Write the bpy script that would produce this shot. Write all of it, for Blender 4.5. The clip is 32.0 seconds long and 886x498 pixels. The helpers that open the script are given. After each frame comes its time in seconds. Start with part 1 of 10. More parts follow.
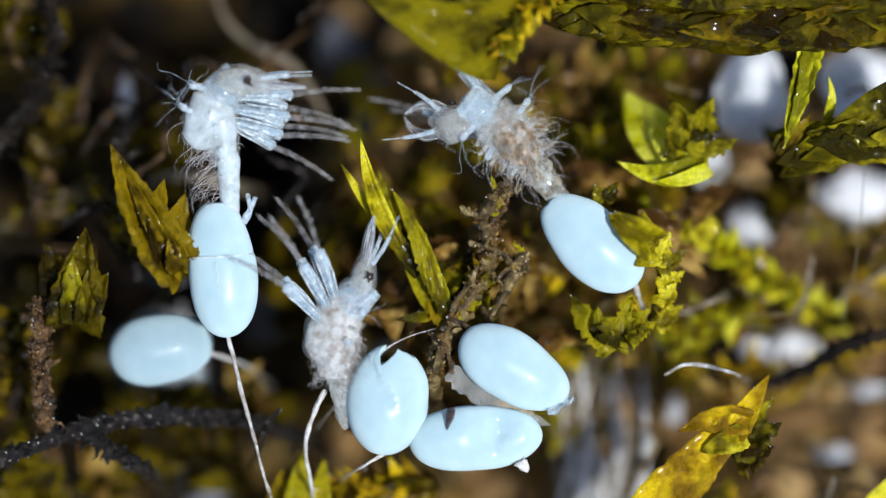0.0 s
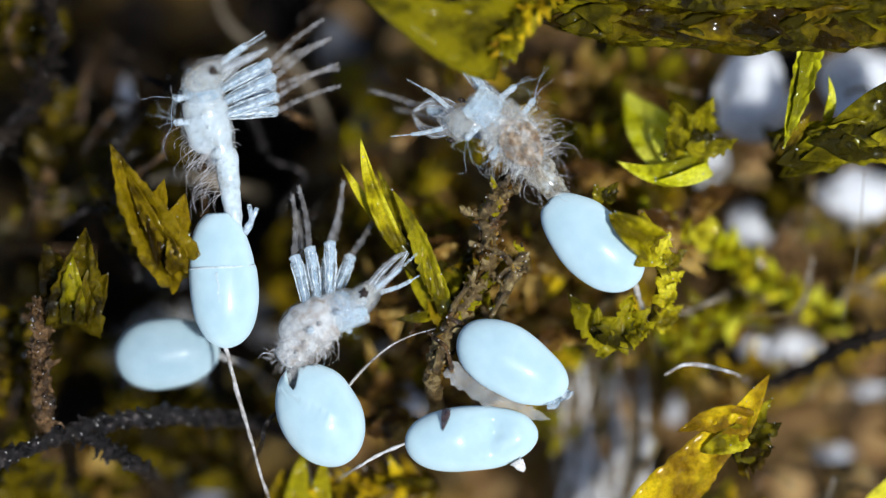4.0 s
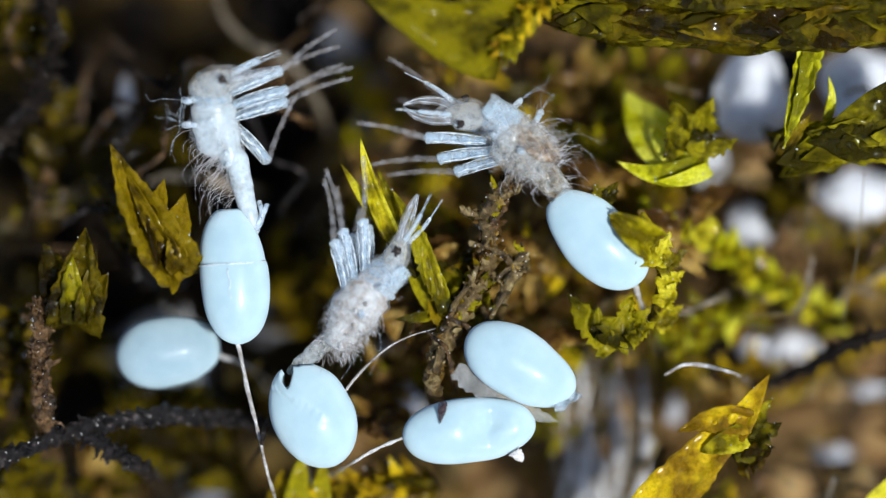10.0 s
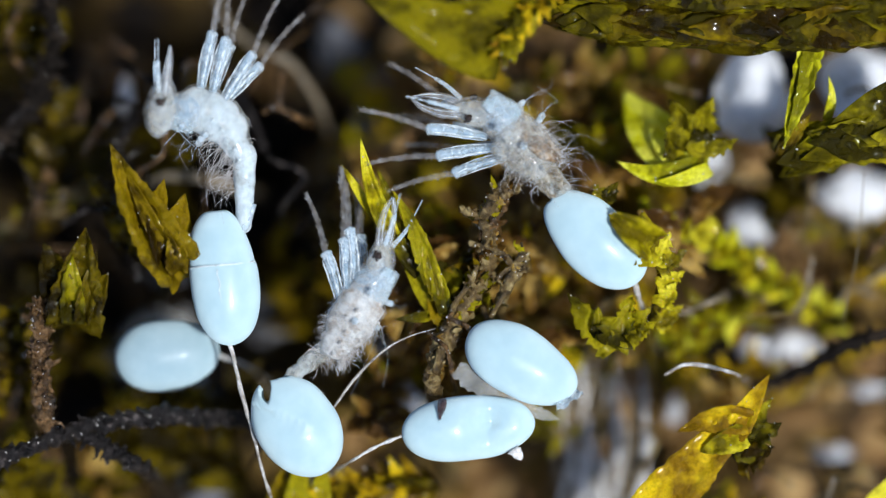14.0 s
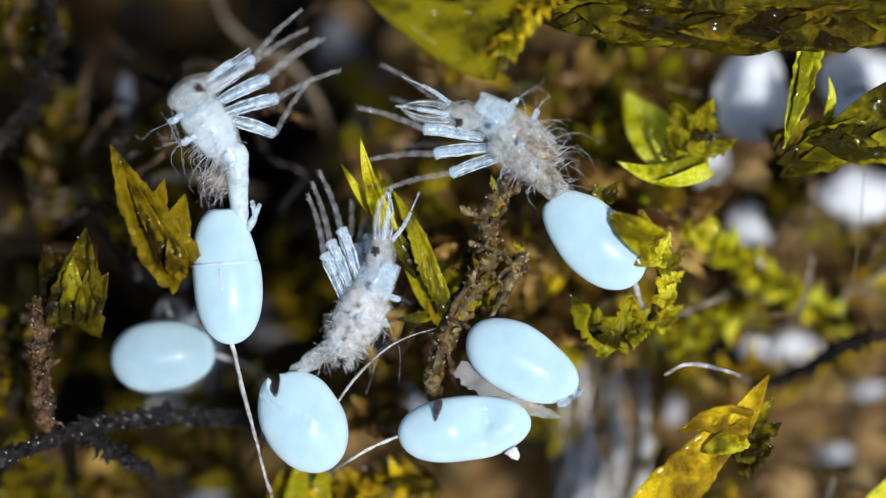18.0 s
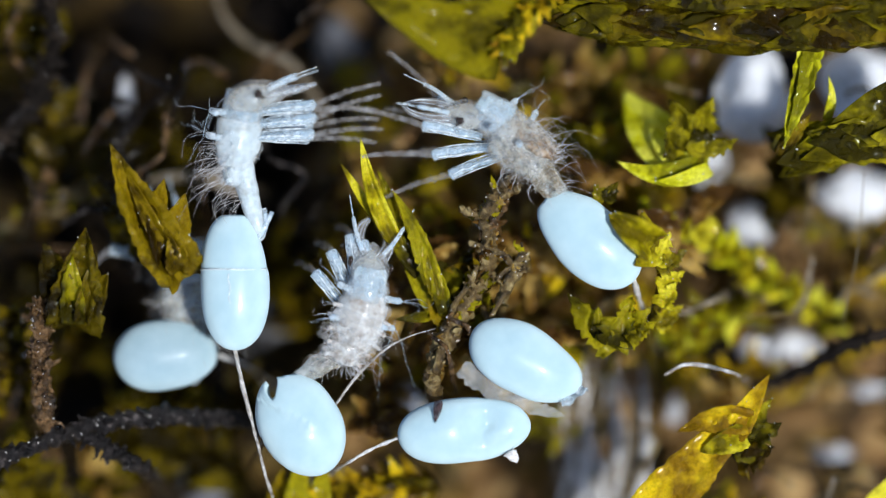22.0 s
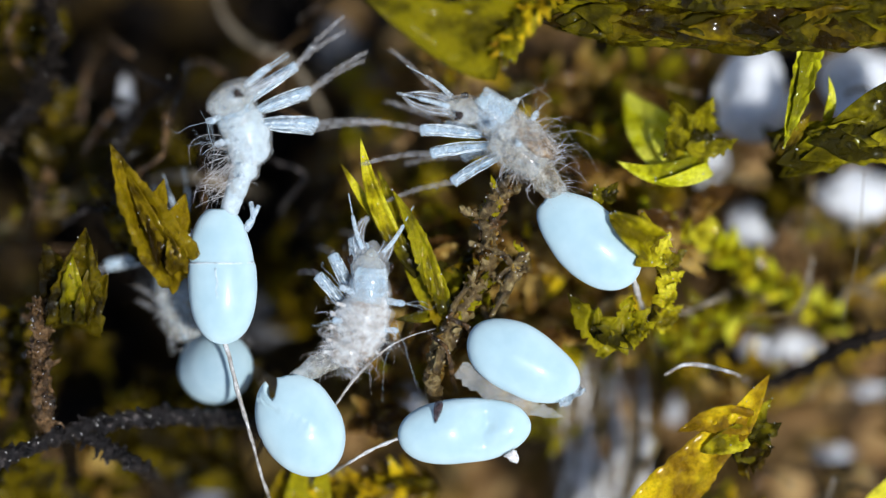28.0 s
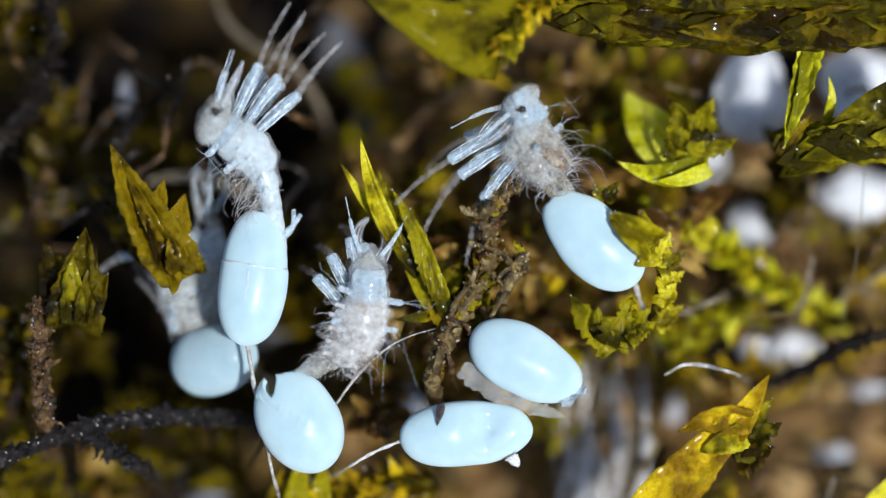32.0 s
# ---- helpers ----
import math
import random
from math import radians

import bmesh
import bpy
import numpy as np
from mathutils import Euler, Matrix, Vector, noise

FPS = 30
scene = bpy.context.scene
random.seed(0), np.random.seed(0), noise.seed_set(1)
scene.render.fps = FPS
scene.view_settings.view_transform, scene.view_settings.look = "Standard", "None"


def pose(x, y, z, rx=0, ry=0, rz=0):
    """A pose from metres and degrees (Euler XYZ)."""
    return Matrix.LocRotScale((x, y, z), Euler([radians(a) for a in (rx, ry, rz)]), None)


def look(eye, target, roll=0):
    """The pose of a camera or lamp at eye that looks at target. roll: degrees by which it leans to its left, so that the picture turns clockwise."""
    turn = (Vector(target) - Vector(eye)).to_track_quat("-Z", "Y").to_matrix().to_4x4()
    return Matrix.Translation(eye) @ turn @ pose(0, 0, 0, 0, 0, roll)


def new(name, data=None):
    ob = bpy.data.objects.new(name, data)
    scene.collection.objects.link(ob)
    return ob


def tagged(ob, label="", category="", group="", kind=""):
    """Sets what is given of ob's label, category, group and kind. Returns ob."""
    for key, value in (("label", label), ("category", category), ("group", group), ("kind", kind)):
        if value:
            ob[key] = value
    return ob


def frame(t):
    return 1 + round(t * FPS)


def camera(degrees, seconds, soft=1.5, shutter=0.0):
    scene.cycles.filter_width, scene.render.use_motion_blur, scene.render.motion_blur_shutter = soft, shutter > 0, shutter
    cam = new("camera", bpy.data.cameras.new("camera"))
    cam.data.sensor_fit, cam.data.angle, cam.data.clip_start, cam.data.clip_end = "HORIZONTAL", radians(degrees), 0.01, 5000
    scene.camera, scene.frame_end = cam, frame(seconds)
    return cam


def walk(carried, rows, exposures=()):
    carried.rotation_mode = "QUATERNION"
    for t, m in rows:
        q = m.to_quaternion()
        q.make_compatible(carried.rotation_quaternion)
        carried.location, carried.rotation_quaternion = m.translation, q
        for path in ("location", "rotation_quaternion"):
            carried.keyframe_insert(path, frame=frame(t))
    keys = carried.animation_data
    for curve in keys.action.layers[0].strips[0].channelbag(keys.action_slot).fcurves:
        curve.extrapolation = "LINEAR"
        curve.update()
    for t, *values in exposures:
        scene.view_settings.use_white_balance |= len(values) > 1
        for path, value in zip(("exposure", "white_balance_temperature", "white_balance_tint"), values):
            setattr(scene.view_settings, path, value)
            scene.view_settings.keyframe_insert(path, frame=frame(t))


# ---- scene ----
# A macro view straight down on a mossy patch of soil. One plan unit is four micrometres; plan x runs right, plan y runs down.
U = 4.0e-6
D = 0.05
cam = camera(math.degrees(2 * math.atan(784 * U / D)), 32.0, 1.25)
cam.data.dof.use_dof = True
cam.data.dof.focus_distance = D
cam.data.dof.aperture_fstop = 84.0
walk(cam, [(0, pose(0, 0, D)), (32, pose(0, 0, D))], [(0, 0.15, 6210, 9), (32, 0.15, 6210, 9)])

# ---- light: a soft bright sky and one sun ----
world = bpy.data.worlds.new("sky")
scene.world = world
world.use_nodes = True
sky = world.node_tree.nodes.new("ShaderNodeTexSky")
sky.sky_type, sky.sun_disc = "NISHITA", False
sky.sun_elevation, sky.sun_rotation = radians(70), radians(115)
world.node_tree.links.new(sky.outputs[0], world.node_tree.nodes["Background"].inputs[0])
world.node_tree.nodes["Background"].inputs[1].default_value = 0.1
sun = new("sun", bpy.data.lights.new("sun", "SUN"))
sun.data.energy, sun.data.angle, sun.data.color = 3.75, radians(4), (1.0, 0.98, 0.95)
sun.matrix_world = look((0.066, -0.031, 0.2), (0, 0, 0))
tagged(sun, "bright soft sun", "sun", kind="structure")


# ---- materials ----
def material(name):
    m = bpy.data.materials.new(name)
    m.use_nodes = True
    t = m.node_tree
    return m, t, t.nodes["Principled BSDF"], t.nodes["Material Output"]


def speckle(t, size, detail=4.0, rough=0.6):
    """A noise of that grain size, in plan units."""
    tc = t.nodes.new("ShaderNodeTexCoord")
    n = t.nodes.new("ShaderNodeTexNoise")
    n.inputs["Scale"].default_value = 1 / (size * U)
    n.inputs["Detail"].default_value, n.inputs["Roughness"].default_value = detail, rough
    t.links.new(tc.outputs["Object"], n.inputs["Vector"])
    return n.outputs["Fac"]


def ramp(t, fac, stops):
    r = t.nodes.new("ShaderNodeValToRGB")
    while len(r.color_ramp.elements) < len(stops):
        r.color_ramp.elements.new(0.5)
    for e, (p, c) in zip(r.color_ramp.elements, stops):
        e.position, e.color = p, (*c, 1)
    t.links.new(fac, r.inputs[0])
    return r.outputs[0]


def blend(t, kind, fac, a, b):
    m = t.nodes.new("ShaderNodeMix")
    m.data_type, m.blend_type = "RGBA", kind
    for value, sock in ((fac, m.inputs[0]), (a, m.inputs[6]), (b, m.inputs[7])):
        if isinstance(value, (float, int)):
            sock.default_value = value
        elif isinstance(value, tuple):
            sock.default_value = (*value, 1)
        else:
            t.links.new(value, sock)
    return m.outputs[2]


def relief(t, bsdf, fac, depth, strength=1.0):
    b = t.nodes.new("ShaderNodeBump")
    b.inputs["Strength"].default_value, b.inputs["Distance"].default_value = strength, depth * U
    t.links.new(fac, b.inputs["Height"])
    t.links.new(b.outputs[0], bsdf.inputs["Normal"])
    return b.outputs[0]


def mixed(t, out, a, b, amount):
    m = t.nodes.new("ShaderNodeMixShader")
    if isinstance(amount, (float, int)):
        m.inputs[0].default_value = amount
    else:
        t.links.new(amount, m.inputs[0])
    t.links.new(a, m.inputs[1])
    t.links.new(b, m.inputs[2])
    t.links.new(m.outputs[0], out.inputs[0])
    return m.outputs[0]


def moss_material(name, dark, mid, light, through_light=0.45, thinnest=0.5, wetness=0.6):
    m, t, b, out = material(name)
    big, fine = speckle(t, 62, 3, 0.5), speckle(t, 7, 4, 0.6)
    info = t.nodes.new("ShaderNodeObjectInfo")
    add = t.nodes.new("ShaderNodeMath")
    add.operation = "MULTIPLY_ADD"
    add.inputs[1].default_value, add.inputs[2].default_value = 0.2, -0.09
    t.links.new(info.outputs["Random"], add.inputs[0])
    sum_ = t.nodes.new("ShaderNodeMath")
    t.links.new(big, sum_.inputs[0])
    t.links.new(add.outputs[0], sum_.inputs[1])
    col = ramp(t, sum_.outputs[0], [(0.39, dark), (0.49, mid), (0.59, light)])
    col = blend(t, "MULTIPLY", 0.5, col, ramp(t, fine, [(0.36, (0.55, 0.5, 0.4)), (0.52, (0.95, 0.93, 0.88)), (0.66, (1.15, 1.13, 1.05))]))
    t.links.new(col, b.inputs["Base Color"])
    b.inputs["Roughness"].default_value = 0.3
    b.inputs["Specular IOR Level"].default_value = 0.12
    normal = relief(t, b, speckle(t, 17, 6, 0.68), 13, 0.85)
    tr = t.nodes.new("ShaderNodeBsdfTranslucent")
    t.links.new(blend(t, "MULTIPLY", 1.0, col, (1.3, 1.25, 0.6)), tr.inputs[0])
    t.links.new(normal, tr.inputs["Normal"])
    # a wet gloss in patches
    wet = t.nodes.new("ShaderNodeMapRange")
    wet.inputs[1].default_value, wet.inputs[2].default_value, wet.inputs[4].default_value = 0.46, 0.6, wetness
    t.links.new(speckle(t, 20, 3), wet.inputs[0])
    t.links.new(wet.outputs[0], b.inputs["Coat Weight"])
    b.inputs["Coat Roughness"].default_value = 0.1
    leafy = mixed(t, out, b.outputs[0], tr.outputs[0], through_light)
    # thin places let what lies behind show through
    thin = t.nodes.new("ShaderNodeMapRange")
    thin.inputs[1].default_value, thin.inputs[2].default_value, thin.inputs[3].default_value, thin.inputs[4].default_value = 0.42, 0.66, 0.04, thinnest
    t.links.new(speckle(t, 34, 3, 0.6), thin.inputs[0])
    clear = t.nodes.new("ShaderNodeBsdfTransparent")
    clear.inputs[0].default_value = (0.85, 0.8, 0.16, 1)
    mixed(t, out, leafy, clear.outputs[0], thin.outputs[0])
    return m


MOSS = moss_material("moss_leaf", (0.045, 0.037, 0.001), (0.21, 0.18, 0.003), (0.5, 0.44, 0.008), 0.35, 0.3)
MOSS_BRIGHT = moss_material("moss_leaf_bright", (0.19, 0.15, 0.002), (0.62, 0.53, 0.005), (0.95, 0.88, 0.05), 0.25, 0.15)
MOSS_LIME = moss_material("moss_leaf_lime", (0.26, 0.25, 0.003), (0.74, 0.74, 0.008), (0.95, 0.95, 0.1), 0.25, 0.08)
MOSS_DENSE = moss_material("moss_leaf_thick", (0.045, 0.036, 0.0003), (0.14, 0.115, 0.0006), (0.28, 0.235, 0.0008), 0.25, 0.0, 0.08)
MOSS_GOLD = moss_material("moss_leaf_golden", (0.3, 0.17, 0.003), (0.6, 0.4, 0.004), (0.9, 0.68, 0.01), 0.25, 0.1)
MOSS_AMBER = moss_material("moss_leaf_amber", (0.035, 0.02, 0.001), (0.14, 0.092, 0.002), (0.38, 0.27, 0.004), 0.35, 0.3)
# dark olive, also used for moss with shade put into its colour
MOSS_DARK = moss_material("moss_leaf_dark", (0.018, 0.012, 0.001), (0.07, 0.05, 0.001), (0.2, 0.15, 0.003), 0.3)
MOSS_DEAD = moss_material("moss_leaf_dead", (0.1, 0.048, 0.01), (0.34, 0.19, 0.035), (0.68, 0.48, 0.14), 0.35, 0.3)


def plain_material(name, stops, size, fine_size, rough, bump, spec=0.5, grain=0.7):
    m, t, b, out = material(name)
    big, fine = speckle(t, size, 4), speckle(t, fine_size, 6, 0.7)
    col = ramp(t, big, stops)
    col = blend(t, "MULTIPLY", grain, col, ramp(t, fine, [(0.32, (0.4, 0.38, 0.36)), (0.62, (1.15, 1.15, 1.15))]))
    t.links.new(col, b.inputs["Base Color"])
    b.inputs["Roughness"].default_value, b.inputs["Specular IOR Level"].default_value = rough, spec
    relief(t, b, fine, bump)
    return m


SOIL = plain_material("damp_soil", [(0.35, (0.04, 0.024, 0.009)), (0.46, (0.2, 0.12, 0.03)), (0.56, (0.35, 0.22, 0.06)), (0.7, (0.54, 0.41, 0.16))], 130, 24, 0.85, 14, 0.12)
# painted shade: soil colour darkened around the deep hollow, with a ragged border
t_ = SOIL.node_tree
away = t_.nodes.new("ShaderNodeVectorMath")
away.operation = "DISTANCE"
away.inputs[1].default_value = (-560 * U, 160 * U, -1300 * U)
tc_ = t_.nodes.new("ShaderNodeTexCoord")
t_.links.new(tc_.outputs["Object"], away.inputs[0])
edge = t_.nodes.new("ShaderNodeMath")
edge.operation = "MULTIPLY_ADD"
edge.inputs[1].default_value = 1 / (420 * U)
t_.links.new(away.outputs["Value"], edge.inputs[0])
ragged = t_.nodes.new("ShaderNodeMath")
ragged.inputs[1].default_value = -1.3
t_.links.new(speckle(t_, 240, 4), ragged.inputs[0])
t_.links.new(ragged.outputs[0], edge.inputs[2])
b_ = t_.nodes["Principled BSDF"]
hollow_shade = ramp(t_, edge.outputs[0], [(0.15, (0.1, 0.1, 0.105)), (0.7, (1, 1, 1))])
t_.links.new(blend(t_, "MULTIPLY", 1.0, b_.inputs["Base Color"].links[0].from_socket, hollow_shade), b_.inputs["Base Color"])
LITTER = plain_material("leaf_litter", [(0.35, (0.1, 0.052, 0.018)), (0.5, (0.32, 0.17, 0.05)), (0.66, (0.62, 0.42, 0.17))], 60, 14, 0.6, 8)
# near black: the hollow's shade put into colour; also a dark stalk
NEAR_BLACK = plain_material("near_black", [(0.35, (0.006, 0.005, 0.005)), (0.55, (0.018, 0.014, 0.011)), (0.75, (0.07, 0.05, 0.035))], 60, 12, 0.8, 8, 0.08)
TWIG = plain_material("brown_stem", [(0.35, (0.045, 0.028, 0.01)), (0.5, (0.17, 0.11, 0.034)), (0.66, (0.45, 0.35, 0.15))], 26, 7, 0.32, 7, 0.6)
BARK = plain_material("dark_bark", [(0.35, (0.022, 0.012, 0.004)), (0.5, (0.085, 0.045, 0.014)), (0.68, (0.3, 0.17, 0.07))], 26, 7, 0.22, 7, 0.6)
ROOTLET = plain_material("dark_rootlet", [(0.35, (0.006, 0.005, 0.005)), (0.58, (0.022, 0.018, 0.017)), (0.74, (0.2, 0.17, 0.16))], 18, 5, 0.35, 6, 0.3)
STONE = plain_material("pale_quartz", [(0.3, (0.55, 0.56, 0.58)), (0.5, (0.74, 0.76, 0.8)), (0.7, (0.85, 0.86, 0.88))], 70, 20, 0.5, 3, 0.3, 0.2)
b_ = STONE.node_tree.nodes["Principled BSDF"]
b_.inputs["Subsurface Weight"].default_value, b_.inputs["Subsurface Scale"].default_value = 0.7, 70 * U
b_.inputs["Subsurface Radius"].default_value = (1.0, 1.0, 1.0)
GREYSTONE = plain_material("grey_stone", [(0.3, (0.05, 0.05, 0.055)), (0.55, (0.12, 0.12, 0.13)), (0.75, (0.25, 0.25, 0.27))], 60, 20, 0.6, 6)
DULL_FIBRE = plain_material("dull_fibre", [(0.3, (0.12, 0.09, 0.05)), (0.55, (0.26, 0.21, 0.14)), (0.75, (0.42, 0.38, 0.3))], 40, 8, 0.5, 4)
FIBRE = plain_material("pale_fibre", [(0.3, (0.55, 0.52, 0.48)), (0.5, (0.74, 0.73, 0.7)), (0.7, (0.88, 0.88, 0.88))], 30, 6, 0.3, 3, 0.7)
STALK = plain_material("egg_stalk", [(0.3, (0.24, 0.2, 0.16)), (0.5, (0.46, 0.43, 0.39)), (0.7, (0.8, 0.8, 0.8))], 22, 5, 0.2, 3, 0.8)
STALK_WHITE = plain_material("shell_line_white", [(0.3, (0.7, 0.8, 0.82)), (0.7, (0.82, 0.88, 0.9))], 30, 8, 0.3, 1)
GRIT = plain_material("glassy_grit", [(0.3, (0.5, 0.46, 0.4)), (0.7, (0.85, 0.85, 0.85))], 10, 4, 0.12, 2, 0.9)

EGG, t_, b_, _o = material("egg_shell")
t_.links.new(ramp(t_, speckle(t_, 55, 3), [(0.3, (0.43, 0.585, 0.635)), (0.7, (0.505, 0.655, 0.695))]), b_.inputs["Base Color"])
b_.inputs["Roughness"].default_value = 0.4
b_.inputs["Specular IOR Level"].default_value = 0.3
b_.inputs["Coat Weight"].default_value, b_.inputs["Coat Roughness"].default_value = 0.2, 0.16
b_.inputs["Diffuse Roughness"].default_value = 1.0
b_.inputs["Subsurface Weight"].default_value = 0.15
b_.inputs["Subsurface Radius"].default_value = (1.0, 1.0, 1.0)
b_.inputs["Subsurface Scale"].default_value = 32 * U
relief(t_, b_, speckle(t_, 30, 4), 1.2, 0.5)


def skin_material(name, stops, size, clear, rough, bump=5.0, sub=0.3, glass=0.0, patches=0.2, coat=0.8):
    """Larval skin: milky, with a clear share that lets the ground show through."""
    m, t, b, out = material(name)
    fine = speckle(t, 9, 5, 0.7)
    t.links.new(ramp(t, speckle(t, size, 3), stops), b.inputs["Base Color"])
    b.inputs["Roughness"].default_value = rough
    b.inputs["Subsurface Weight"].default_value = sub
    b.inputs["Subsurface Radius"].default_value = (1.0, 0.95, 0.9)
    b.inputs["Subsurface Scale"].default_value = 22 * U
    b.inputs["Diffuse Roughness"].default_value = 0.8
    relief(t, b, fine, bump, 0.8)
    b.inputs["Transmission Weight"].default_value = glass
    b.inputs["IOR"].default_value = 1.3
    if clear:
        tr = t.nodes.new("ShaderNodeBsdfTransparent")
        patchy = t.nodes.new("ShaderNodeMapRange")
        patchy.inputs[1].default_value, patchy.inputs[2].default_value = 0.36, 0.64
        patchy.inputs[3].default_value, patchy.inputs[4].default_value = clear - patches, min(0.92, clear + patches)
        t.links.new(speckle(t, 15, 4, 0.6), patchy.inputs[0])
        mixed(t, out, b.outputs[0], tr.outputs[0], patchy.outputs[0])
    b.inputs["Coat Weight"].default_value, b.inputs["Coat Roughness"].default_value = coat, 0.06
    return m


SKIN = skin_material("larva_skin", [(0.3, (0.5, 0.54, 0.53)), (0.47, (0.66, 0.76, 0.8)), (0.68, (0.8, 0.89, 0.93))], 34, 0.22, 0.25, 1.2, 0.4, 0.1, 0.08, 0.5)
SKIN_FUZZY = skin_material("larva_skin_fuzzy", [(0.36, (0.4, 0.31, 0.24)), (0.45, (0.62, 0.58, 0.53)), (0.58, (0.79, 0.8, 0.79))], 24, 0.36, 0.35, 5.0, 0.3, 0.0, 0.16, 0.3)
SKIN_PALE = skin_material("larva_skin_pale", [(0.36, (0.34, 0.26, 0.16)), (0.48, (0.5, 0.47, 0.38)), (0.62, (0.68, 0.72, 0.7))], 26, 0.68, 0.25, 4.0, 0.2, 0.0, 0.3, 0.3)
SKIN_BROWN = skin_material("larva_skin_mottled", [(0.4, (0.2, 0.12, 0.06)), (0.52, (0.42, 0.32, 0.21)), (0.66, (0.66, 0.64, 0.6))], 22, 0.4, 0.5, 6.0, coat=0.1, patches=0.4)
SKIN_HEAD = skin_material("larva_head", [(0.3, (0.5, 0.47, 0.38)), (0.6, (0.66, 0.71, 0.71))], 40, 0.4, 0.1, 3.0, 0.1, 0.4)
GLASSY = skin_material("larva_glassy", [(0.35, (0.62, 0.76, 0.86)), (0.65, (0.86, 0.94, 0.98))], 16, 0.5, 0.08, 5.0, 0.0, 0.3)
SHIN = skin_material("larva_shin", [(0.35, (0.3, 0.27, 0.25)), (0.65, (0.6, 0.61, 0.62))], 12, 0.8, 0.12, 4.0, 0.0, 0.2, 0.12)
JAW = skin_material("larva_jaw", [(0.35, (0.34, 0.3, 0.27)), (0.65, (0.7, 0.75, 0.8))], 20, 0.74, 0.08, 2.0, 0.0, 0.2, 0.14)
SHIELD = skin_material("larva_shield", [(0.35, (0.55, 0.7, 0.78)), (0.65, (0.8, 0.91, 0.96))], 60, 0.74, 0.12, 1.5, 0.0, 0.0, 0.12)
# pale colour for rim highlights of glassy limbs, drawn as strands
STREAK = skin_material("painted_gleam", [(0.4, (0.5, 0.56, 0.6)), (0.6, (0.88, 0.94, 0.97))], 9, 0.36, 0.1, 1.0, 0.0, 0.0, 0.3)
CLEAR = skin_material("clear_skin", [(0.35, (0.62, 0.66, 0.66)), (0.65, (0.86, 0.89, 0.9))], 40, 0.89, 0.06, 1.0, 0.0, 0.0, 0.08)
LEG_SKIN = skin_material("leg_skin", [(0.35, (0.42, 0.58, 0.7)), (0.65, (0.78, 0.9, 0.97))], 18, 0.76, 0.05, 4.0, 0.0, 0.0, 0.14)
LEG_FLESH = skin_material("leg_flesh", [(0.38, (0.3, 0.44, 0.56)), (0.62, (0.66, 0.82, 0.92))], 16, 0.6, 0.15, 3.0, 0.0, 0.0, 0.3)
FLESH = skin_material("milky_flesh", [(0.35, (0.5, 0.6, 0.66)), (0.6, (0.8, 0.9, 0.96))], 14, 0.24, 0.15, 3.0, 0.3, 0.0)
FILM = skin_material("clear_film", [(0.35, (0.6, 0.62, 0.6)), (0.65, (0.8, 0.82, 0.8))], 30, 0.76, 0.1, 4.0, 0.0, 0.2, 0.06)
HAIR = skin_material("larva_hair", [(0.35, (0.4, 0.36, 0.32)), (0.65, (0.85, 0.85, 0.85))], 40, 0.35, 0.15, 0.5, 0.0)
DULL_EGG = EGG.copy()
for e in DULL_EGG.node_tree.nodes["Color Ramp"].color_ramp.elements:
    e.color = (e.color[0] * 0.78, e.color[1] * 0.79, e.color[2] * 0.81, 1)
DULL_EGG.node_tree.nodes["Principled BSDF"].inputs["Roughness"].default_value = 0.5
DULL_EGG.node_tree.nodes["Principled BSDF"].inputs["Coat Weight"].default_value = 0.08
STEM_END = skin_material("brown_stem_end", [(0.35, (0.03, 0.018, 0.02)), (0.65, (0.12, 0.08, 0.08))], 12, 0.35, 0.5, 3.0, 0.0, 0.0, 0.3, 0.0)
EYE, t_, b_, _o = material("eye_black")
b_.inputs["Base Color"].default_value, b_.inputs["Roughness"].default_value = (0.03, 0.02, 0.015, 1), 0.15


# ---- shapes ----
def at(x, y, h=0.0):
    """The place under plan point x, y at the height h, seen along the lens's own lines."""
    k = 1 - h * U / D
    return Vector(((x - 784) * U * k, (441 - y) * U * k, h * U))


def solid(name, shape, mat, parent=None, label="", origin=None, smooth=True):
    """One mesh object. Its corners are in metres and are moved so that origin becomes its own zero."""
    verts, faces = shape
    o = Vector(origin) if origin is not None else Vector((0, 0, 0))
    me = bpy.data.meshes.new(name)
    me.from_pydata([tuple(Vector(v) - o) for v in verts], [], faces)
    if smooth:
        me.polygons.foreach_set("use_smooth", [True] * len(me.polygons))
    me.materials.append(mat)
    ob = new(name, me)
    if parent:
        ob.parent = parent
    if label:
        ob["label"] = label
    return ob


def join(shapes):
    verts, faces = [], []
    for v, f in shapes:
        n = len(verts)
        verts += v
        faces += [tuple(i + n for i in g) for g in f]
    return verts, faces


def moved(shape, x, y, z):
    """The shape shifted by plan units."""
    return [Vector(v) + Vector((x, y, z)) * U for v in shape[0]], shape[1]


def wobble(p, size, seed=0.0):
    return noise.noise(Vector(p) / (size * U) + Vector((seed, seed * 1.7, -seed)))


def curve(points, n):
    """n + 1 points on a smooth line through the given ones."""
    p = [Vector(q) for q in points]
    p = [2 * p[0] - p[1]] + p + [2 * p[-1] - p[-2]]
    line = []
    for i in range(n + 1):
        s = i / n * (len(p) - 3)
        k = min(int(s), len(p) - 4)
        f = s - k
        a, b, c, d = p[k:k + 4]
        line.append(0.5 * (2 * b + (c - a) * f + (2 * a - 5 * b + 4 * c - d) * f * f + (3 * b - a - 3 * c + d) * f ** 3))
    return line


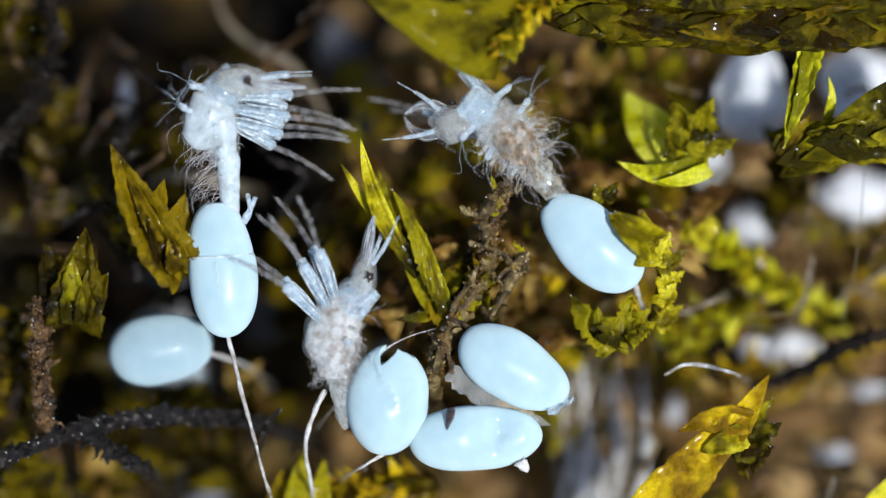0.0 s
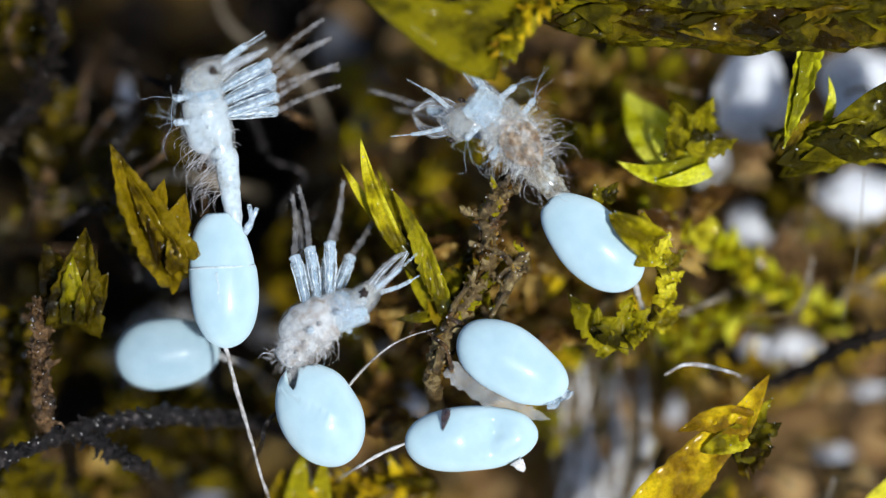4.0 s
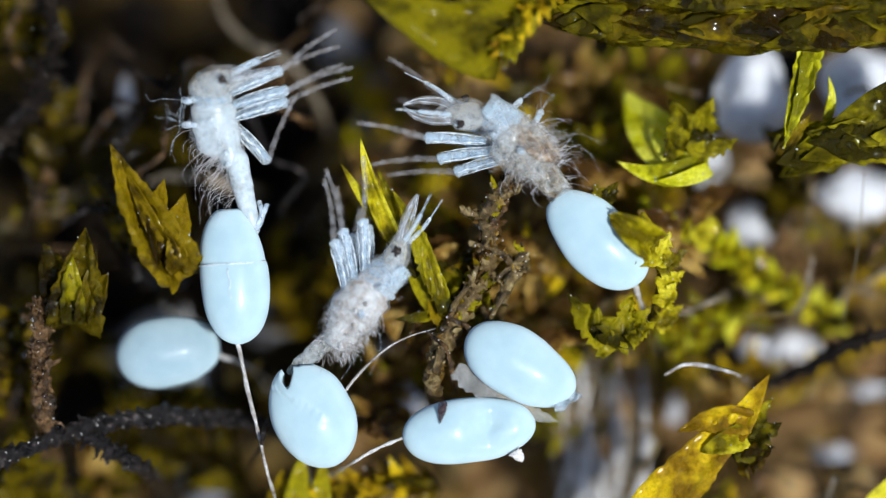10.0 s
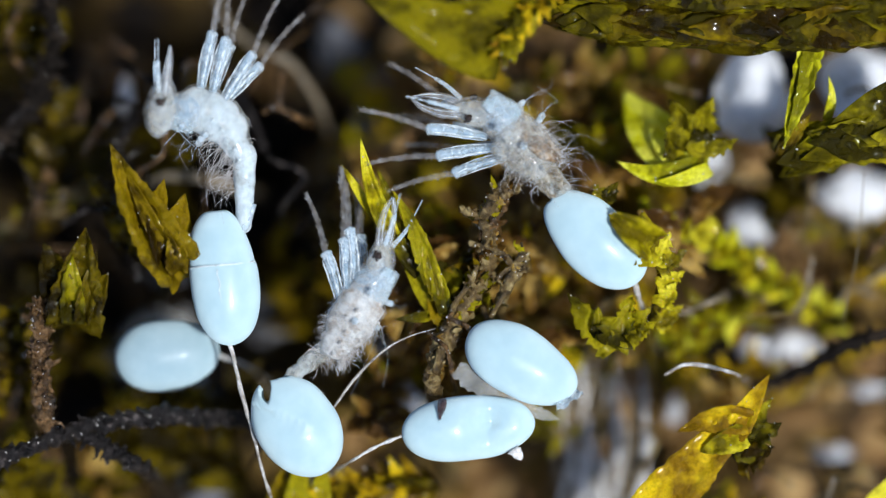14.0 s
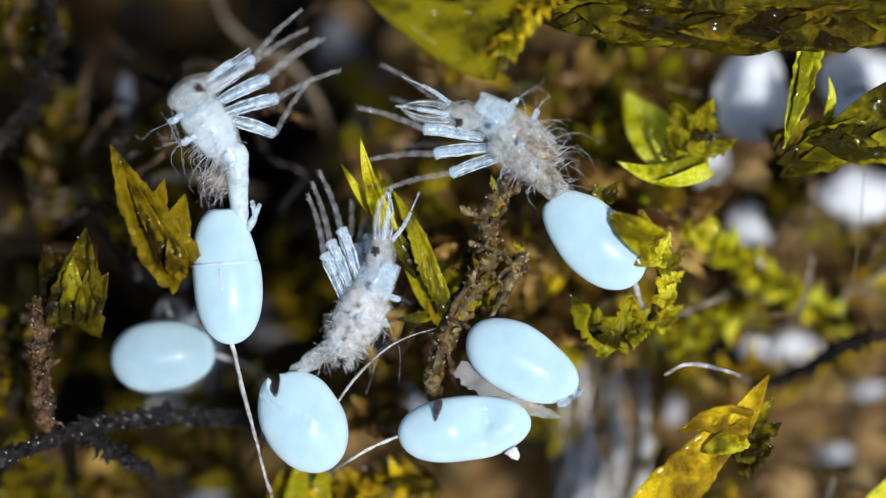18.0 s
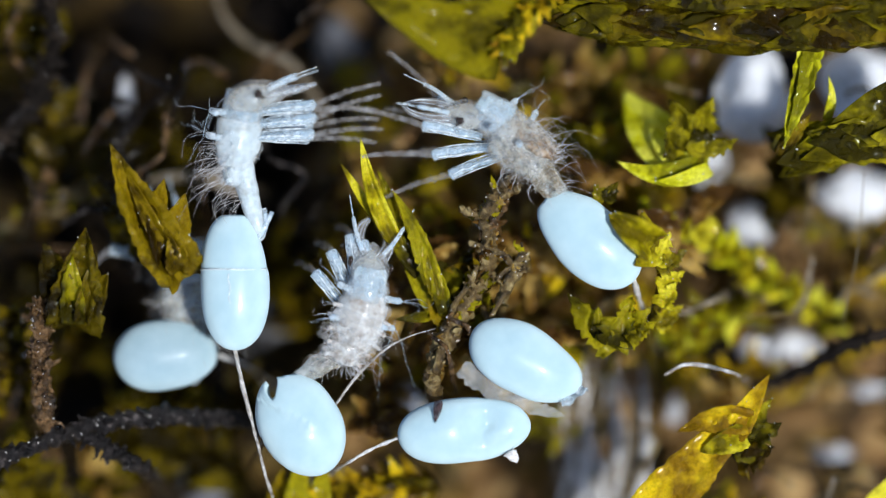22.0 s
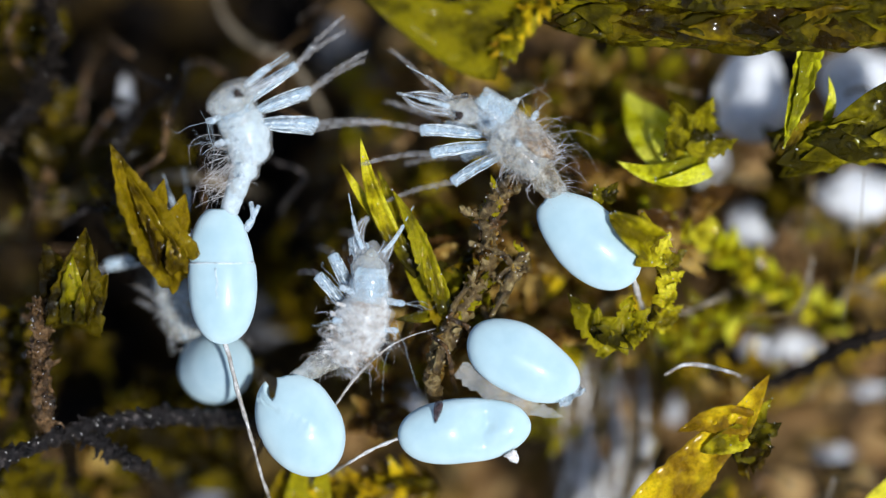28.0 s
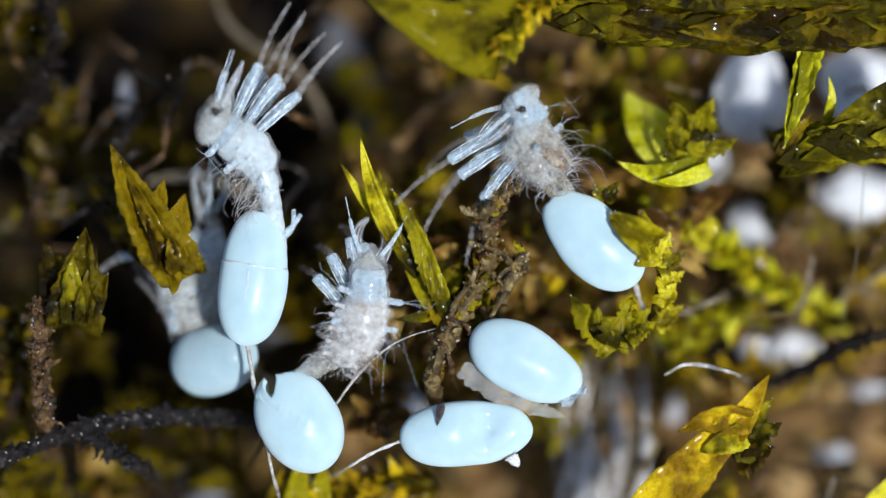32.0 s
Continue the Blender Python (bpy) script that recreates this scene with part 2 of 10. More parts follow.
def tube(line, radius, sides=8, rough=0.0, seed=0.0, flat=1.0):
    """A round-ended tube along the line; radius, in plan units, is a function of 0..1."""
    verts, faces, side = [], [], None
    n = len(line) - 1
    for i, p in enumerate(line):
        d = (line[min(i + 1, n)] - line[max(i - 1, 0)]).normalized()
        if side is None:
            side = d.cross(Vector((0, 0, 1)))
            if side.length < 0.1:
                side = d.cross(Vector((0, 1, 0)))
        side = (side - d * side.dot(d)).normalized()
        up = side.cross(d)
        r = radius(i / n) * U
        for k in range(sides):
            a = 2 * math.pi * k / sides
            w = side * math.cos(a) + up * math.sin(a) * flat
            q = p + w * r
            if rough:
                q = p + w * r * (1 + rough * wobble(q, 14, seed) + rough * 0.6 * wobble(q, 5, seed + 3))
            verts.append(q)
    for i in range(n):
        for k in range(sides):
            a, b = i * sides + k, i * sides + (k + 1) % sides
            faces.append((a, b, b + sides, a + sides))
    faces.append(tuple(range(sides))[::-1])
    faces.append(tuple(n * sides + k for k in range(sides)))
    return verts, faces


def blade(base, tip, width, lift=0.0, curl=0.0, twist=0.0, keel=0.25, teeth=0.0, crumple=0.2, seed=0.0, rows=20, cols=12, thick=5.0, fat=0.62, bow=0.0, ribs=0.07):
    """A pointed moss leaf from base to tip: folded along its keel, toothed and crumpled, with a real thickness. Lengths in plan units."""
    base, tip = Vector(base), Vector(tip)
    along = tip - base
    side0 = along.cross(Vector((0, 0, 1)))
    if side0.length < 1e-9:
        side0 = Vector((1, 0, 0))
    side0.normalize()
    line = [base + along * (i / rows) + Vector((0, 0, 1)) * lift * U * math.sin(math.pi * i / rows) + side0 * bow * U * math.sin(math.pi * i / rows) for i in range(rows + 1)]
    verts, faces = [], []
    for i, p in enumerate(line):
        s = i / rows
        d = (line[min(i + 1, rows)] - line[max(i - 1, 0)]).normalized()
        side = side0 - d * side0.dot(d)
        side.normalize()
        up = side.cross(d)
        a = radians(twist) * s
        side, up = side * math.cos(a) + up * math.sin(a), up * math.cos(a) - side * math.sin(a)
        w = width * 0.5 * U * (math.sin(math.pi * min(1, 0.12 + 0.88 * s) ** fat) ** 0.85 if s < 0.999 else 0.02)
        for layer in (0, 1):
            for k in range(cols + 1):
                c = 2 * k / cols - 1
                e = 1 + 1.5 * teeth * noise.noise(Vector((s * rows * 0.9, seed * 3.7, c))) * (abs(c) > 0.6)
                q = p + side * c * w * e + up * (keel * abs(c) ** 1.3 + curl * c * c + ribs * math.cos(3 * math.pi * c)) * w
                z = crumple * width * U * (0.4 * wobble(q, width * 0.45, seed) + 0.2 * wobble(q, width * 0.17, seed + 5) + 0.08 * wobble(q, width * 0.07, seed + 9))
                verts.append(q + up * (z + (thick * U * (0.5 - layer)) * (1 - 0.75 * c * c)))
    m = cols + 1
    for i in range(rows):
        for k in range(cols):
            a = i * 2 * m + k
            faces.append((a, a + 1, a + 1 + 2 * m, a + 2 * m))
            a += m
            faces.append((a + 1, a, a + 2 * m, a + 2 * m + 1))
        for k, flip in ((0, 0), (cols, 1)):
            a = i * 2 * m + k
            g = (a, a + 2 * m, a + 3 * m, a + m)
            faces.append(g[::-1] if flip else g)
    faces.append(tuple(range(m))[::-1] + tuple(range(m, 2 * m)))
    n = rows * 2 * m
    faces.append(tuple(n + k for k in range(m)) + tuple(n + m + k for k in range(m))[::-1])
    return verts, faces


def lump(centre, size, seed, rough=0.35, rings=9, sides=14):
    """A knobbly stone or crumb about centre; size is three half-widths in plan units."""
    c, verts, faces = Vector(centre), [], []
    for i in range(rings + 1):
        th = math.pi * i / rings
        for k in range(sides):
            ph = 2 * math.pi * k / sides
            d = Vector((math.sin(th) * math.cos(ph), math.sin(th) * math.sin(ph), math.cos(th)))
            f = 1 + rough * noise.noise(d * 1.3 + Vector((seed, 0, seed))) + rough * 0.5 * noise.noise(d * 3.4 + Vector((0, seed, 0)))
            verts.append(c + Vector((d.x * size[0], d.y * size[1], d.z * size[2])) * U * f)
    for i in range(rings):
        for k in range(sides):
            a, b = i * sides + k, i * sides + (k + 1) % sides
            faces.append((a, a + sides, b + sides, b))
    return verts, faces


def ground_height(x, y):
    """Height of the soil, in plan units, at plan point x, y: a dark hollow on one side, a rise on the other."""
    x, y = max(-3000, min(4500, x)), max(-3000, min(4500, y))
    p = Vector((x / 420, y / 420, 0.3))
    h = -1100 + 120 * noise.noise(p) + 70 * noise.noise(p * 3.1) + 34 * noise.noise(p * 9)
    return h + 330 - 520 * math.exp(-(((x - 300) / 420) ** 2 + ((y - 400) / 560) ** 2))


def thing(name, place, label, category, group="", kind=""):
    ob = new(name)
    ob.matrix_basis = Matrix.Translation(place)
    return tagged(ob, label, category, group, kind)


# ---- ground: one sheet of soil to the horizon, with a dark hollow under the moss ----
n = 210
reach = [(i / n * 2 - 1) * 1700 + math.copysign(abs(i / n * 2 - 1) ** 25, i / n * 2 - 1) * 8.0 / U for i in range(n + 1)]
verts = []
for v in reach:
    for u in reach:
        far = min(1.0, 4000 / max(1.0, math.hypot(u, v)))
        verts.append(Vector((u * U, -v * U, (ground_height(784 + u, 441 + v) * far - 800 * (1 - far)) * U)))
faces = [(j * (n + 1) + i, (j + 1) * (n + 1) + i, (j + 1) * (n + 1) + i + 1, j * (n + 1) + i + 1) for j in range(n) for i in range(n)]
tagged(solid("ground", (verts, faces), SOIL), "damp soil under the moss, the hollow's shade painted in", "soil", kind="structure")


# ---- lacewing eggs on their stalks ----
def egg_shape(length, width, mouth=0.0, notch=0.0, waist=0.0, dent=None, blunt=0.0, turn=0.0, square=2.35, vee=None):
    """An egg about its own centre, long axis on x, its mouth at +x. mouth: share of the length that is torn away; notch: depth of the
    torn rim; vee: (side, half-width, depth) of a cleft right through the rim; dent: (x, y, z, radius, depth) of a sunken place. An open egg has an inner wall."""
    rings, sides = 40, 60

    def wall(s, a, k):
        x = math.cos(math.pi * (1 - s))
        r = math.sqrt(max(0.0, 1 - abs(x) ** square)) * (1 - 0.07 * x * (1 - blunt) * (waist == 0)) * (1 + blunt * 0.1 * (1 - x * x))
        if waist:
            r *= 1 - waist * math.exp(-((x - 0.18) / 0.022) ** 2) - (0.05 - 0.035 * math.cos(a)) / (1 + math.exp(-(x - 0.18) / 0.04))
        p = Vector((x * length / 2, r * math.cos(a) * width / 2, r * math.sin(a) * width / 2)) * k
        if dent:
            d = (p - Vector(dent[:3])).length / dent[3]
            p.z -= dent[4] * math.exp(-d * d) * (1 + 0.3 * noise.noise(p / 22))
            # a sharp fold crosses the sunken side
            u = 46 + 0.22 * p.y - p.x
            if 0 < u < 50 and p.z > 0:
                p.z -= 13 * (1 - u / 50) * math.exp(-(p.y / 30) ** 2)
        if vee and p.z > 0 and p.x > -30:
            # a crease runs slantwise down from the cleft
            u = p.y - 30 - 0.62 * (p.x - 60)
            if 0 < u < 46:
                p.z -= 9 * (1 - u / 46) * min(1.0, (p.x + 30) / 50)
        p += p.normalized() * (1.2 * noise.noise(p / 40) + 4.0 * noise.noise(p / 85 + Vector((length, width, 0)) / 7))
        return p * U

    def rim(a):
        if not mouth:
            return 1.0
        if vee:
            c = math.cos(a)
            return 0.985 - vee[2] * max(0.0, 1 - abs(c - vee[0]) / (vee[1] * (1.2 if c < vee[0] else 0.8))) - 0.07 * max(0.0, -c) - 0.02 * noise.noise(Vector((c * 5, math.sin(a) * 3, 2)))
        off = abs((a - turn + math.pi) % (2 * math.pi) - math.pi)
        return 1 - mouth * 0.55 - notch * max(0.0, 1 - off / 0.62) * 0.6 - mouth * 0.2 * noise.noise(Vector((math.cos(a) * 2, math.sin(a) * 2, length)))

    verts, faces = [], []
    for layer, (k, lo) in enumerate(((1.0, 0.0), (0.9, 0.86)) if mouth else ((1.0, 0.0),)):
        for i in range(rings + 1):
            for j in range(sides):
                a = 2 * math.pi * j / sides
                top = math.acos(1 - 2 * min(1.0, rim(a))) / math.pi if mouth else 1.0
                verts.append(wall(top * (lo + (1 - lo) * i / rings), a, k))
        o = layer * (rings + 1) * sides
        for i in range(rings):
            for j in range(sides):
                a, b = o + i * sides + j, o + i * sides + (j + 1) % sides
                g = (a, b, b + sides, a + sides)
                faces.append(g[::-1] if layer == 0 else g)
    if mouth:
        o = (rings + 1) * sides
        faces.append(tuple(o + j for j in range(sides)))
        for j in range(sides):
            a, b = rings * sides + j, rings * sides + (j + 1) % sides
            faces.append((a + o, b + o, b, a))
    return verts, faces


def egg(foot, stalk, label, shape, thin=4.0, mat=None, stalk_mat=None):
    """An egg: an anchored Empty at the stalk's foot, the shell and the stalk as its parts. stalk: plan points from the egg down to the foot."""
    root = thing("lacewing_egg", at(*foot), label, "egg", "lacewing eggs")
    shell = solid("shell", shape, mat or EGG, root, "milky white shell")
    line = curve([at(*p) for p in stalk], 26)
    stem = solid("stalk", tube(line, lambda s: thin * (1.25 - 0.5 * s), 7, 0.7, foot[0]), stalk_mat or FIBRE, root, "thin pale silky stalk", at(*stalk[-1]))
    stem.matrix_basis = Matrix.Translation(at(*stalk[-1]) - at(*foot))
    return root, shell, stem


egg_upright, upright_shell, upright_stalk = egg((600, 1060, -960), [(400, 590, 0), (424, 690, -4), (448, 775, -12), (478, 880, -60), (530, 980, -420), (600, 1060, -960)],
    "opened white egg on a stalk with a hatchling climbing out", egg_shape(246, 122, 0.04, 0.08, 0.05, turn=-0.9, square=2.6), 3.2, stalk_mat=STALK)
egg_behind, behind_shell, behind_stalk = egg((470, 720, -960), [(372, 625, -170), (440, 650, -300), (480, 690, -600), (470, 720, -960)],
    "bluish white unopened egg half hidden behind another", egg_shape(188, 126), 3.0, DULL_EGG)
egg_torn, torn_shell, torn_stalk = egg((556, 1010, -960), [(575, 690, -30), (548, 752, -40), (541, 800, -60), (553, 872, -120), (556, 930, -500), (556, 1010, -960)],
    "torn open white egg with a notched rim and a hatchling", egg_shape(195, 137, 0.05, blunt=0.5, vee=(0.3, 0.5, 0.19)), 4.0)
egg_smooth, smooth_shell, smooth_stalk = egg((640, 760, -900), [(1000, 700, -40), (900, 705, -160), (760, 720, -500), (640, 760, -900)],
    "plump smooth white egg with a bright gleam", egg_shape(216, 121))
egg_dented, dented_shell, dented_stalk = egg((560, 860, -940), [(714, 784, 0), (670, 802, -10), (622, 830, -40), (570, 860, -420), (560, 860, -940)],
    "white egg with a sunken wrinkled side", egg_shape(240, 114, dent=(34, 4, 50, 40, 19)), 2.6)
egg_mossy, mossy_shell, mossy_stalk = egg((1180, 640, -700), [(1122, 494, -10), (1135, 540, -120), (1160, 600, -420), (1180, 640, -700)],
    "white opened egg held between moss leaves", egg_shape(217, 124, 0.04, 0.1, turn=-0.4))

# the seam along which the upright egg opened
ring = [Vector((22 + 1.5 * math.sin(2 * a), (58.5 + 1.2 * math.cos(a)) * math.cos(a), (58.5 + 1.2 * math.cos(a)) * math.sin(a))) * U for a in (2 * math.pi * i / 60 for i in range(61))]
solid("shell_line", tube(ring, lambda s: 1.5, 6, 0.3, 2), STALK_WHITE, upright_shell, "fine raised white line for split and gleam")
# a vertical gleam on the shell, drawn as a pale raised strand
gleam_line = [Vector((14 - 62 * i / 12, 8 + 1.5 * math.sin(i), 61.3 * math.sqrt(1 - 0.13 ** 2) * (1 - abs((14 - 62 * i / 12) / 123) ** 2.6) ** 0.5 - 1.0)) * U for i in range(13)]
solid("shell_line", tube(gleam_line, lambda s: 1.3 * (1 - 0.6 * s), 6, 0.3, 3), STALK_WHITE, upright_shell, "fine raised white line for split and gleam")
# clear scraps of shell that cling to two eggs
solid("shell_scrap", blade(Vector((84, -26, 16)) * U, Vector((122, 6, 4)) * U, 46, 6, 0.5, 60, 0.4, 0.3, 0.9, 3, 10, 5, 3), GLASSY, smooth_shell, "clear torn shell scrap")
film = blade(Vector((-96, -60, -14)) * U, Vector((108, -54, -14)) * U, 48, 4, 0.5, 0, 0.4, 0.35, 0.8, 5, 26, 8, 2, 0.8, 12)
solid("loose_film", film, FILM, smooth_shell, "clear film peeling off the egg")
solid("shell_scrap", blade(Vector((76, -46, 18)) * U, Vector((88, -66, 20)) * U, 22, 3, 0.3, 40, 0.3, 0.4, 0.9, 8, 8, 4, 4), FIBRE, dented_shell, "frayed shell scrap")
flap = join([tube(curve([Vector((78, -44, 10)) * U, Vector((100, -58, 12)) * U, Vector((122 + k * 7, -70 + k * 14, 14 - k * 4)) * U], 10), lambda s: 6.5 - 2.5 * s, 8, 0.3, k) for k in (0, 1)])
solid("shell_flap", flap, GLASSY, upright_shell, "clear forked flap at the egg's rim")
# blurred end of the brown stem overhead, laid on the shell
solid("stem_end", blade(Vector((-40, 56, 36)) * U, Vector((-50, 18, 60)) * U, 16, 2, 0, 0, 0.1, 0.0, 0.3, 2, 10, 4, 3), STEM_END, dented_shell, "dark brown stem end laid on the shell")


# ---- hatchling larvae ----
def body_shape(length, profile, seed, bumps=6.0, high=0.85, rings=34, sides=26, folds=5, groove=0.04, ends=0.14):
    """A segmented piece of a body on -x, its front at 0. profile: half-width from front 0 to rear 1."""
    verts, faces = [], []
    for i in range(rings + 1):
        s = i / rings
        cap = min(1.0, s / ends, (1 - s) / ends)
        r = profile(s) * (1 + groove * math.cos(2 * math.pi * folds * s)) * max(0.06, math.sqrt(1 - (1 - cap) ** 2))
        for j in range(sides):
            a = 2 * math.pi * j / sides
            p = Vector((-s * length, r * math.cos(a), r * high * math.sin(a)))
            q = p / 22 + Vector((seed, seed, 0))
            p += Vector((0, math.cos(a), math.sin(a))) * bumps * (noise.noise(q) + 0.6 * noise.noise(q * 2.6)) * min(1, r / 14)
            verts.append(p * U)
    for i in range(rings):
        for j in range(sides):
            a, b = i * sides + j, i * sides + (j + 1) % sides
            faces.append((a, b, b + sides, a + sides))
    faces.append(tuple(range(sides))[::-1])
    faces.append(tuple(rings * sides + k for k in range(sides)))
    return verts, faces


def bristles(count, length, profile, reach_, rng, high=0.85, spread_=2.6, lean=-0.3, thin=0.42, droop=0.8):
    """Curved hairs on the back and flanks of a body piece."""
    shapes = []
    for _ in range(count):
        s = rng.uniform(0.04, 0.97)
        a = math.pi / 2 + rng.gauss(0, spread_ / 3)
        r = profile(s)
        d = Vector((rng.gauss(lean, 0.35), math.cos(a), math.sin(a))).normalized()
        p = Vector((-s * length, r * math.cos(a) * 0.95, r * high * math.sin(a) * 0.95))
        size = reach_ * rng.uniform(0.45, 1.15)
        bend = Vector((rng.gauss(-0.8, 0.5), rng.gauss(0, 0.5), rng.gauss(0, 0.4))) * droop
        pts = [p, p + d * size * 0.5, p + d * size * 0.85 + bend * size * 0.25, p + d * size * 0.82 + bend * size * 0.7]
        shapes.append(tube(curve([q * U for q in pts], 7), lambda s_: thin * (1.15 - 0.85 * s_), 4))
    return join(shapes)


def leg_shape(length, thick, rough=0.15):
    line = [Vector((length * i / 22 * U, 0, thick * 0.2 * U * math.sin(math.pi * i / 22))) for i in range(23)]
    return tube(line, lambda s: thick * (0.72 + 0.28 * min(1, s * 2)) * (1 - 0.08 * math.cos(s * 9)) * max(0.2, math.sqrt(max(0.0, 1 - max(0.0, (s - 0.92) / 0.08) ** 2))), 12, rough, length)


def streaks(length, thick, count, rng):
    """Thin pale strands along a glassy limb, standing in for its bright rims and highlights."""
    shapes = []
    for i in range(count):
        a, lo, hi = 2 * math.pi * (i + rng.uniform(-0.2, 0.2)) / count, rng.uniform(0.0, 0.2), rng.uniform(0.8, 0.97)
        pts = []
        for k in range(7):
            s = lo + (hi - lo) * k / 6
            r = thick * (0.74 + 0.26 * min(1, s * 2)) * rng.uniform(0.9, 1.02)
            b = a + rng.uniform(-0.12, 0.12)
            pts.append(Vector((s * length, r * math.cos(b), r * math.sin(b) + thick * 0.2 * math.sin(math.pi * s))) * U)
        w = rng.uniform(0.8, 1.5)
        shapes.append(tube(curve(pts, 14), lambda s_: w * (0.5 + math.sin(math.pi * s_)), 5, 0.5, i))
    return join(shapes)


def shin_shape(length, thick, rng):
    """A thin ringed shin whose short bristles and end claws grow out of its own skin."""
    line = [Vector((length * i / 40 * U, 0, 0.04 * length * U * math.sin(math.pi * i / 40))) for i in range(41)]
    verts, faces = tube(line, lambda s: thick * (0.6 - 0.24 * s) * (1 + 0.13 * math.sin(s * 100)), 8)
    picks = rng.sample(range(16, 312), 34) + [312, 316]
    for k in picks:
        g = faces[k]
        mid = sum((Vector(verts[i]) for i in g), Vector()) / 4
        axis = Vector((mid.x, 0, 0.04 * length * U * math.sin(math.pi * mid.x / (length * U))))
        out = (mid - axis).normalized()
        tip = mid + (out * rng.uniform(3, 6) + Vector((rng.uniform(3, 7), 0, 0))) * U * (1.3 if k >= 312 else 1)
        n = len(verts)
        verts.append(tip)
        faces[k] = (g[0], g[1], n)
        faces += [(g[1], g[2], n), (g[2], g[3], n), (g[3], g[0], n)]
    return verts, faces


def head_shape(seed, skull=1.0):
    verts, faces = [], []
    rings, sides = 20, 24
    for i in range(rings + 1):
        s = i / rings
        r = math.sin(math.pi * min(0.999, max(0.001, s))) ** 0.55
        w = 32 + 10 * math.sin(math.pi * min(1, s * 1.15)) - 10 * s
        for j in range(sides):
            a = 2 * math.pi * j / sides
            p = Vector((-36 + 100 * s, r * w * math.cos(a), r * 31 * math.sin(a) * (1 - 0.42 * s) - 6 * s))
            verts.append((p + p.normalized() * 2.5 * noise.noise(p / 18 + Vector((seed, 0, 0)))) * U * skull)
    for i in range(rings):
        for j in range(sides):
            a, b = i * sides + j, i * sides + (j + 1) % sides
            faces.append((a + sides, b + sides, b, a))
    faces.append(tuple(range(sides)))
    faces.append(tuple(rings * sides + k for k in range(sides))[::-1])
    return verts, faces


def jaw_line(k, length, wide):
    return [Vector((34, wide * 0.75 * k, -6)), Vector((34 + length * 0.35, wide * 1.1 * k, -9)), Vector((34 + length * 0.72, wide * 0.85 * k, -12)), Vector((34 + length, wide * 0.1 * k, -14))]


def sickle(k, length, wide, thick):
    """A broad hollow jaw, thick at its root and drawn out to a curved point."""
    return tube(curve([p * U for p in jaw_line(k, length, wide)], 18), lambda s: thick * (1.0 - 0.15 * s - 0.75 * s ** 2.5), 10, 0, 0, 0.6)


# pale strands that imitate the bright edges of a clear jaw
def jaw_gleams(k, length, wide, thick):
    shapes = []
    for j, off in enumerate((-0.95, -0.2, 0.85)):
        pts = [p + Vector((0, off * thick * (1 - 0.3 * i), thick * 0.35 * (1 - abs(off)))) for i, p in enumerate(jaw_line(k, length, wide))]
        shapes.append(tube(curve([p * U for p in pts], 14), lambda s: 0.9 * (1 - 0.5 * s), 5, 0.4, j))
    return join(shapes)


def feeler(k, length, side, rise):
    pts = [Vector((38, 19 * k, 4)), Vector((38 + length * 0.35, 21 * k + side * 0.45 * k, 4 + length * rise * 0.6)), Vector((38 + length * 0.9, 19 * k + side * k, 4 + length * rise))]
    return tube(curve([p * U for p in pts], 26), lambda s: 5.0 * (1.0 - 0.35 * s) * (1 + 0.06 * math.sin(s * 60)) * (0.36 if s > 0.66 else 1), 8)


def shield_shape(length, front, rear):
    """A clear neck plate, front at +x: wider in front, with raised bright side rims that run out into two points."""
    rows, cols, verts, faces = 18, 14, [], []
    for layer in (0, 1):
        for i in range(rows + 1):
            s = i / rows
            w = (rear + (front - rear) * s ** 0.8) * math.sqrt(1 - 0.35 * max(0.0, (s - 0.8) / 0.2) ** 2)
            for j in range(cols + 1):
                c = 2 * j / cols - 1
                x = (s - 0.5) * length + (0.04 * length * abs(c) ** 3 - 0.02 * length) * s * s
                z = 9 * (1 - c * c) + 9 * abs(c) ** 8 * (0.3 + 0.7 * s) - 20 * c * c * (1 - 0.3 * s) + 1.5 * noise.noise(Vector((s * 5, c * 4, length))) - (3.5 + 5 * abs(c) ** 6) * layer
                verts.append(Vector((x, w * c, z)) * U)
    m, o = cols + 1, (rows + 1) * (cols + 1)
    for i in range(rows):
        for j in range(cols):
            a = i * m + j
            faces += [(a, a + m, a + m + 1, a + 1), (o + a, o + a + 1, o + a + m + 1, o + a + m)]
        for j in (0, cols):
            a = i * m + j
            faces.append((a, o + a, o + a + m, a + m) if j == 0 else (a, a + m, o + a + m, o + a))
    for i in (0, rows):
        for j in range(cols):
            a = i * m + j
            faces.append((a, a + 1, o + a + 1, o + a) if i == 0 else (a, o + a, o + a + 1, a + 1))
    return verts, faces


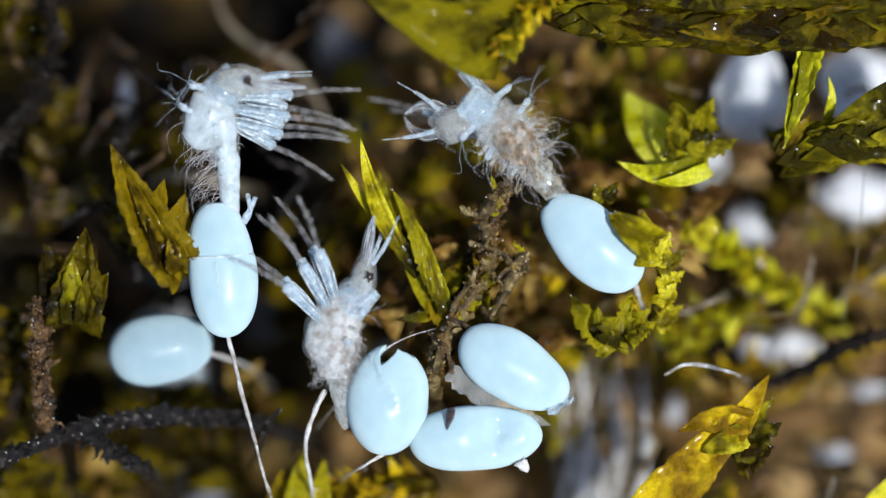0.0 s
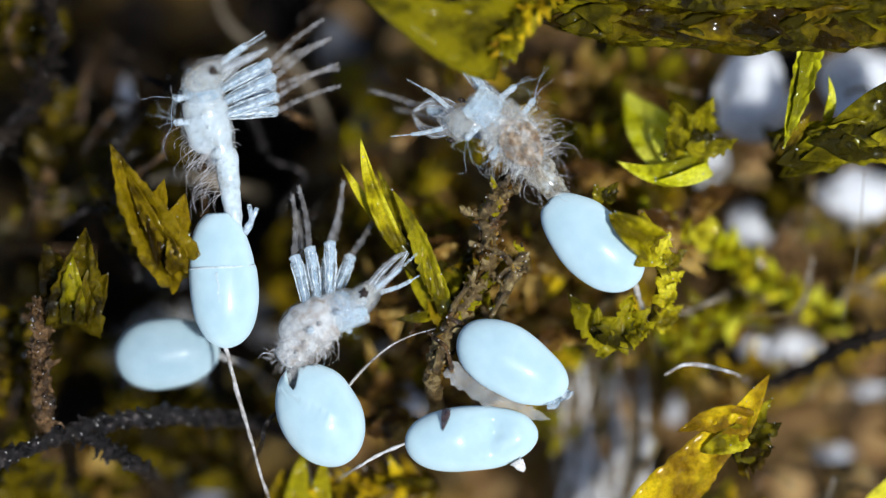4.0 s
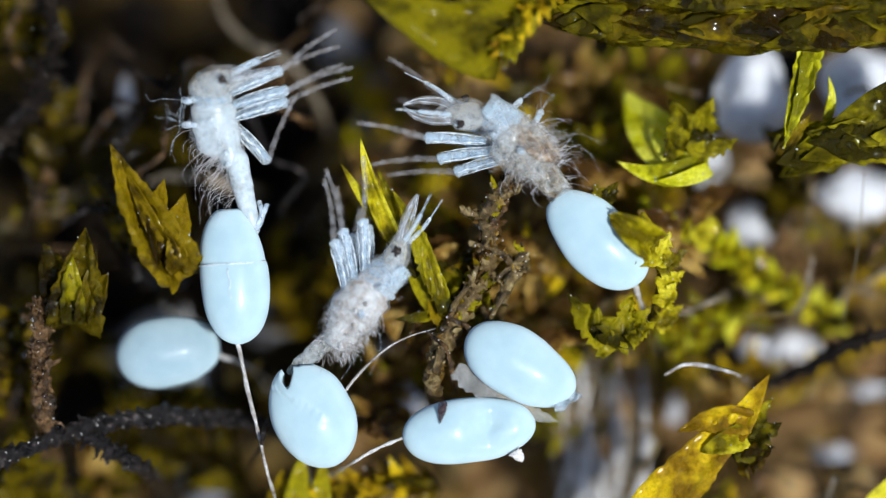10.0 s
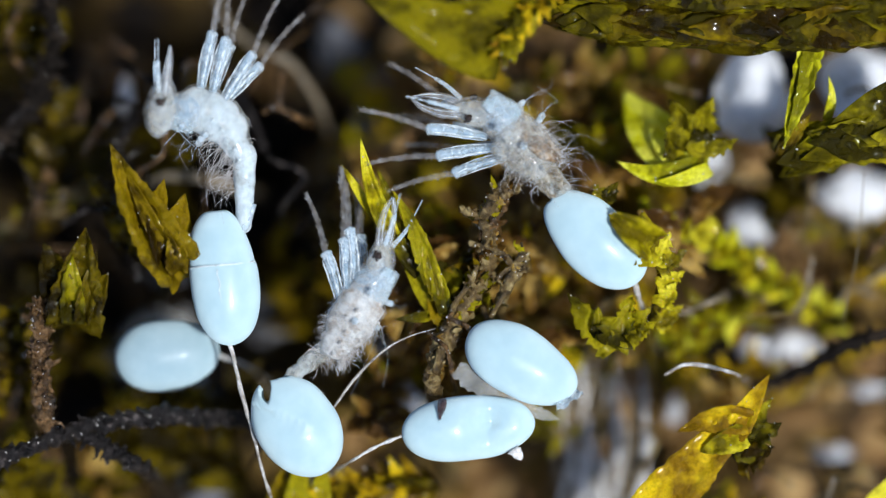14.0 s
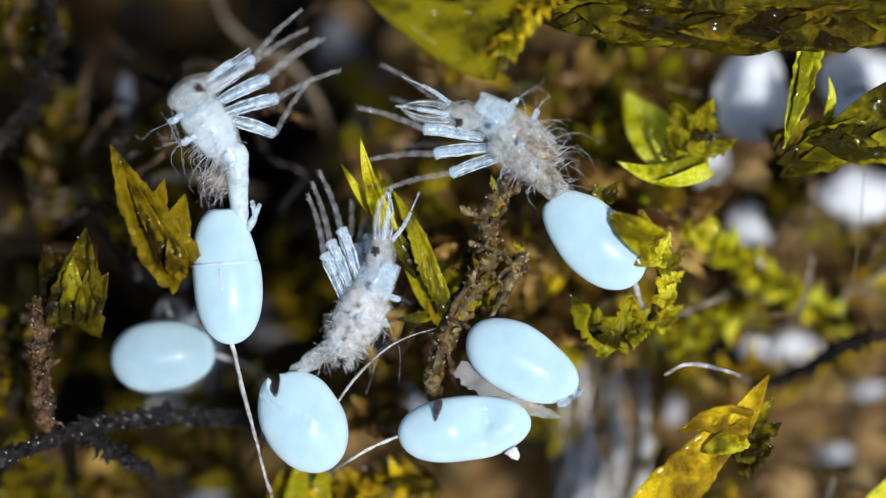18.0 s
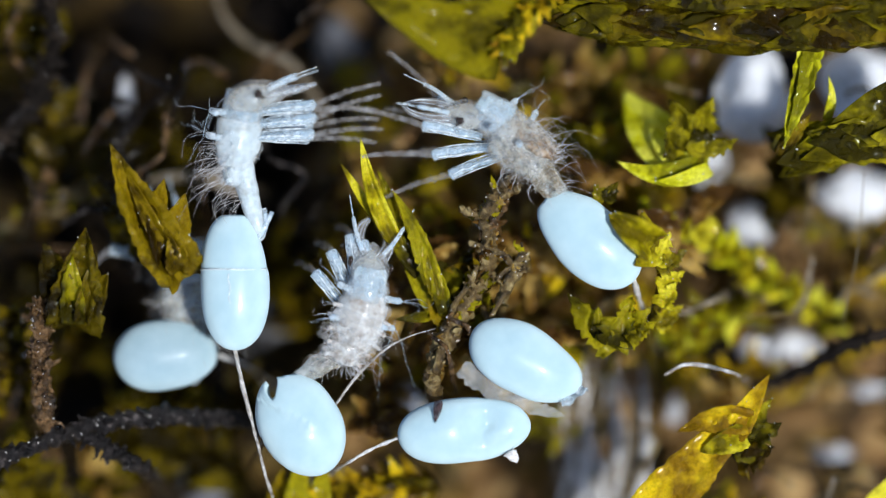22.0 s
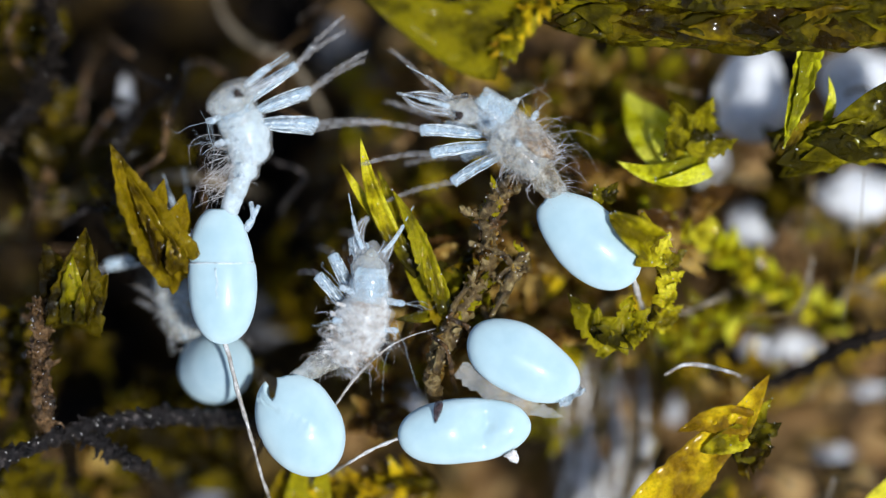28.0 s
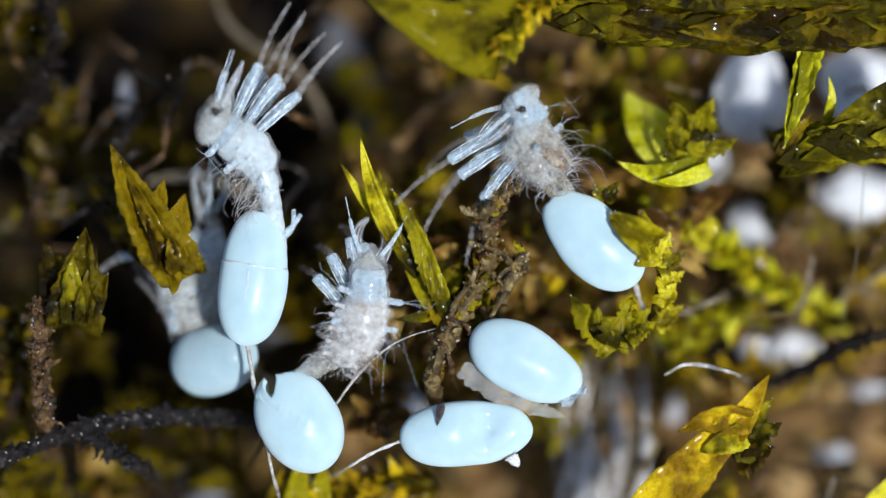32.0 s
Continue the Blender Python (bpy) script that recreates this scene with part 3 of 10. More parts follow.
def knob_shape(p, way, length, thick, hair, count, rng):
    """A glassy peg on the skin with a rounded end and long curved hairs at its tip."""
    side = way.cross(Vector((1, 0, 0.2))).normalized()
    q = p + way * length
    shapes = [tube(curve([p * U, (p * 0.6 + q * 0.4 + side * 0.06 * length) * U, q * U], 12), lambda s: thick * (1.15 - 0.5 * s + 0.25 * math.exp(-((s - 0.85) / 0.12) ** 2)) * math.sqrt(max(0.05, 1 - max(0.0, (s - 0.88) / 0.12) ** 2)), 9, 0.2, length + p.x)]
    for _ in range(count):
        d = (way + Vector((rng.gauss(-0.1, 0.9), rng.gauss(0, 0.7), rng.gauss(0.1, 0.7)))).normalized()
        r = hair * rng.uniform(0.5, 1.2)
        e = q + d * r + Vector((rng.gauss(-0.15, 0.3), rng.gauss(0, 0.3), 0)) * r
        shapes.append(tube(curve([(q - way * 3) * U, (q + d * r * 0.5) * U, (q + d * r * 0.85 + Vector((-0.1 * r, 0, 0))) * U, e * U], 9), lambda s: 0.5 - 0.32 * s, 4))
    return join(shapes)


HIPS = [(26, 18, -24), (26, -18, -24), (3, 20, -28), (3, -20, -28), (-20, 19, -27), (-20, -19, -27)]


def larva(label, seed, back, size=1.0, hairs=90, hair_length=55, fat=1.0, groove=0.04, bumps=4.0, chest=1.0, end=None, spread_=1.4, fuzz=60, sit=0.0, skull=1.0, chest_mat=None, neck_mat=None, thinning=3.0, stub=15.0, plate=1.0, belly=112.0, fuzz_length=13.0, droop=0.8, rise=0.3, side=34.0, peg=1.0, dorsal=0.6, spikes=22.0, limb=1.0):
    """A newly hatched lacewing larva: an Empty in its thorax, +x forward and +z its back. Returns the moving parts by name."""
    rng = random.Random(seed)
    root = thing("lacewing_larva", at(784, 441), label, "insect larva", "hatching larvae")
    front = lambda s: (40 * math.sin(math.pi * (0.16 + 0.72 * s)) ** 0.6) * (0.92 if s < 0.3 else 1.06) * size * chest
    thorax = solid("thorax", moved(body_shape(140 * size, front, seed, bumps + 1, 0.98, folds=3, groove=0.03), 50 * size, 0, 0), chest_mat or SKIN, root, "milky lumpy thorax")
    collar = lambda s: (37 - 5 * (1 - s)) * size * (0.9 + 0.1 * chest)
    neck = solid("neck", moved(body_shape(88 * size, collar, seed + 6, 4, 0.92, folds=2, groove=0.02, ends=0.5), 40 * size, 0, 0), neck_mat or FLESH, root, "milky neck")
    solid("clear_skin", moved(body_shape(94 * size, lambda s: collar(s) + 6, seed + 7, 3, 0.92, folds=2, groove=0.0, ends=0.5), 43 * size, 0, 0), CLEAR, neck, "clear outer skin")
    solid("back_shield", moved(shield_shape(58 * size * plate, 27 * plate * size, 29 * plate * size), 2 * plate, 0, 30 * size), SHIELD, neck, "clear pale blue neck shield with bright rims")
    solid("shield_flesh", moved(body_shape(50 * size * plate, lambda s: 26 * plate * size * math.sin(math.pi * (0.2 + 0.62 * s)) ** 0.4, seed + 4, 2.5, 0.36, folds=1, ends=0.45), 24 * plate, 0, 22 * size), LEG_FLESH, neck, "milky flesh under the shield")
    solid("clear_skin", moved(body_shape(148 * size, lambda s: front(s) + 5, seed + 8, 4, 0.98, folds=3, groove=0.03), 54 * size, 0, 0), CLEAR, thorax, "clear outer skin")
    for x, k in ((20, 1), (20, -1), (-30, 1), (-30, -1)):
        way = Vector((rng.uniform(-0.25, 0.15), k * math.sqrt(1 - dorsal * dorsal), dorsal)).normalized()
        p = Vector((x, way.y * 30, way.z * 30)) * size
        solid("tubercle", knob_shape(p, way, 38 * size * peg, 7 * size, 56, 3, rng), GLASSY, thorax, "clear bristly side knob")
    mid = lambda s: (41 - thinning * s) * fat * size * (0.86 + 0.14 * math.sin(math.pi * min(1, s * 1.3)))
    fore = solid("fore_abdomen", moved(body_shape(belly * size, mid, seed + 1, bumps, 0.85, folds=4, groove=groove), 20 * size, 0, 0), back, root, "lumpy segmented abdomen with hairy sides")
    solid("clear_skin", moved(body_shape((belly + 6) * size, lambda s: mid(s) + 5, seed + 9, bumps, 0.88, folds=4, groove=groove), 23 * size, 0, 0), CLEAR, fore, "clear outer skin")
    solid("setae", join([bristles(hairs, belly * 0.86 * size, mid, hair_length, rng, spread_=spread_, droop=droop), bristles(fuzz, belly * 0.95 * size, mid, fuzz_length, rng, spread_=5, thin=0.45)]), HAIR, fore, "fine curved pale hairs")
    for i in range(5):
        for k in (1, -1):
            f = 0.12 + 0.19 * i
            way = Vector((rng.uniform(-0.4, 0.0), k * 0.85, rng.uniform(0.2, 0.6))).normalized()
            p = Vector((20 - f * belly, way.y * mid(f) * 0.95, way.z * mid(f) * 0.8))
            solid("tubercle", knob_shape(p, way, spikes * rng.uniform(0.7, 1.1) * size, 4.3 * size, 34, 3, rng), back, fore, "small bristly side cone")
    tail = lambda s: (max(4.0, 25 * fat - thinning) * (1 - s) ** 1.1 + stub + sit * 3) * size
    hind = solid("hind_abdomen", moved(body_shape((146 + 46 * sit) * size, tail, seed + 2, bumps, 0.85, folds=5, groove=groove), 24 * size, 0, 0), end or SKIN, root, "tapering white tail end")
    solid("setae", bristles(hairs // 2, 70 * size, tail, hair_length * 0.8, rng, spread_=spread_), HAIR, hind, "fine curved pale hairs")
    head = solid("head", head_shape(seed, skull), CLEAR, root, "pale glassy head")
    solid("flesh", moved(head_shape(seed + 3, skull * 0.82), -3, 0, -2), SKIN_HEAD, head, "milky core")
    for k in (1, -1):
        spot = join([lump(skull * Vector((16 + rng.uniform(-3, 3), 37 * k, 3)) * U, (7, 5, 7), seed, 0.3, 6, 8)] + [lump(skull * Vector((16 + rng.uniform(-10, 10), (37 + rng.uniform(-3, 1)) * k, 2 + rng.uniform(-9, 9))) * U, (2.6, 2.6, 3), seed + i, 0.3, 4, 6) for i in range(4)])
        solid("eye", spot, EYE, head, "tiny black eye cluster")
        solid("mandible", sickle(k, 88, 25, 13), JAW, head, "clear broad curved jaw")
        solid("jaw_gleam", jaw_gleams(k, 88, 25, 13), STREAK, head, "pale strands for gleams on the jaw")
        solid("antenna", feeler(k, 104, side, rise), GLASSY, head, "long clear feeler")
    legs, shins = [], []
    for i, hip in enumerate(HIPS):
        leg = solid("leg", leg_shape(98 * size * limb, 11 * size), LEG_SKIN, root, "clear bluish thigh")
        solid("flesh", moved(leg_shape(84 * size * limb, 5.0 * size, 0.5), 5, 0, 0), LEG_FLESH, leg, "milky core")
        solid("knee_flesh", moved(leg_shape(40 * size * limb, 9 * size, 0.5), 56 * size * limb, 0, 0), GLASSY, leg, "bluish white knee end")
        solid("streak", streaks(96 * size * limb, 10.8 * size, 4, rng), STREAK, leg, "pale strands for gleams along the thigh")
        shin = solid("shin", shin_shape(110 * size * limb, 10 * size, rng), SHIN, leg, "thin ringed hairy shin")
        legs.append(leg)
        shins.append(shin)
    return {"root": root, "neck": neck, "head": head, "fore": fore, "hind": hind, "legs": legs, "shins": shins}


climber = larva("white larva craning out of its egg, legs waving", 11, SKIN, 0.97, 44, 70, 0.98, 0.025, 2.2, 1.0, sit=0.5, skull=1.22, neck_mat=LEG_FLESH, thinning=13, rise=0.08, side=10, dorsal=0.85, spikes=14, limb=1.14)
hatcher = larva("white larva with mottled back hanging out of a torn egg", 23, SKIN_FUZZY, 1.0, 70, 30, 1.24, 0.06, 4.0, 1.05, SKIN_HEAD, 2.6, 360, sit=0.3, thinning=15, stub=12, plate=1.08, fuzz_length=16, droop=0.15, chest_mat=SKIN_FUZZY, neck_mat=LEG_FLESH, rise=0.16, side=40, dorsal=0.45, spikes=19)
mossy_larva = larva("larva with a brown mottled hairy abdomen beside moss", 37, SKIN_PALE, 1.0, 40, 66, 1.22, 0.04, 3.0, 0.95, SKIN_PALE, 2.6, 240, sit=0.4, chest_mat=SKIN_PALE, neck_mat=LEG_FLESH, thinning=10, plate=1.15, fuzz_length=26, rise=0.14, side=34, dorsal=0.4, peg=1.15, spikes=32, limb=1.14)
hidden_larva = larva("whitish larva half hidden behind moss and eggs", 41, SKIN_PALE, 1.15, 70, 50, 1.6, chest=1.2, spread_=2.6, fuzz=200)
patch = body_shape(104, lambda s: 36 * math.sin(math.pi * (0.12 + 0.76 * s)) ** 0.6, 5, 3, 0.4, folds=4, groove=0.03, ends=0.4)
solid("back_patch", moved(patch, 8, 0, 36), SKIN_BROWN, mossy_larva["fore"], "brown mottled patch on the back")


# ---- moss ----
def leaf(parent, base, tip, width, mat, **kw):
    b = at(*base)
    shape = blade(b, at(*tip), width, **kw)
    ob = solid("leaf", shape, mat, parent, "", b)
    ob.matrix_basis = Matrix.Translation(b - parent.matrix_basis.translation)
    return shape


def sprig(foot, label, stem, leaves, mat, thick=9.0, stem_mat=None, dew=3):
    """A moss plant: a stem through plan points down to its foot in the soil, and leaves, each (base, tip, width, options)."""
    root = thing("moss_sprig", at(*foot), label, "moss", "moss plants")
    line = curve([at(*p) for p in stem] + [at(*foot)], 30)
    solid("stem", tube(line, lambda s: thick * (0.75 + 0.5 * s), 8, 0.4, foot[0]), stem_mat or MOSS_DARK, root, "thin olive stem", at(*foot))
    rng, drops = random.Random(foot[0]), []
    for base, tip, width, *kw in leaves:
        shape = leaf(root, base, tip, width, (kw[1] if len(kw) > 1 else mat), **(kw[0] if kw else {}))
        for _ in range(dew):
            c, r = Vector(shape[0][rng.randrange(len(shape[0]))]), rng.uniform(0.5, 1.7)
            drops.append(lump(c + Vector((0, 0, r * U * 0.4)), (r, r * rng.uniform(0.7, 1.4), r), r, 0.3, 5, 7))
    tagged(solid("dew", join(drops), GRIT, root, "tiny glints of dew", at(*foot)), kind="stuff")
    return root


def shoot(foot, label, stem, count, size, width, mat, seed, flare=0.8, stem_mat=None, thick=9.0, start=0.0, end=1.0, other=None, group="moss plants", dew=0, ragged=0.3, crumple=0.45):
    """A leafy shoot: small leaves set in a spiral all along the stem, pointing towards its tip."""
    rng = random.Random(seed)
    root = thing("moss_shoot", at(*foot), label, "moss", group)
    line, drops = curve([at(*p) for p in stem], 40), []
    solid("stem", tube(curve([at(*p) for p in stem] + [at(*foot)], 44), lambda s: thick, 8, 0.4, seed), stem_mat or MOSS_DARK, root, "", at(*foot))
    for i in range(count):
        s = start + (end - start) * (i + rng.uniform(0, 0.8)) / count
        k = min(int(s * 40), 39)
        p = line[k].lerp(line[k + 1], s * 40 - k)
        d = (line[max(k - 2, 0)] - line[min(k + 2, 40)]).normalized()
        a = i * 2.4 + rng.uniform(-0.4, 0.4)
        side = d.cross(Vector((0, 0, 1))).normalized()
        out = side * math.cos(a) + side.cross(d) * math.sin(a)
        reach_ = size * rng.uniform(0.75, 1.2)
        tip = p + (d * (1 - flare * 0.5) + out * flare).normalized() * reach_ * U
        sh = blade(p, tip, width * rng.uniform(0.8, 1.2), lift=rng.uniform(-0.1, 0.25) * size, curl=rng.uniform(-0.3, 0.5), twist=rng.uniform(-40, 40), keel=0.35, teeth=ragged, crumple=crumple, seed=i + seed, rows=12, cols=6)
        ob = solid("leaf", sh, other if other and rng.random() < 0.35 else mat, root, "", p)
        ob.matrix_basis = Matrix.Translation(p - at(*foot))
        if dew and i < dew:
            c = sh[0][rng.randrange(len(sh[0]))]
            r = rng.uniform(0.9, 2.6)
            drops.append(lump(Vector(c) + Vector((0, 0, r * U * 0.5)), (r, r * rng.uniform(0.7, 1.3), r), i, 0.3, 5, 7))
    if drops:
        tagged(solid("dew", join(drops), GRIT, root, "tiny glints of dew", at(*foot)), kind="stuff")
    return root


# beside the upright egg
sprig((250, 560, -1000), "golden olive pointed moss leaf with ragged edge", [(300, 470, -60), (290, 520, -400)],
      [((334, 492, -30), (196, 256, 20), 92, dict(lift=20, keel=1.0, teeth=0.16, crumple=0.75, seed=1, rows=34, bow=-10, ribs=0.12)), ((300, 450, -40), (328, 342, -20), 60, dict(crumple=0.7, teeth=0.16, seed=9)), ((270, 400, -30), (290, 318, -10), 44, dict(crumple=0.7, teeth=0.16, seed=99)),
       ((300, 470, -10), (262, 352, 10), 46, dict(lift=16, keel=0.9, crumple=0.75, teeth=0.16, seed=91, curl=0.4)), ((316, 480, 0), (306, 392, 16), 40, dict(lift=12, keel=0.9, crumple=0.75, teeth=0.16, seed=92)), ((290, 440, 4), (222, 300, 26), 30, dict(lift=12, keel=1.1, crumple=0.7, teeth=0.16, seed=93)), ((280, 420, -16), (240, 350, 0), 60, dict(lift=8, keel=0.7, crumple=0.6, teeth=0.16, seed=94)),
       ((300, 450, -140), (150, 306, -170), 96, dict(lift=10, crumple=0.6, teeth=0.16, seed=2)), ((250, 440, -180), (215, 330, -170), 90, dict(crumple=0.6, seed=3))], MOSS_AMBER)
sprig((120, 640, -1000), "small cupped olive moss leaf", [(138, 560, -120), (130, 600, -500)],
      [((134, 574, -80), (152, 404, -20), 104, dict(lift=24, keel=0.9, teeth=0.16, crumple=0.7, seed=4, fat=0.5, rows=28)), ((124, 552, -90), (77, 428, -60), 76, dict(lift=24, keel=0.6, crumple=0.75, seed=5)), ((140, 560, -70), (189, 488, -40), 70, dict(keel=0.7, crumple=0.75, seed=6), MOSS_DARK), ((130, 566, -50), (128, 452, -20), 46, dict(lift=16, keel=1.0, crumple=0.75, teeth=0.16, seed=95), MOSS), ((146, 568, -40), (172, 440, -16), 34, dict(lift=12, keel=1.0, crumple=0.75, teeth=0.16, seed=96))], MOSS_DARK)
# between the larvae
sprig((790, 560, -900), "bundle of pointed bright moss leaves", [(764, 476, -40), (775, 510, -300)],
      [((704, 436, -30), (638, 244, -10), 34, dict(bow=-10, lift=10, keel=0.8, crumple=0.35, seed=7, rows=30, ribs=0.14, fat=0.7)), ((668, 392, -40), (602, 288, -30), 18, dict(keel=0.5, crumple=0.3, seed=8, fat=0.8)),
       ((764, 500, -30), (694, 336, -30), 36, dict(lift=12, keel=0.7, crumple=0.5, teeth=0.2, seed=10, rows=28, ribs=0.1, bow=8), MOSS), ((744, 486, -50), (662, 340, -50), 32, dict(lift=8, keel=0.6, crumple=0.4, seed=12, ribs=0.12, bow=-6), MOSS),
       ((776, 530, -30), (716, 376, -40), 30, dict(lift=8, keel=0.7, crumple=0.5, teeth=0.2, seed=11, ribs=0.12, bow=8)), ((720, 440, -60), (655, 330, -50), 40, dict(crumple=0.4, seed=6), MOSS), ((700, 420, -50), (668, 300, -60), 26, dict(keel=0.7, crumple=0.4, seed=61, bow=6), MOSS),
       ((790, 556, -40), (736, 430, -30), 30, dict(lift=8, keel=0.7, crumple=0.5, teeth=0.2, seed=62, bow=8), MOSS), ((770, 550, -60), (700, 420, -70), 36, dict(lift=6, keel=0.5, crumple=0.5, seed=63), MOSS), ((800, 590, -60), (752, 500, -60), 44, dict(keel=0.6, crumple=0.6, teeth=0.3, seed=64), MOSS_AMBER)], MOSS_BRIGHT, dew=2)
sprig((800, 620, -900), "drooping olive moss leaves on the brown stem", [(790, 520, -60), (800, 560, -300)],
      [((800, 470, -80), (752, 560, -90), 60, dict(crumple=0.5, seed=13, curl=0.4)), ((770, 480, -100), (830, 560, -120), 64, dict(crumple=0.6, seed=14)), ((760, 560, -60), (698, 566, -40), 20, dict(crumple=0.5, seed=15))], MOSS)
# beside the egg in the moss
sprig((1160, 700, -700), "curled yellow green moss sprig with toothed leaves", [(1150, 420, 20), (1170, 500, -60), (1150, 590, -160)],
      [((1150, 430, 30), (1078, 380, 50), 62, dict(lift=22, keel=0.7, curl=0.5, crumple=0.4, seed=16)), ((1150, 440, 30), (1136, 372, 20), 40, dict(crumple=0.5, seed=17)), ((1160, 470, 10), (1186, 410, 20), 36, dict(teeth=0.6, crumple=0.7, seed=18)),
       ((1165, 480, 0), (1218, 440, 0), 30, dict(teeth=0.6, crumple=0.7, seed=19)), ((1165, 510, -20), (1212, 480, -20), 34, dict(teeth=0.6, crumple=0.8, seed=20)), ((1168, 540, -30), (1196, 500, -10), 40, dict(teeth=0.6, crumple=0.8, seed=21)),
       ((1160, 450, 20), (1120, 470, 40), 40, dict(crumple=0.6, curl=0.6, seed=22)), ((1160, 580, -60), (1210, 540, -60), 36, dict(teeth=0.5, crumple=0.7, seed=23))], MOSS_BRIGHT)
sprig((1080, 720, -700), "dark toothed moss leaves with dew", [(1090, 600, -40), (1080, 640, -300)],
      [((1086, 622, -30), (1004, 520, -40), 60, dict(teeth=0.5, crumple=0.7, seed=24)), ((1080, 612, -20), (1120, 520, 0), 56, dict(teeth=0.6, crumple=0.8, curl=0.5, seed=25)), ((1090, 606, -20), (1162, 570, -10), 50, dict(teeth=0.6, crumple=0.8, seed=26)),
       ((1060, 600, -30), (1058, 540, 0), 30, dict(teeth=0.4, crumple=0.6, seed=27)), ((1100, 600, -20), (1150, 545, 10), 44, dict(teeth=0.6, crumple=0.9, seed=28))], MOSS)
sprig((1080, 420, -700), "tiny dark toothed moss tip", [(1068, 350, -60), (1075, 380, -300)], [((1070, 356, -50), (1050, 326, -40), 30, dict(teeth=0.6, crumple=0.8, seed=29)), ((1072, 356, -50), (1094, 322, -40), 28, dict(teeth=0.6, crumple=0.8, seed=30))], MOSS)
# tuft above that egg
sprig((1230, 380, -760), "bright moss tuft with broad blurred leaves", [(1210, 300, -90), (1225, 340, -400)],
      [((1240, 306, -120), (1106, 164, -250), 96, dict(lift=30, keel=0.5, crumple=0.2, seed=31, bow=-14, ribs=0.03, fat=0.8, rows=28)), ((1226, 304, -100), (1150, 220, -150), 52, dict(lift=24, keel=0.6, crumple=0.25, seed=34, bow=-6, ribs=0.03)),
       ((1252, 290, -90), (1092, 286, -80), 50, dict(lift=18, keel=0.5, crumple=0.25, seed=32, bow=-22, ribs=0.03, fat=0.55, rows=28)), ((1250, 300, -70), (1160, 320, -50), 30, dict(lift=10, keel=0.6, crumple=0.3, seed=36, bow=-8, ribs=0.03)), ((1206, 300, -100), (1246, 250, -60), 60, dict(crumple=0.5, seed=33), MOSS)], MOSS_LIME)
sprig((1260, 360, -760), "dark ragged moss tuft with dew", [(1220, 250, -100), (1240, 300, -400)],
      [((1240, 262, -90), (1184, 176, -80), 60, dict(teeth=0.5, crumple=0.9, seed=34)), ((1230, 250, -80), (1262, 172, -80), 56, dict(teeth=0.5, crumple=0.9, seed=35)), ((1220, 246, -70), (1306, 246, -70), 48, dict(teeth=0.5, crumple=0.7, seed=36, bow=14)), ((1210, 270, -80), (1182, 220, -60), 60, dict(teeth=0.5, crumple=0.9, seed=37))], MOSS)
# leaves at the far side of the stem
sprig((1400, 420, -760), "upright translucent bright moss leaf with a torn hole", [(1390, 280, -80), (1395, 340, -400)],
      [((1444, 40, -50), (1386, 262, -30), 36, dict(lift=14, keel=0.7, crumple=0.7, teeth=0.25, seed=38, rows=30, fat=0.6, bow=-9, ribs=0.05)), ((1452, 36, -54), (1388, 264, -36), 34, dict(lift=10, keel=0.7, crumple=0.7, teeth=0.25, seed=39, rows=30, fat=0.6, bow=9, ribs=0.05)), ((1442, 50, -46), (1428, 150, -40), 40, dict(lift=6, keel=0.4, crumple=0.4, seed=37, fat=0.45)),
       ((1462, 214, -60), (1466, 134, -50), 18, dict(crumple=0.5, seed=40, bow=8)), ((1380, 276, -50), (1436, 200, -40), 30, dict(crumple=0.5, seed=41), MOSS_AMBER), ((1372, 270, -60), (1420, 214, -44), 34, dict(crumple=0.6, seed=52, teeth=0.3), MOSS)], MOSS_LIME)
sprig((1640, 380, -780), "broad dark olive moss leaf with a brown edge", [(1600, 250, -70), (1620, 300, -400)],
      [((1640, 176, -40), (1436, 256, -30), 112, dict(lift=20, keel=0.4, crumple=0.4, seed=53, rows=28, ribs=0.04), MOSS)], MOSS)
# big golden leaf in the lower corner
sprig((1150, 1060, -760), "big golden yellow moss leaf with a ragged tip", [(1140, 950, -80), (1145, 1000, -400)],
      [((1106, 960, -60), (1352, 690, 0), 94, dict(lift=14, keel=0.5, crumple=0.22, teeth=0.08, seed=42, rows=36, fat=0.72, ribs=0.06)), ((1290, 780, 0), (1362, 662, 8), 48, dict(keel=0.7, crumple=0.3, seed=43, ribs=0.06)), ((1330, 748, 6), (1200, 764, -10), 52, dict(lift=10, keel=0.6, crumple=0.5, teeth=0.15, seed=46, bow=12)), ((1318, 770, 4), (1238, 800, 0), 48, dict(lift=8, keel=0.6, crumple=0.5, teeth=0.15, seed=50), MOSS_BRIGHT),
       ((1296, 800, -50), (1384, 748, -30), 64, dict(teeth=0.5, crumple=0.9, seed=44), MOSS), ((1300, 820, -60), (1372, 790, -40), 56, dict(teeth=0.5, crumple=0.9, seed=45), MOSS_AMBER), ((1310, 770, -40), (1366, 706, -20), 40, dict(teeth=0.5, crumple=0.9, seed=49), MOSS)], MOSS_GOLD)
sprig((1500, 1000, -760), "yellow moss leaf at the edge of the patch", [(1510, 920, -100)], [((1540, 940, -120), (1640, 800, -80), 84, dict(keel=0.4, crumple=0.4, seed=47))], MOSS_BRIGHT)
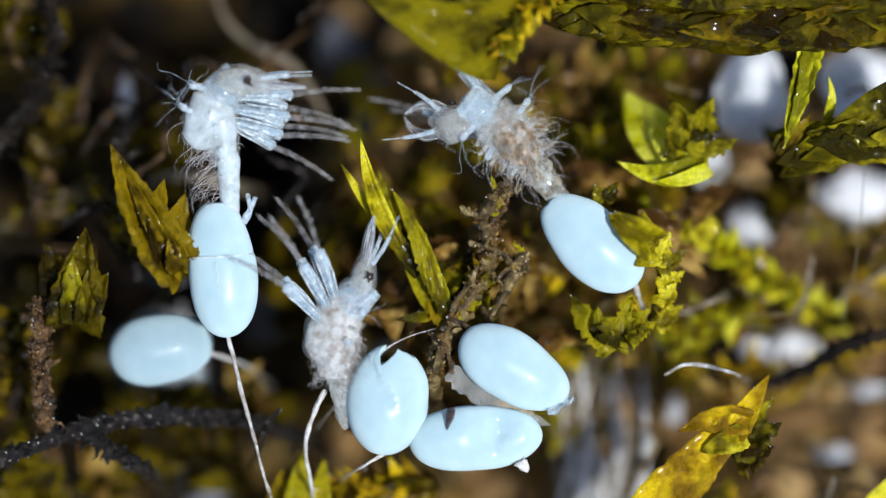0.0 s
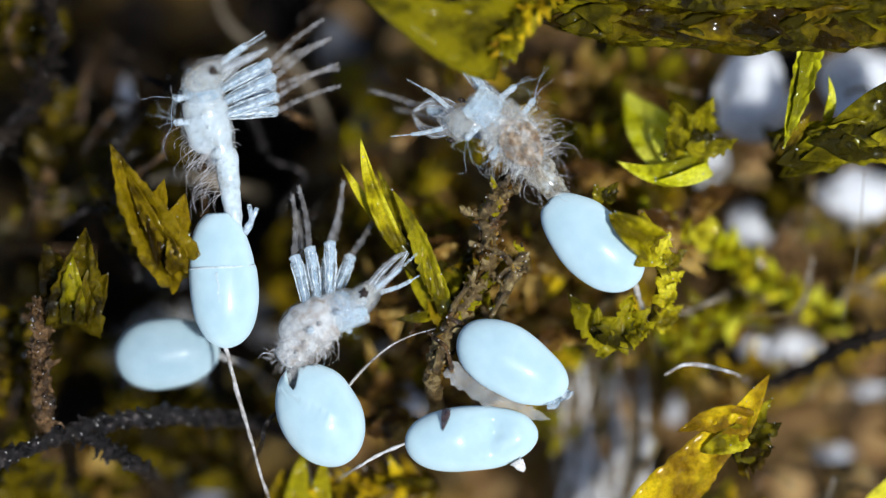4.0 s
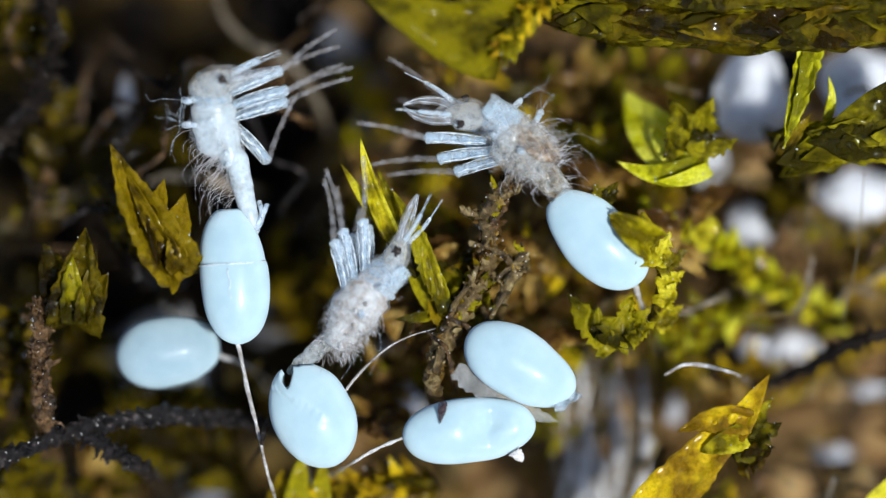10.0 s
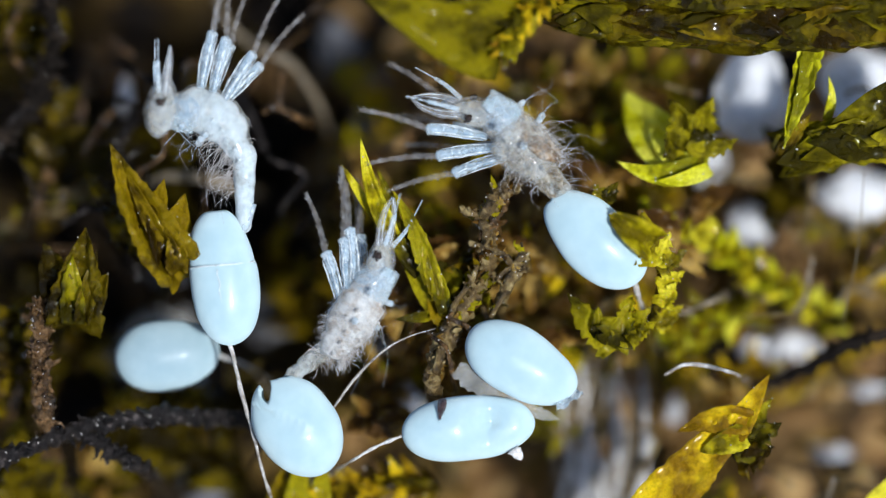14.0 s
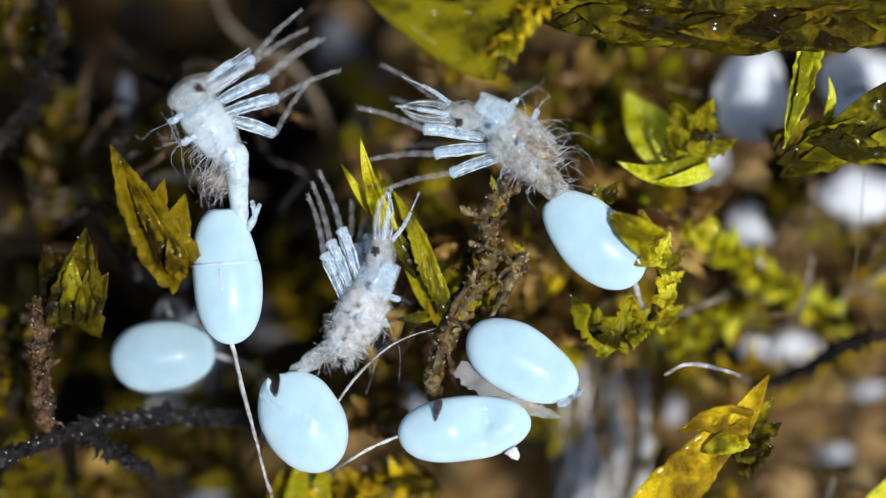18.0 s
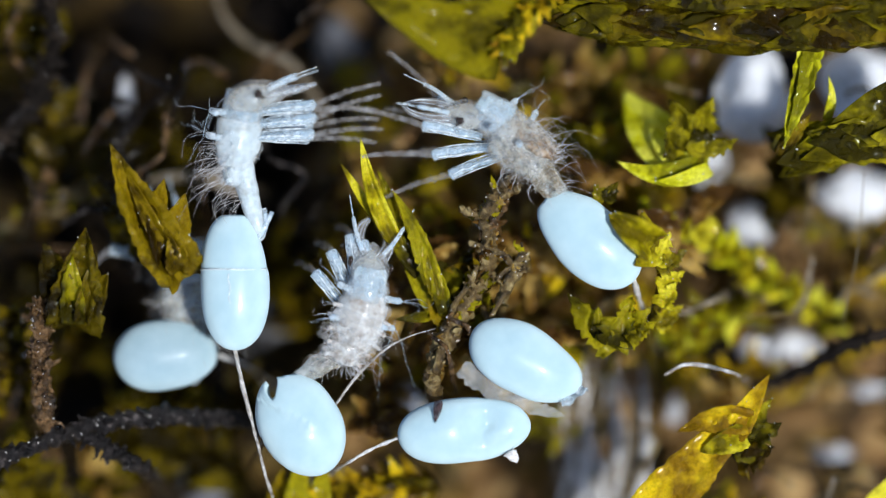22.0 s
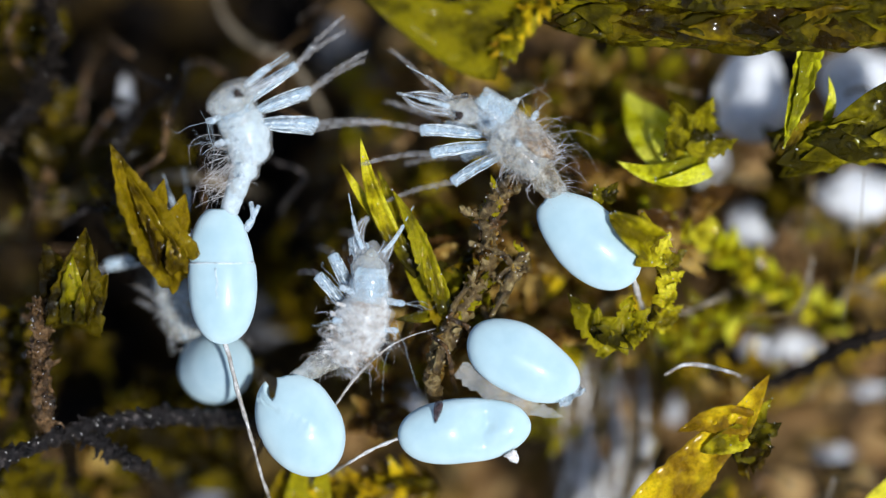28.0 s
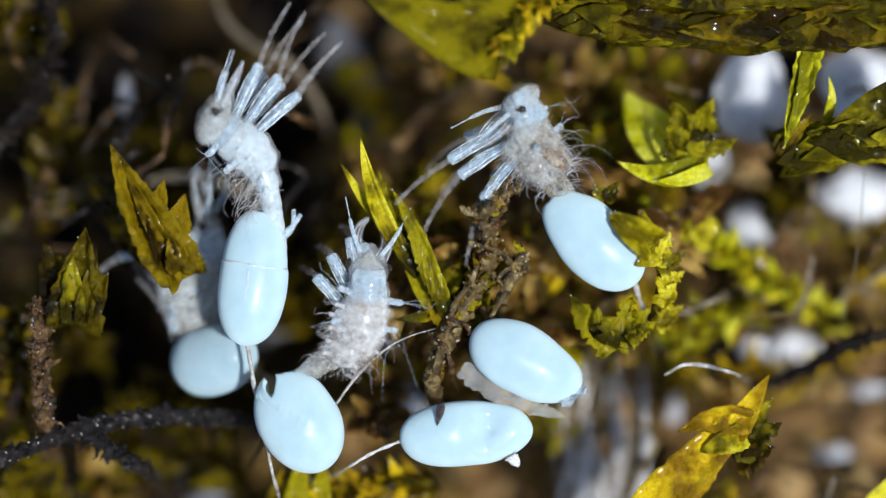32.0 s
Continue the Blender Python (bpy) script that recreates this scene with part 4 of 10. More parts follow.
# low leaves under the torn egg
sprig((520, 960, -900), "yellow green moss leaves under the torn egg", [(520, 900, -120)],
      [((520, 930, -150), (536, 796, -140), 50, dict(crumple=0.6, seed=48)), ((490, 920, -190), (500, 830, -180), 50, dict(crumple=0.6, seed=49), MOSS_AMBER), ((560, 930, -150), (574, 810, -150), 46, dict(crumple=0.6, seed=50))], MOSS)
shoot((660, 980, -900), "wet golden moss shoot with dewy leaves", [(560, 880, -190), (660, 856, -200), (770, 866, -220)], 40, 56, 22, MOSS_AMBER, 51, 0.9, other=MOSS_GOLD, dew=30)
# blurred shoots deeper down
shoot((1520, 560, -760), "blurred yellow green moss shoot", [(1150, 392, -240), (1260, 430, -280), (1380, 510, -330), (1500, 580, -420)], 76, 50, 26, MOSS_BRIGHT, 52, 0.85, other=MOSS_LIME)
shoot((1330, 640, -760), "blurred yellow green moss shoot", [(1180, 610, -300), (1250, 590, -330), (1310, 550, -380), (1330, 500, -460)], 34, 44, 20, MOSS_LIME, 53, 0.85, other=MOSS)
# next two: dark leaf colour stands in for shade
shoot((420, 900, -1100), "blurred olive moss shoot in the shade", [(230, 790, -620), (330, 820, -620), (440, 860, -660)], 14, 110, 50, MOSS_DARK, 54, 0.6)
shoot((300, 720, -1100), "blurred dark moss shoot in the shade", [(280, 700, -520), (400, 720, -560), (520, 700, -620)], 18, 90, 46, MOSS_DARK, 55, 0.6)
# overhanging moss along the top of the patch
sprig((760, -200, -800), "broad glossy blurred yellow moss leaves overhead", [(760, -120, 40), (770, -160, -300)],
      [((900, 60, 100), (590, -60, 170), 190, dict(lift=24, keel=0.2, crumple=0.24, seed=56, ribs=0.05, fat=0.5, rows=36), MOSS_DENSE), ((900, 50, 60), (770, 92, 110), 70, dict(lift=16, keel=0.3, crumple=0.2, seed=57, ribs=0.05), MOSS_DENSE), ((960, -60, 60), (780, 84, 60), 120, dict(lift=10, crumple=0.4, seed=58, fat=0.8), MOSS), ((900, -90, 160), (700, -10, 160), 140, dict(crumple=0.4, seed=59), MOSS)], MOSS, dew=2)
shoot((940, -200, -800), "crumpled golden moss leaves with dew", [(890, 88, 110), (915, 50, 120), (950, 10, 120), (1010, -60, 60)], 110, 38, 17, MOSS, 60, 0.9, other=MOSS_GOLD, dew=14, ragged=0.7)
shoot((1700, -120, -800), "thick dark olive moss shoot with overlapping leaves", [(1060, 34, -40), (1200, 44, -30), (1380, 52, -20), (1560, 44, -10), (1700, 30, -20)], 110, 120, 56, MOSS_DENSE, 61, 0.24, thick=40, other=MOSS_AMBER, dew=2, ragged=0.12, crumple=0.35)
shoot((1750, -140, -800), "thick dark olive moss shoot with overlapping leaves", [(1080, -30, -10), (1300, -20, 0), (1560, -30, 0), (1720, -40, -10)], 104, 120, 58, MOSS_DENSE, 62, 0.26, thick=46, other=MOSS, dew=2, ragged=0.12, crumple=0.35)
shoot((1760, 300, -800), "dark olive moss shoot with wet leaves", [(1478, 256, -50), (1530, 248, -40), (1600, 242, -40), (1700, 240, -60)], 50, 110, 62, MOSS, 63, 0.28, thick=26, other=MOSS_DENSE, dew=5, ragged=0.25, crumple=0.3)
shoot((1330, 420, -760), "dim blurred moss shoot", [(1400, 250, -300), (1390, 320, -380), (1360, 400, -500)], 22, 80, 44, MOSS_DARK, 64, 0.7)


# shabby leaves on the brown stem between the eggs
shoot((800, 900, -880), "brown stem with shabby golden leaves", [(880, 352, -30), (862, 440, -36), (836, 520, -36), (796, 590, -46), (772, 680, -60)], 60, 30, 15, MOSS_DEAD, 65, 0.9, TWIG, 8, other=MOSS_AMBER, dew=30)
shoot((900, 700, -880), "olive leaves crowding a brown stem", [(820, 470, -90), (850, 530, -110), (872, 600, -140)], 30, 44, 22, MOSS, 66, 0.9, TWIG, 7, other=MOSS_AMBER, dew=12)
# growth in the hollow, its dimness put into dark leaf colours
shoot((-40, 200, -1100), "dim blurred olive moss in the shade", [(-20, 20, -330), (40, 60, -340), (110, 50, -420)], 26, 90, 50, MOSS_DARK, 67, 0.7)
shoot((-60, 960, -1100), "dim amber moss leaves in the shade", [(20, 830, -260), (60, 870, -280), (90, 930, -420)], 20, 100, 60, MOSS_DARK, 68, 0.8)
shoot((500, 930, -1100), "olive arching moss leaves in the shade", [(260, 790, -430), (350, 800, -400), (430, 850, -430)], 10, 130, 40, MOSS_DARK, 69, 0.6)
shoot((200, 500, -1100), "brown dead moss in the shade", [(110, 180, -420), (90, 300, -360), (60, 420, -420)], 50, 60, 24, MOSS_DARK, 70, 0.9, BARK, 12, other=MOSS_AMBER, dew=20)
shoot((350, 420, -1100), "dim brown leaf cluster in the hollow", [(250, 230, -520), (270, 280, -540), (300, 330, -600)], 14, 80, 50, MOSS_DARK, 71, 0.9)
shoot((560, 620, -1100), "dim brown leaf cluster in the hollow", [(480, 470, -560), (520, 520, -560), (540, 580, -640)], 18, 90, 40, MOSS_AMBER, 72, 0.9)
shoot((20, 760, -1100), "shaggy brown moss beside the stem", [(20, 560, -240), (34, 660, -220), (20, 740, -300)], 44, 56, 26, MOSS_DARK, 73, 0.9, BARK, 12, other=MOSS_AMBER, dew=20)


# dark leaves again carry the hollow's dimness in their colour
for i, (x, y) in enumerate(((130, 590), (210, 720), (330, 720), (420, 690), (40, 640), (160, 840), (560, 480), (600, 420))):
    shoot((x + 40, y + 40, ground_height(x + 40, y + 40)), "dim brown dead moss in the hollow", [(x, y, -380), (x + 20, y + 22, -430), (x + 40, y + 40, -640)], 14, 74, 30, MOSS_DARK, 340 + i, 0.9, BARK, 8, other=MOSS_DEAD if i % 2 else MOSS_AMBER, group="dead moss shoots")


# ---- dead stems, rootlets and fibres ----
def strand(name, label, category, path, radius, mat, rough=0.0, grit=0, seed=1, flat=1.0, taper=0.3, sides=8, scales=0):
    rng = random.Random(seed)
    pts = [at(*p) for p in path]
    root = thing(name, pts[-1], label, category)
    line = curve(pts, 14 * len(pts))
    solid("strand", tube(line, lambda s: radius * (1 - taper * abs(2 * s - 1)), sides, rough, seed, flat), mat, root, "", pts[-1])
    shapes = []
    for i in range(grit):
        p = line[rng.randrange(len(line))] + Vector((rng.gauss(0, 1), rng.gauss(0, 1), abs(rng.gauss(0, 1)))).normalized() * radius * U * 0.95
        s = rng.uniform(0.6, 1.9)
        shapes.append(lump(p, (s, s * rng.uniform(0.6, 1.2), s), i + seed, 0.5, 4, 6))
    if shapes:
        tagged(solid("grit", join(shapes), GRIT, root, "sparkling grains", pts[-1], False), kind="stuff")
    for i in range(scales):
        k = rng.randrange(1, len(line) - 1)
        d = (line[k - 1] - line[k + 1]).normalized()
        out = Vector((rng.gauss(0, 1), rng.gauss(0, 1), rng.uniform(0, 1.5))).normalized()
        q = line[k] + (d * rng.uniform(0.2, 1) + out).normalized() * radius * U * rng.uniform(1.3, 2.6)
        flake = blade(line[k], q, radius * rng.uniform(0.7, 1.3), crumple=1.4, teeth=0.7, twist=rng.uniform(-90, 90), seed=i, rows=6, cols=4, curl=0.4)
        solid("scale_leaf", flake, (MOSS if i % 6 else MOSS_DEAD) if mat == TWIG and i % 3 == 0 else mat, root, "", pts[-1])
    return root


strand("dead_moss", "gritty brown dead moss stem with sparkling grains", "stem", [(890, 330, -20), (860, 380, -20), (866, 450, -30), (838, 520, -30), (800, 580, -40), (770, 640, -30), (768, 700, -60), (790, 800, -500), (800, 860, -850)], 17, TWIG, 0.6, 90, 3, scales=60)
strand("dead_moss", "broken brown stem with grey grit", "stem", [(928, 446, -10), (916, 478, -10), (892, 520, -30), (880, 590, -300), (870, 640, -800)], 11, TWIG, 0.6, 40, 4, scales=26)
strand("dead_moss", "crumbling brown stem tip with grit", "stem", [(822, 372, -10), (850, 392, -10), (862, 420, -20), (870, 500, -400), (870, 560, -850)], 10, TWIG, 0.6, 40, 5, scales=24)
strand("dead_moss", "thin brown stem tip with scale leaves", "stem", [(918, 330, -30), (884, 352, -20), (850, 388, -30), (830, 440, -500), (820, 480, -900)], 10, TWIG, 0.6, 24, 6, scales=24)
for i, (x0, y0, x1, y1) in enumerate(((812, 372, 880, 402), (846, 470, 800, 548), (900, 356, 852, 420), (936, 446, 870, 560), (790, 560, 850, 620), (830, 430, 905, 470), (760, 590, 800, 660), (872, 500, 930, 452))):
    strand("dead_moss", "thin tangled brown moss stalk with grit", "stem", [(x0, y0, -14 - 6 * (i % 3)), ((x0 + x1) / 2 + 9, (y0 + y1) / 2 - 8, -10), (x1, y1, -24), (x1 + 6, y1 + 40, -300), (x1 + 8, y1 + 70, -820)], 4.5 + i % 3, TWIG if i % 2 else BARK, 0.7, 22, 200 + i, scales=12)
strand("dead_moss", "brown stem covered in dry scale leaves", "stem", [(66, 540, -60), (74, 600, -50), (70, 670, -60), (84, 760, -90), (100, 830, -500), (110, 900, -1100)], 17, BARK, 0.6, 150, 7, scales=120)
strand("rootlet", "dark fuzzy rootlet lying across the soil", "rootlet", [(-60, 830, -70), (40, 798, -60), (130, 762, -80), (230, 742, -90), (340, 738, -120), (450, 748, -200), (560, 790, -500), (600, 830, -1000)], 17, ROOTLET, 0.8, 110, 8, scales=60)
strand("rootlet", "dark fuzzy side rootlet", "rootlet", [(150, 770, -80), (200, 800, -90), (262, 838, -160), (300, 900, -1000)], 14, ROOTLET, 0.8, 8, 9, scales=30)
strand("rootlet", "blurred grey brown rootlet", "rootlet", [(-60, 450, -420), (10, 410, -380), (80, 370, -380), (150, 338, -400), (220, 330, -1100)], 16, TWIG, 0.8, 30, 10, scales=80)
# near black here puts the hollow's dimness into the rootlet's colour
strand("rootlet", "blurred knotted rootlet at the edge", "rootlet", [(60, -60, -230), (96, 60, -220), (70, 150, -220), (20, 230, -230), (-60, 290, -260), (-90, 330, -1100)], 16, NEAR_BLACK, 0.8, 50, 11, scales=110)
strand("rootlet", "thin dark stalk among moss", "rootlet", [(1330, 690, -330), (1430, 650, -280), (1500, 610, -240), (1600, 590, -240), (1660, 620, -700)], 13, NEAR_BLACK, 0.5, 20, 12, scales=20)
strand("fibre", "bent silvery fibre with a split end", "fibre", [(770, 582, -20), (724, 596, 0), (680, 620, 10), (630, 668, -20), (588, 724, -60), (540, 780, -420), (520, 800, -1000)], 3.0, STALK, 0.2, 0, 13, taper=0.8)
strand("fibre", "dull blurred grass fibre", "fibre", [(380, -60, -480), (392, 20, -480), (440, 76, -470), (510, 110, -460), (556, 170, -460), (580, 230, -600), (590, 260, -1100)], 9, DULL_FIBRE, 0.3, 0, 14, taper=0.5)
strand("fibre", "pale blurred root behind the moss leaf", "fibre", [(262, 322, -380), (330, 312, -360), (400, 326, -380), (450, 340, -600), (470, 350, -1100)], 13, DULL_FIBRE, 0.5, 0, 24, taper=0.5)
strand("fibre", "shiny white curled fibre", "fibre", [(1176, 664, -60), (1210, 646, -50), (1250, 648, -50), (1306, 664, -70), (1340, 690, -700)], 4.2, STALK, 0.2, 0, 15)
strand("fibre", "thin grey rootlet branch", "fibre", [(498, 724, -60), (470, 752, -50), (462, 790, -50), (440, 850, -900)], 4.5, ROOTLET, 0.5, 0, 16)
strand("fibre", "brown curved blurred twig", "fibre", [(700, 260, -420), (760, 200, -400), (840, 150, -420), (900, 130, -900)], 14, LITTER, 0.4, 0, 17)
strand("fibre", "fine pale upright plant hair", "fibre", [(1530, 300, -120), (1518, 440, -130), (1494, 560, -150), (1480, 640, -760)], 1.0, DULL_FIBRE, 0, 0, 18)
rng = random.Random(15)
for i in range(30):
    x, y, dx = rng.uniform(985, 1140), rng.uniform(590, 690), rng.uniform(-40, 24)
    strand("fibre", "soft pale blurred root fibre", "fibre", [(x, y, rng.uniform(-460, -360)), (x + dx * 0.4 + rng.gauss(0, 16), y + 100, -420), (x + dx, y + 220, -430), (x + dx * 1.4 + rng.gauss(0, 20), y + 330, -560), (x + dx * 1.6, y + 400, -800)], rng.uniform(2, 5.5), FIBRE if i % 2 == 0 else DULL_FIBRE, 0.6, 0, 20 + i)

# dead golden brown moss in the depth, dense to the right of the hollow
rng = random.Random(5)
for i in range(52):
    x, y = rng.uniform(660, 1640), rng.uniform(90, 930)
    if x > 1210 and y < 450 and i % 3:
        x, y = x - 420, y + 320
    top = ground_height(x, y) + rng.uniform(140, 520)
    # last shoots stand in the hollow, shade put into their leaf colour
    if i > 45:
        x, y = rng.uniform(-40, 500), rng.uniform(20, 880)
        top = ground_height(x, y) + rng.uniform(200, 600)
    a = rng.uniform(0, 6.28)
    g = ground_height(x, y)
    px, py = x + 130 * math.cos(a), y + 130 * math.sin(a)
    shoot((px, py, ground_height(px, py)), "golden brown dead moss shoot on the soil" if i <= 45 else "dim olive moss shoot in the hollow", [(x, y, top), (x + 60 * math.cos(a + 0.3), y + 60 * math.sin(a + 0.3), top - 50), (px, py, (g + top) / 2 - 40)],
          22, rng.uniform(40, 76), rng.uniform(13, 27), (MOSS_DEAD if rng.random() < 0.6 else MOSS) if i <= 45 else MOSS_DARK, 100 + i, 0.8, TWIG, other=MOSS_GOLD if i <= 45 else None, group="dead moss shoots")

# brown moss that lights up the space under the overhanging shoot
for i, (x, y) in enumerate(((960, 150), (1010, 220), (1070, 140), (1100, 250), (1150, 120), (1190, 230), (1240, 120), (1010, 300))):
    g = ground_height(x, y)
    shoot((x + 50, y + 60, g), "soft brown moss shoot under the overhang", [(x, y, g + 330), (x + 24, y + 30, g + 260), (x + 50, y + 60, g + 60)], 22, 70, 28, MOSS_DEAD, 300 + i, 0.9, TWIG, other=MOSS, group="dead moss shoots")

# brown litter moss in the middle, close under the larvae
rng = random.Random(31)
for i in range(26):
    x, y = rng.uniform(620, 1000), rng.uniform(300, 760)
    g, h, a = ground_height(x, y), rng.uniform(-430, -230), rng.uniform(0, 6.28)
    px, py = x + 90 * math.cos(a), y + 90 * math.sin(a)
    shoot((px, py, g), "pale brown litter moss under the larvae", [(x, y, h), (x + 50 * math.cos(a + 0.4), y + 50 * math.sin(a + 0.4), h - 50), (px, py, (g + h) / 2)], 16, rng.uniform(40, 70), rng.uniform(16, 28), MOSS_DEAD, 400 + i, 0.9, TWIG, other=MOSS_GOLD if i % 4 == 0 else MOSS, group="dead moss shoots")

# broad dead leaves lying over the litter
rng = random.Random(63)
for i in range(34):
    x, y, h, a = rng.uniform(640, 1010), rng.uniform(330, 760), rng.uniform(-270, -120), rng.uniform(0, 6.28)
    if y < 430 and x < 870:
        y += 190
    if i > 25:
        x, y = rng.uniform(1010, 1300), rng.uniform(300, 640)
    r = rng.uniform(50, 90)
    sprig((x, y, ground_height(x, y)), "dead tan moss leaf in the litter", [(x, y, h - 20), (x + 10, y + 10, (h + ground_height(x, y)) / 2)], [((x, y, h - 10), (x + r * math.cos(a), y + r * math.sin(a), h), rng.uniform(34, 60), dict(lift=10, keel=0.3, crumple=0.6, teeth=0.3, seed=700 + i)), ((x, y, h - 12), (x - r * math.cos(a + 0.8), y - r * math.sin(a + 0.8), h - 20), rng.uniform(28, 50), dict(lift=10, keel=0.3, crumple=0.6, teeth=0.3, seed=730 + i))], MOSS_DEAD, 6, TWIG)

rng = random.Random(81)
for i in range(46):
    x, y, a = rng.uniform(1000, 1580), rng.uniform(100, 880), rng.uniform(0, 6.28)
    h, r = rng.uniform(-480, -220), rng.uniform(50, 120)
    dx, dy = r * math.cos(a), r * math.sin(a)
    strand("dead_moss", "thin dry moss stalk in the litter", "stem", [(x, y, h), (x + dx * 0.5 + rng.gauss(0, 14), y + dy * 0.5 + rng.gauss(0, 14), h - 6), (x + dx, y + dy, h - 30), (x + dx * 1.4, y + dy * 1.4, ground_height(x, y))], rng.uniform(2.5, 6), (TWIG, BARK, DULL_FIBRE, TWIG)[i % 4], 0.7, 6, 800 + i, scales=8)

# roots and crumbs in the dark hollow, some near black to imitate shade
rng = random.Random(47)
for i in range(34):
    x, y, h, a = rng.uniform(-20, 600), rng.uniform(-10, 470), rng.uniform(-420, -170), rng.uniform(0, 6.28)
    r = rng.uniform(50, 130)
    dx, dy = r * math.cos(a), r * math.sin(a)
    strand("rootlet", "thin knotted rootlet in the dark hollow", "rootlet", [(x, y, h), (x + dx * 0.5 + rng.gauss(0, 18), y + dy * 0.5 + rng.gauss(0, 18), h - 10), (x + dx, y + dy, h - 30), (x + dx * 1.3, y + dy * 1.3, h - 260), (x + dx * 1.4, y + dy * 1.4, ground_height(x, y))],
           rng.uniform(3, 8), (BARK, ROOTLET, NEAR_BLACK)[i % 3], 0.9, 9, 500 + i, scales=10)

# ---- pale stones and litter on the soil ----
for i, (x, y, h, sx, sy) in enumerate(((1336, 176, -300, 70, 78), (1540, 152, -280, 84, 70), (1520, 350, -460, 74, 50), (1250, 285, -420, 40, 46), (1400, 620, -540, 50, 36), (1330, 606, -560, 30, 26),
        (1330, 400, -480, 44, 36), (1300, 215, -500, 34, 26), (222, 172, -400, 14, 36), (600, 90, -700, 46, 60), (660, 190, -700, 30, 70), (706, 640, -440, 48, 40), (360, 850, -520, 48, 50), (292, 478, -420, 40, 34), (740, 700, -470, 52, 36),
        (1190, 726, -560, 12, 22), (1462, 800, -560, 34, 12), (1536, 690, -560, 30, 12), (180, 130, -800, 40, 40), (270, 250, -700, 34, 60), (1060, 300, -640, 40, 60), (480, 560, -640, 40, 40))):
    p = at(x, y, max(h - 60, ground_height(x, y) + 26))
    st = solid("pebble", lump(p, (sx, sy, 40), i * 3.1, 0.3 if i < 15 else 1.0, 18, 24), GREYSTONE if i in (9, 10, 12, 13, 21) else BARK if i in (18, 19) else STONE, None, "", p)
    st.matrix_basis = Matrix.Translation(p)
    tagged(st, "dull grey pebble in darkened soil" if i in (9, 10, 12, 13, 21) else "brown crumb of soil in the hollow" if i in (18, 19) else "pale quartz pebble in the soil", "pebble", "pebbles")

rng = random.Random(90)
for i in range(30):
    x, y = rng.uniform(690, 1420), rng.uniform(240, 840)
    if i < 9:
        x, y = rng.uniform(740, 1010), rng.uniform(300, 470)
    g = ground_height(x, y)
    sx, sy = rng.uniform(40, 90), rng.uniform(26, 60)
    p = at(x, y, g + 30 + 110 * (i % 3))
    chip = solid("bark_chip", lump(p, (sx, sy, 46), i * 1.7, 0.8, 10, 14), LITTER, None, "", p)
    chip.matrix_basis = Matrix.Translation(p)
    tagged(chip, "rough orange brown bark crumb in the litter", "bark crumb", "bark crumbs")

rng = random.Random(77)
crumbs, dark = [], []
for i in range(900):
    x, y = rng.uniform(-250, 1820), rng.uniform(-250, 1130)
    h = ground_height(x, y) + rng.uniform(0, 70)
    s = rng.uniform(14, 58)
    sh = lump(at(x, y, h), (s, s * rng.uniform(0.4, 1.2), s * rng.uniform(0.3, 0.8)), i, 0.8, 6, 9)
    # crumbs on the hollow's side mostly get the near-black colour as shade
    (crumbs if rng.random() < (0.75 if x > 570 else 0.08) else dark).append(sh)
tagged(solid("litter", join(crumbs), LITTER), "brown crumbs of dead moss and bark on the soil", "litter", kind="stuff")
tagged(solid("shaded_crumbs", join(dark), NEAR_BLACK), "soil crumbs, near black to stand for shade in the hollow", "soil", kind="stuff")


# ---- what moves ----
def lie(x, y, h, heading, roll=0.0, tip=0.0):
    """A pose at a plan point: +x along the heading, turned about it by roll; tip raises its front."""
    return Matrix.Translation(at(x, y, h)) @ pose(0, 0, 0, 0, -tip, heading) @ pose(0, 0, 0, roll)


def hip(i, size, forward, splay):
    """A leg on its hip: forward is its swing from straight ahead towards the belly, splay to the side."""
    x, y, z = HIPS[i]
    return Matrix.Translation(Vector((x, y, z)) * U * size) @ pose(0, 0, 0, 0, forward) @ pose(0, 0, 0, 0, 0, splay)


def knee(size, bend):
    return pose(95 * U * size, 0, 0, 0, bend, 0)


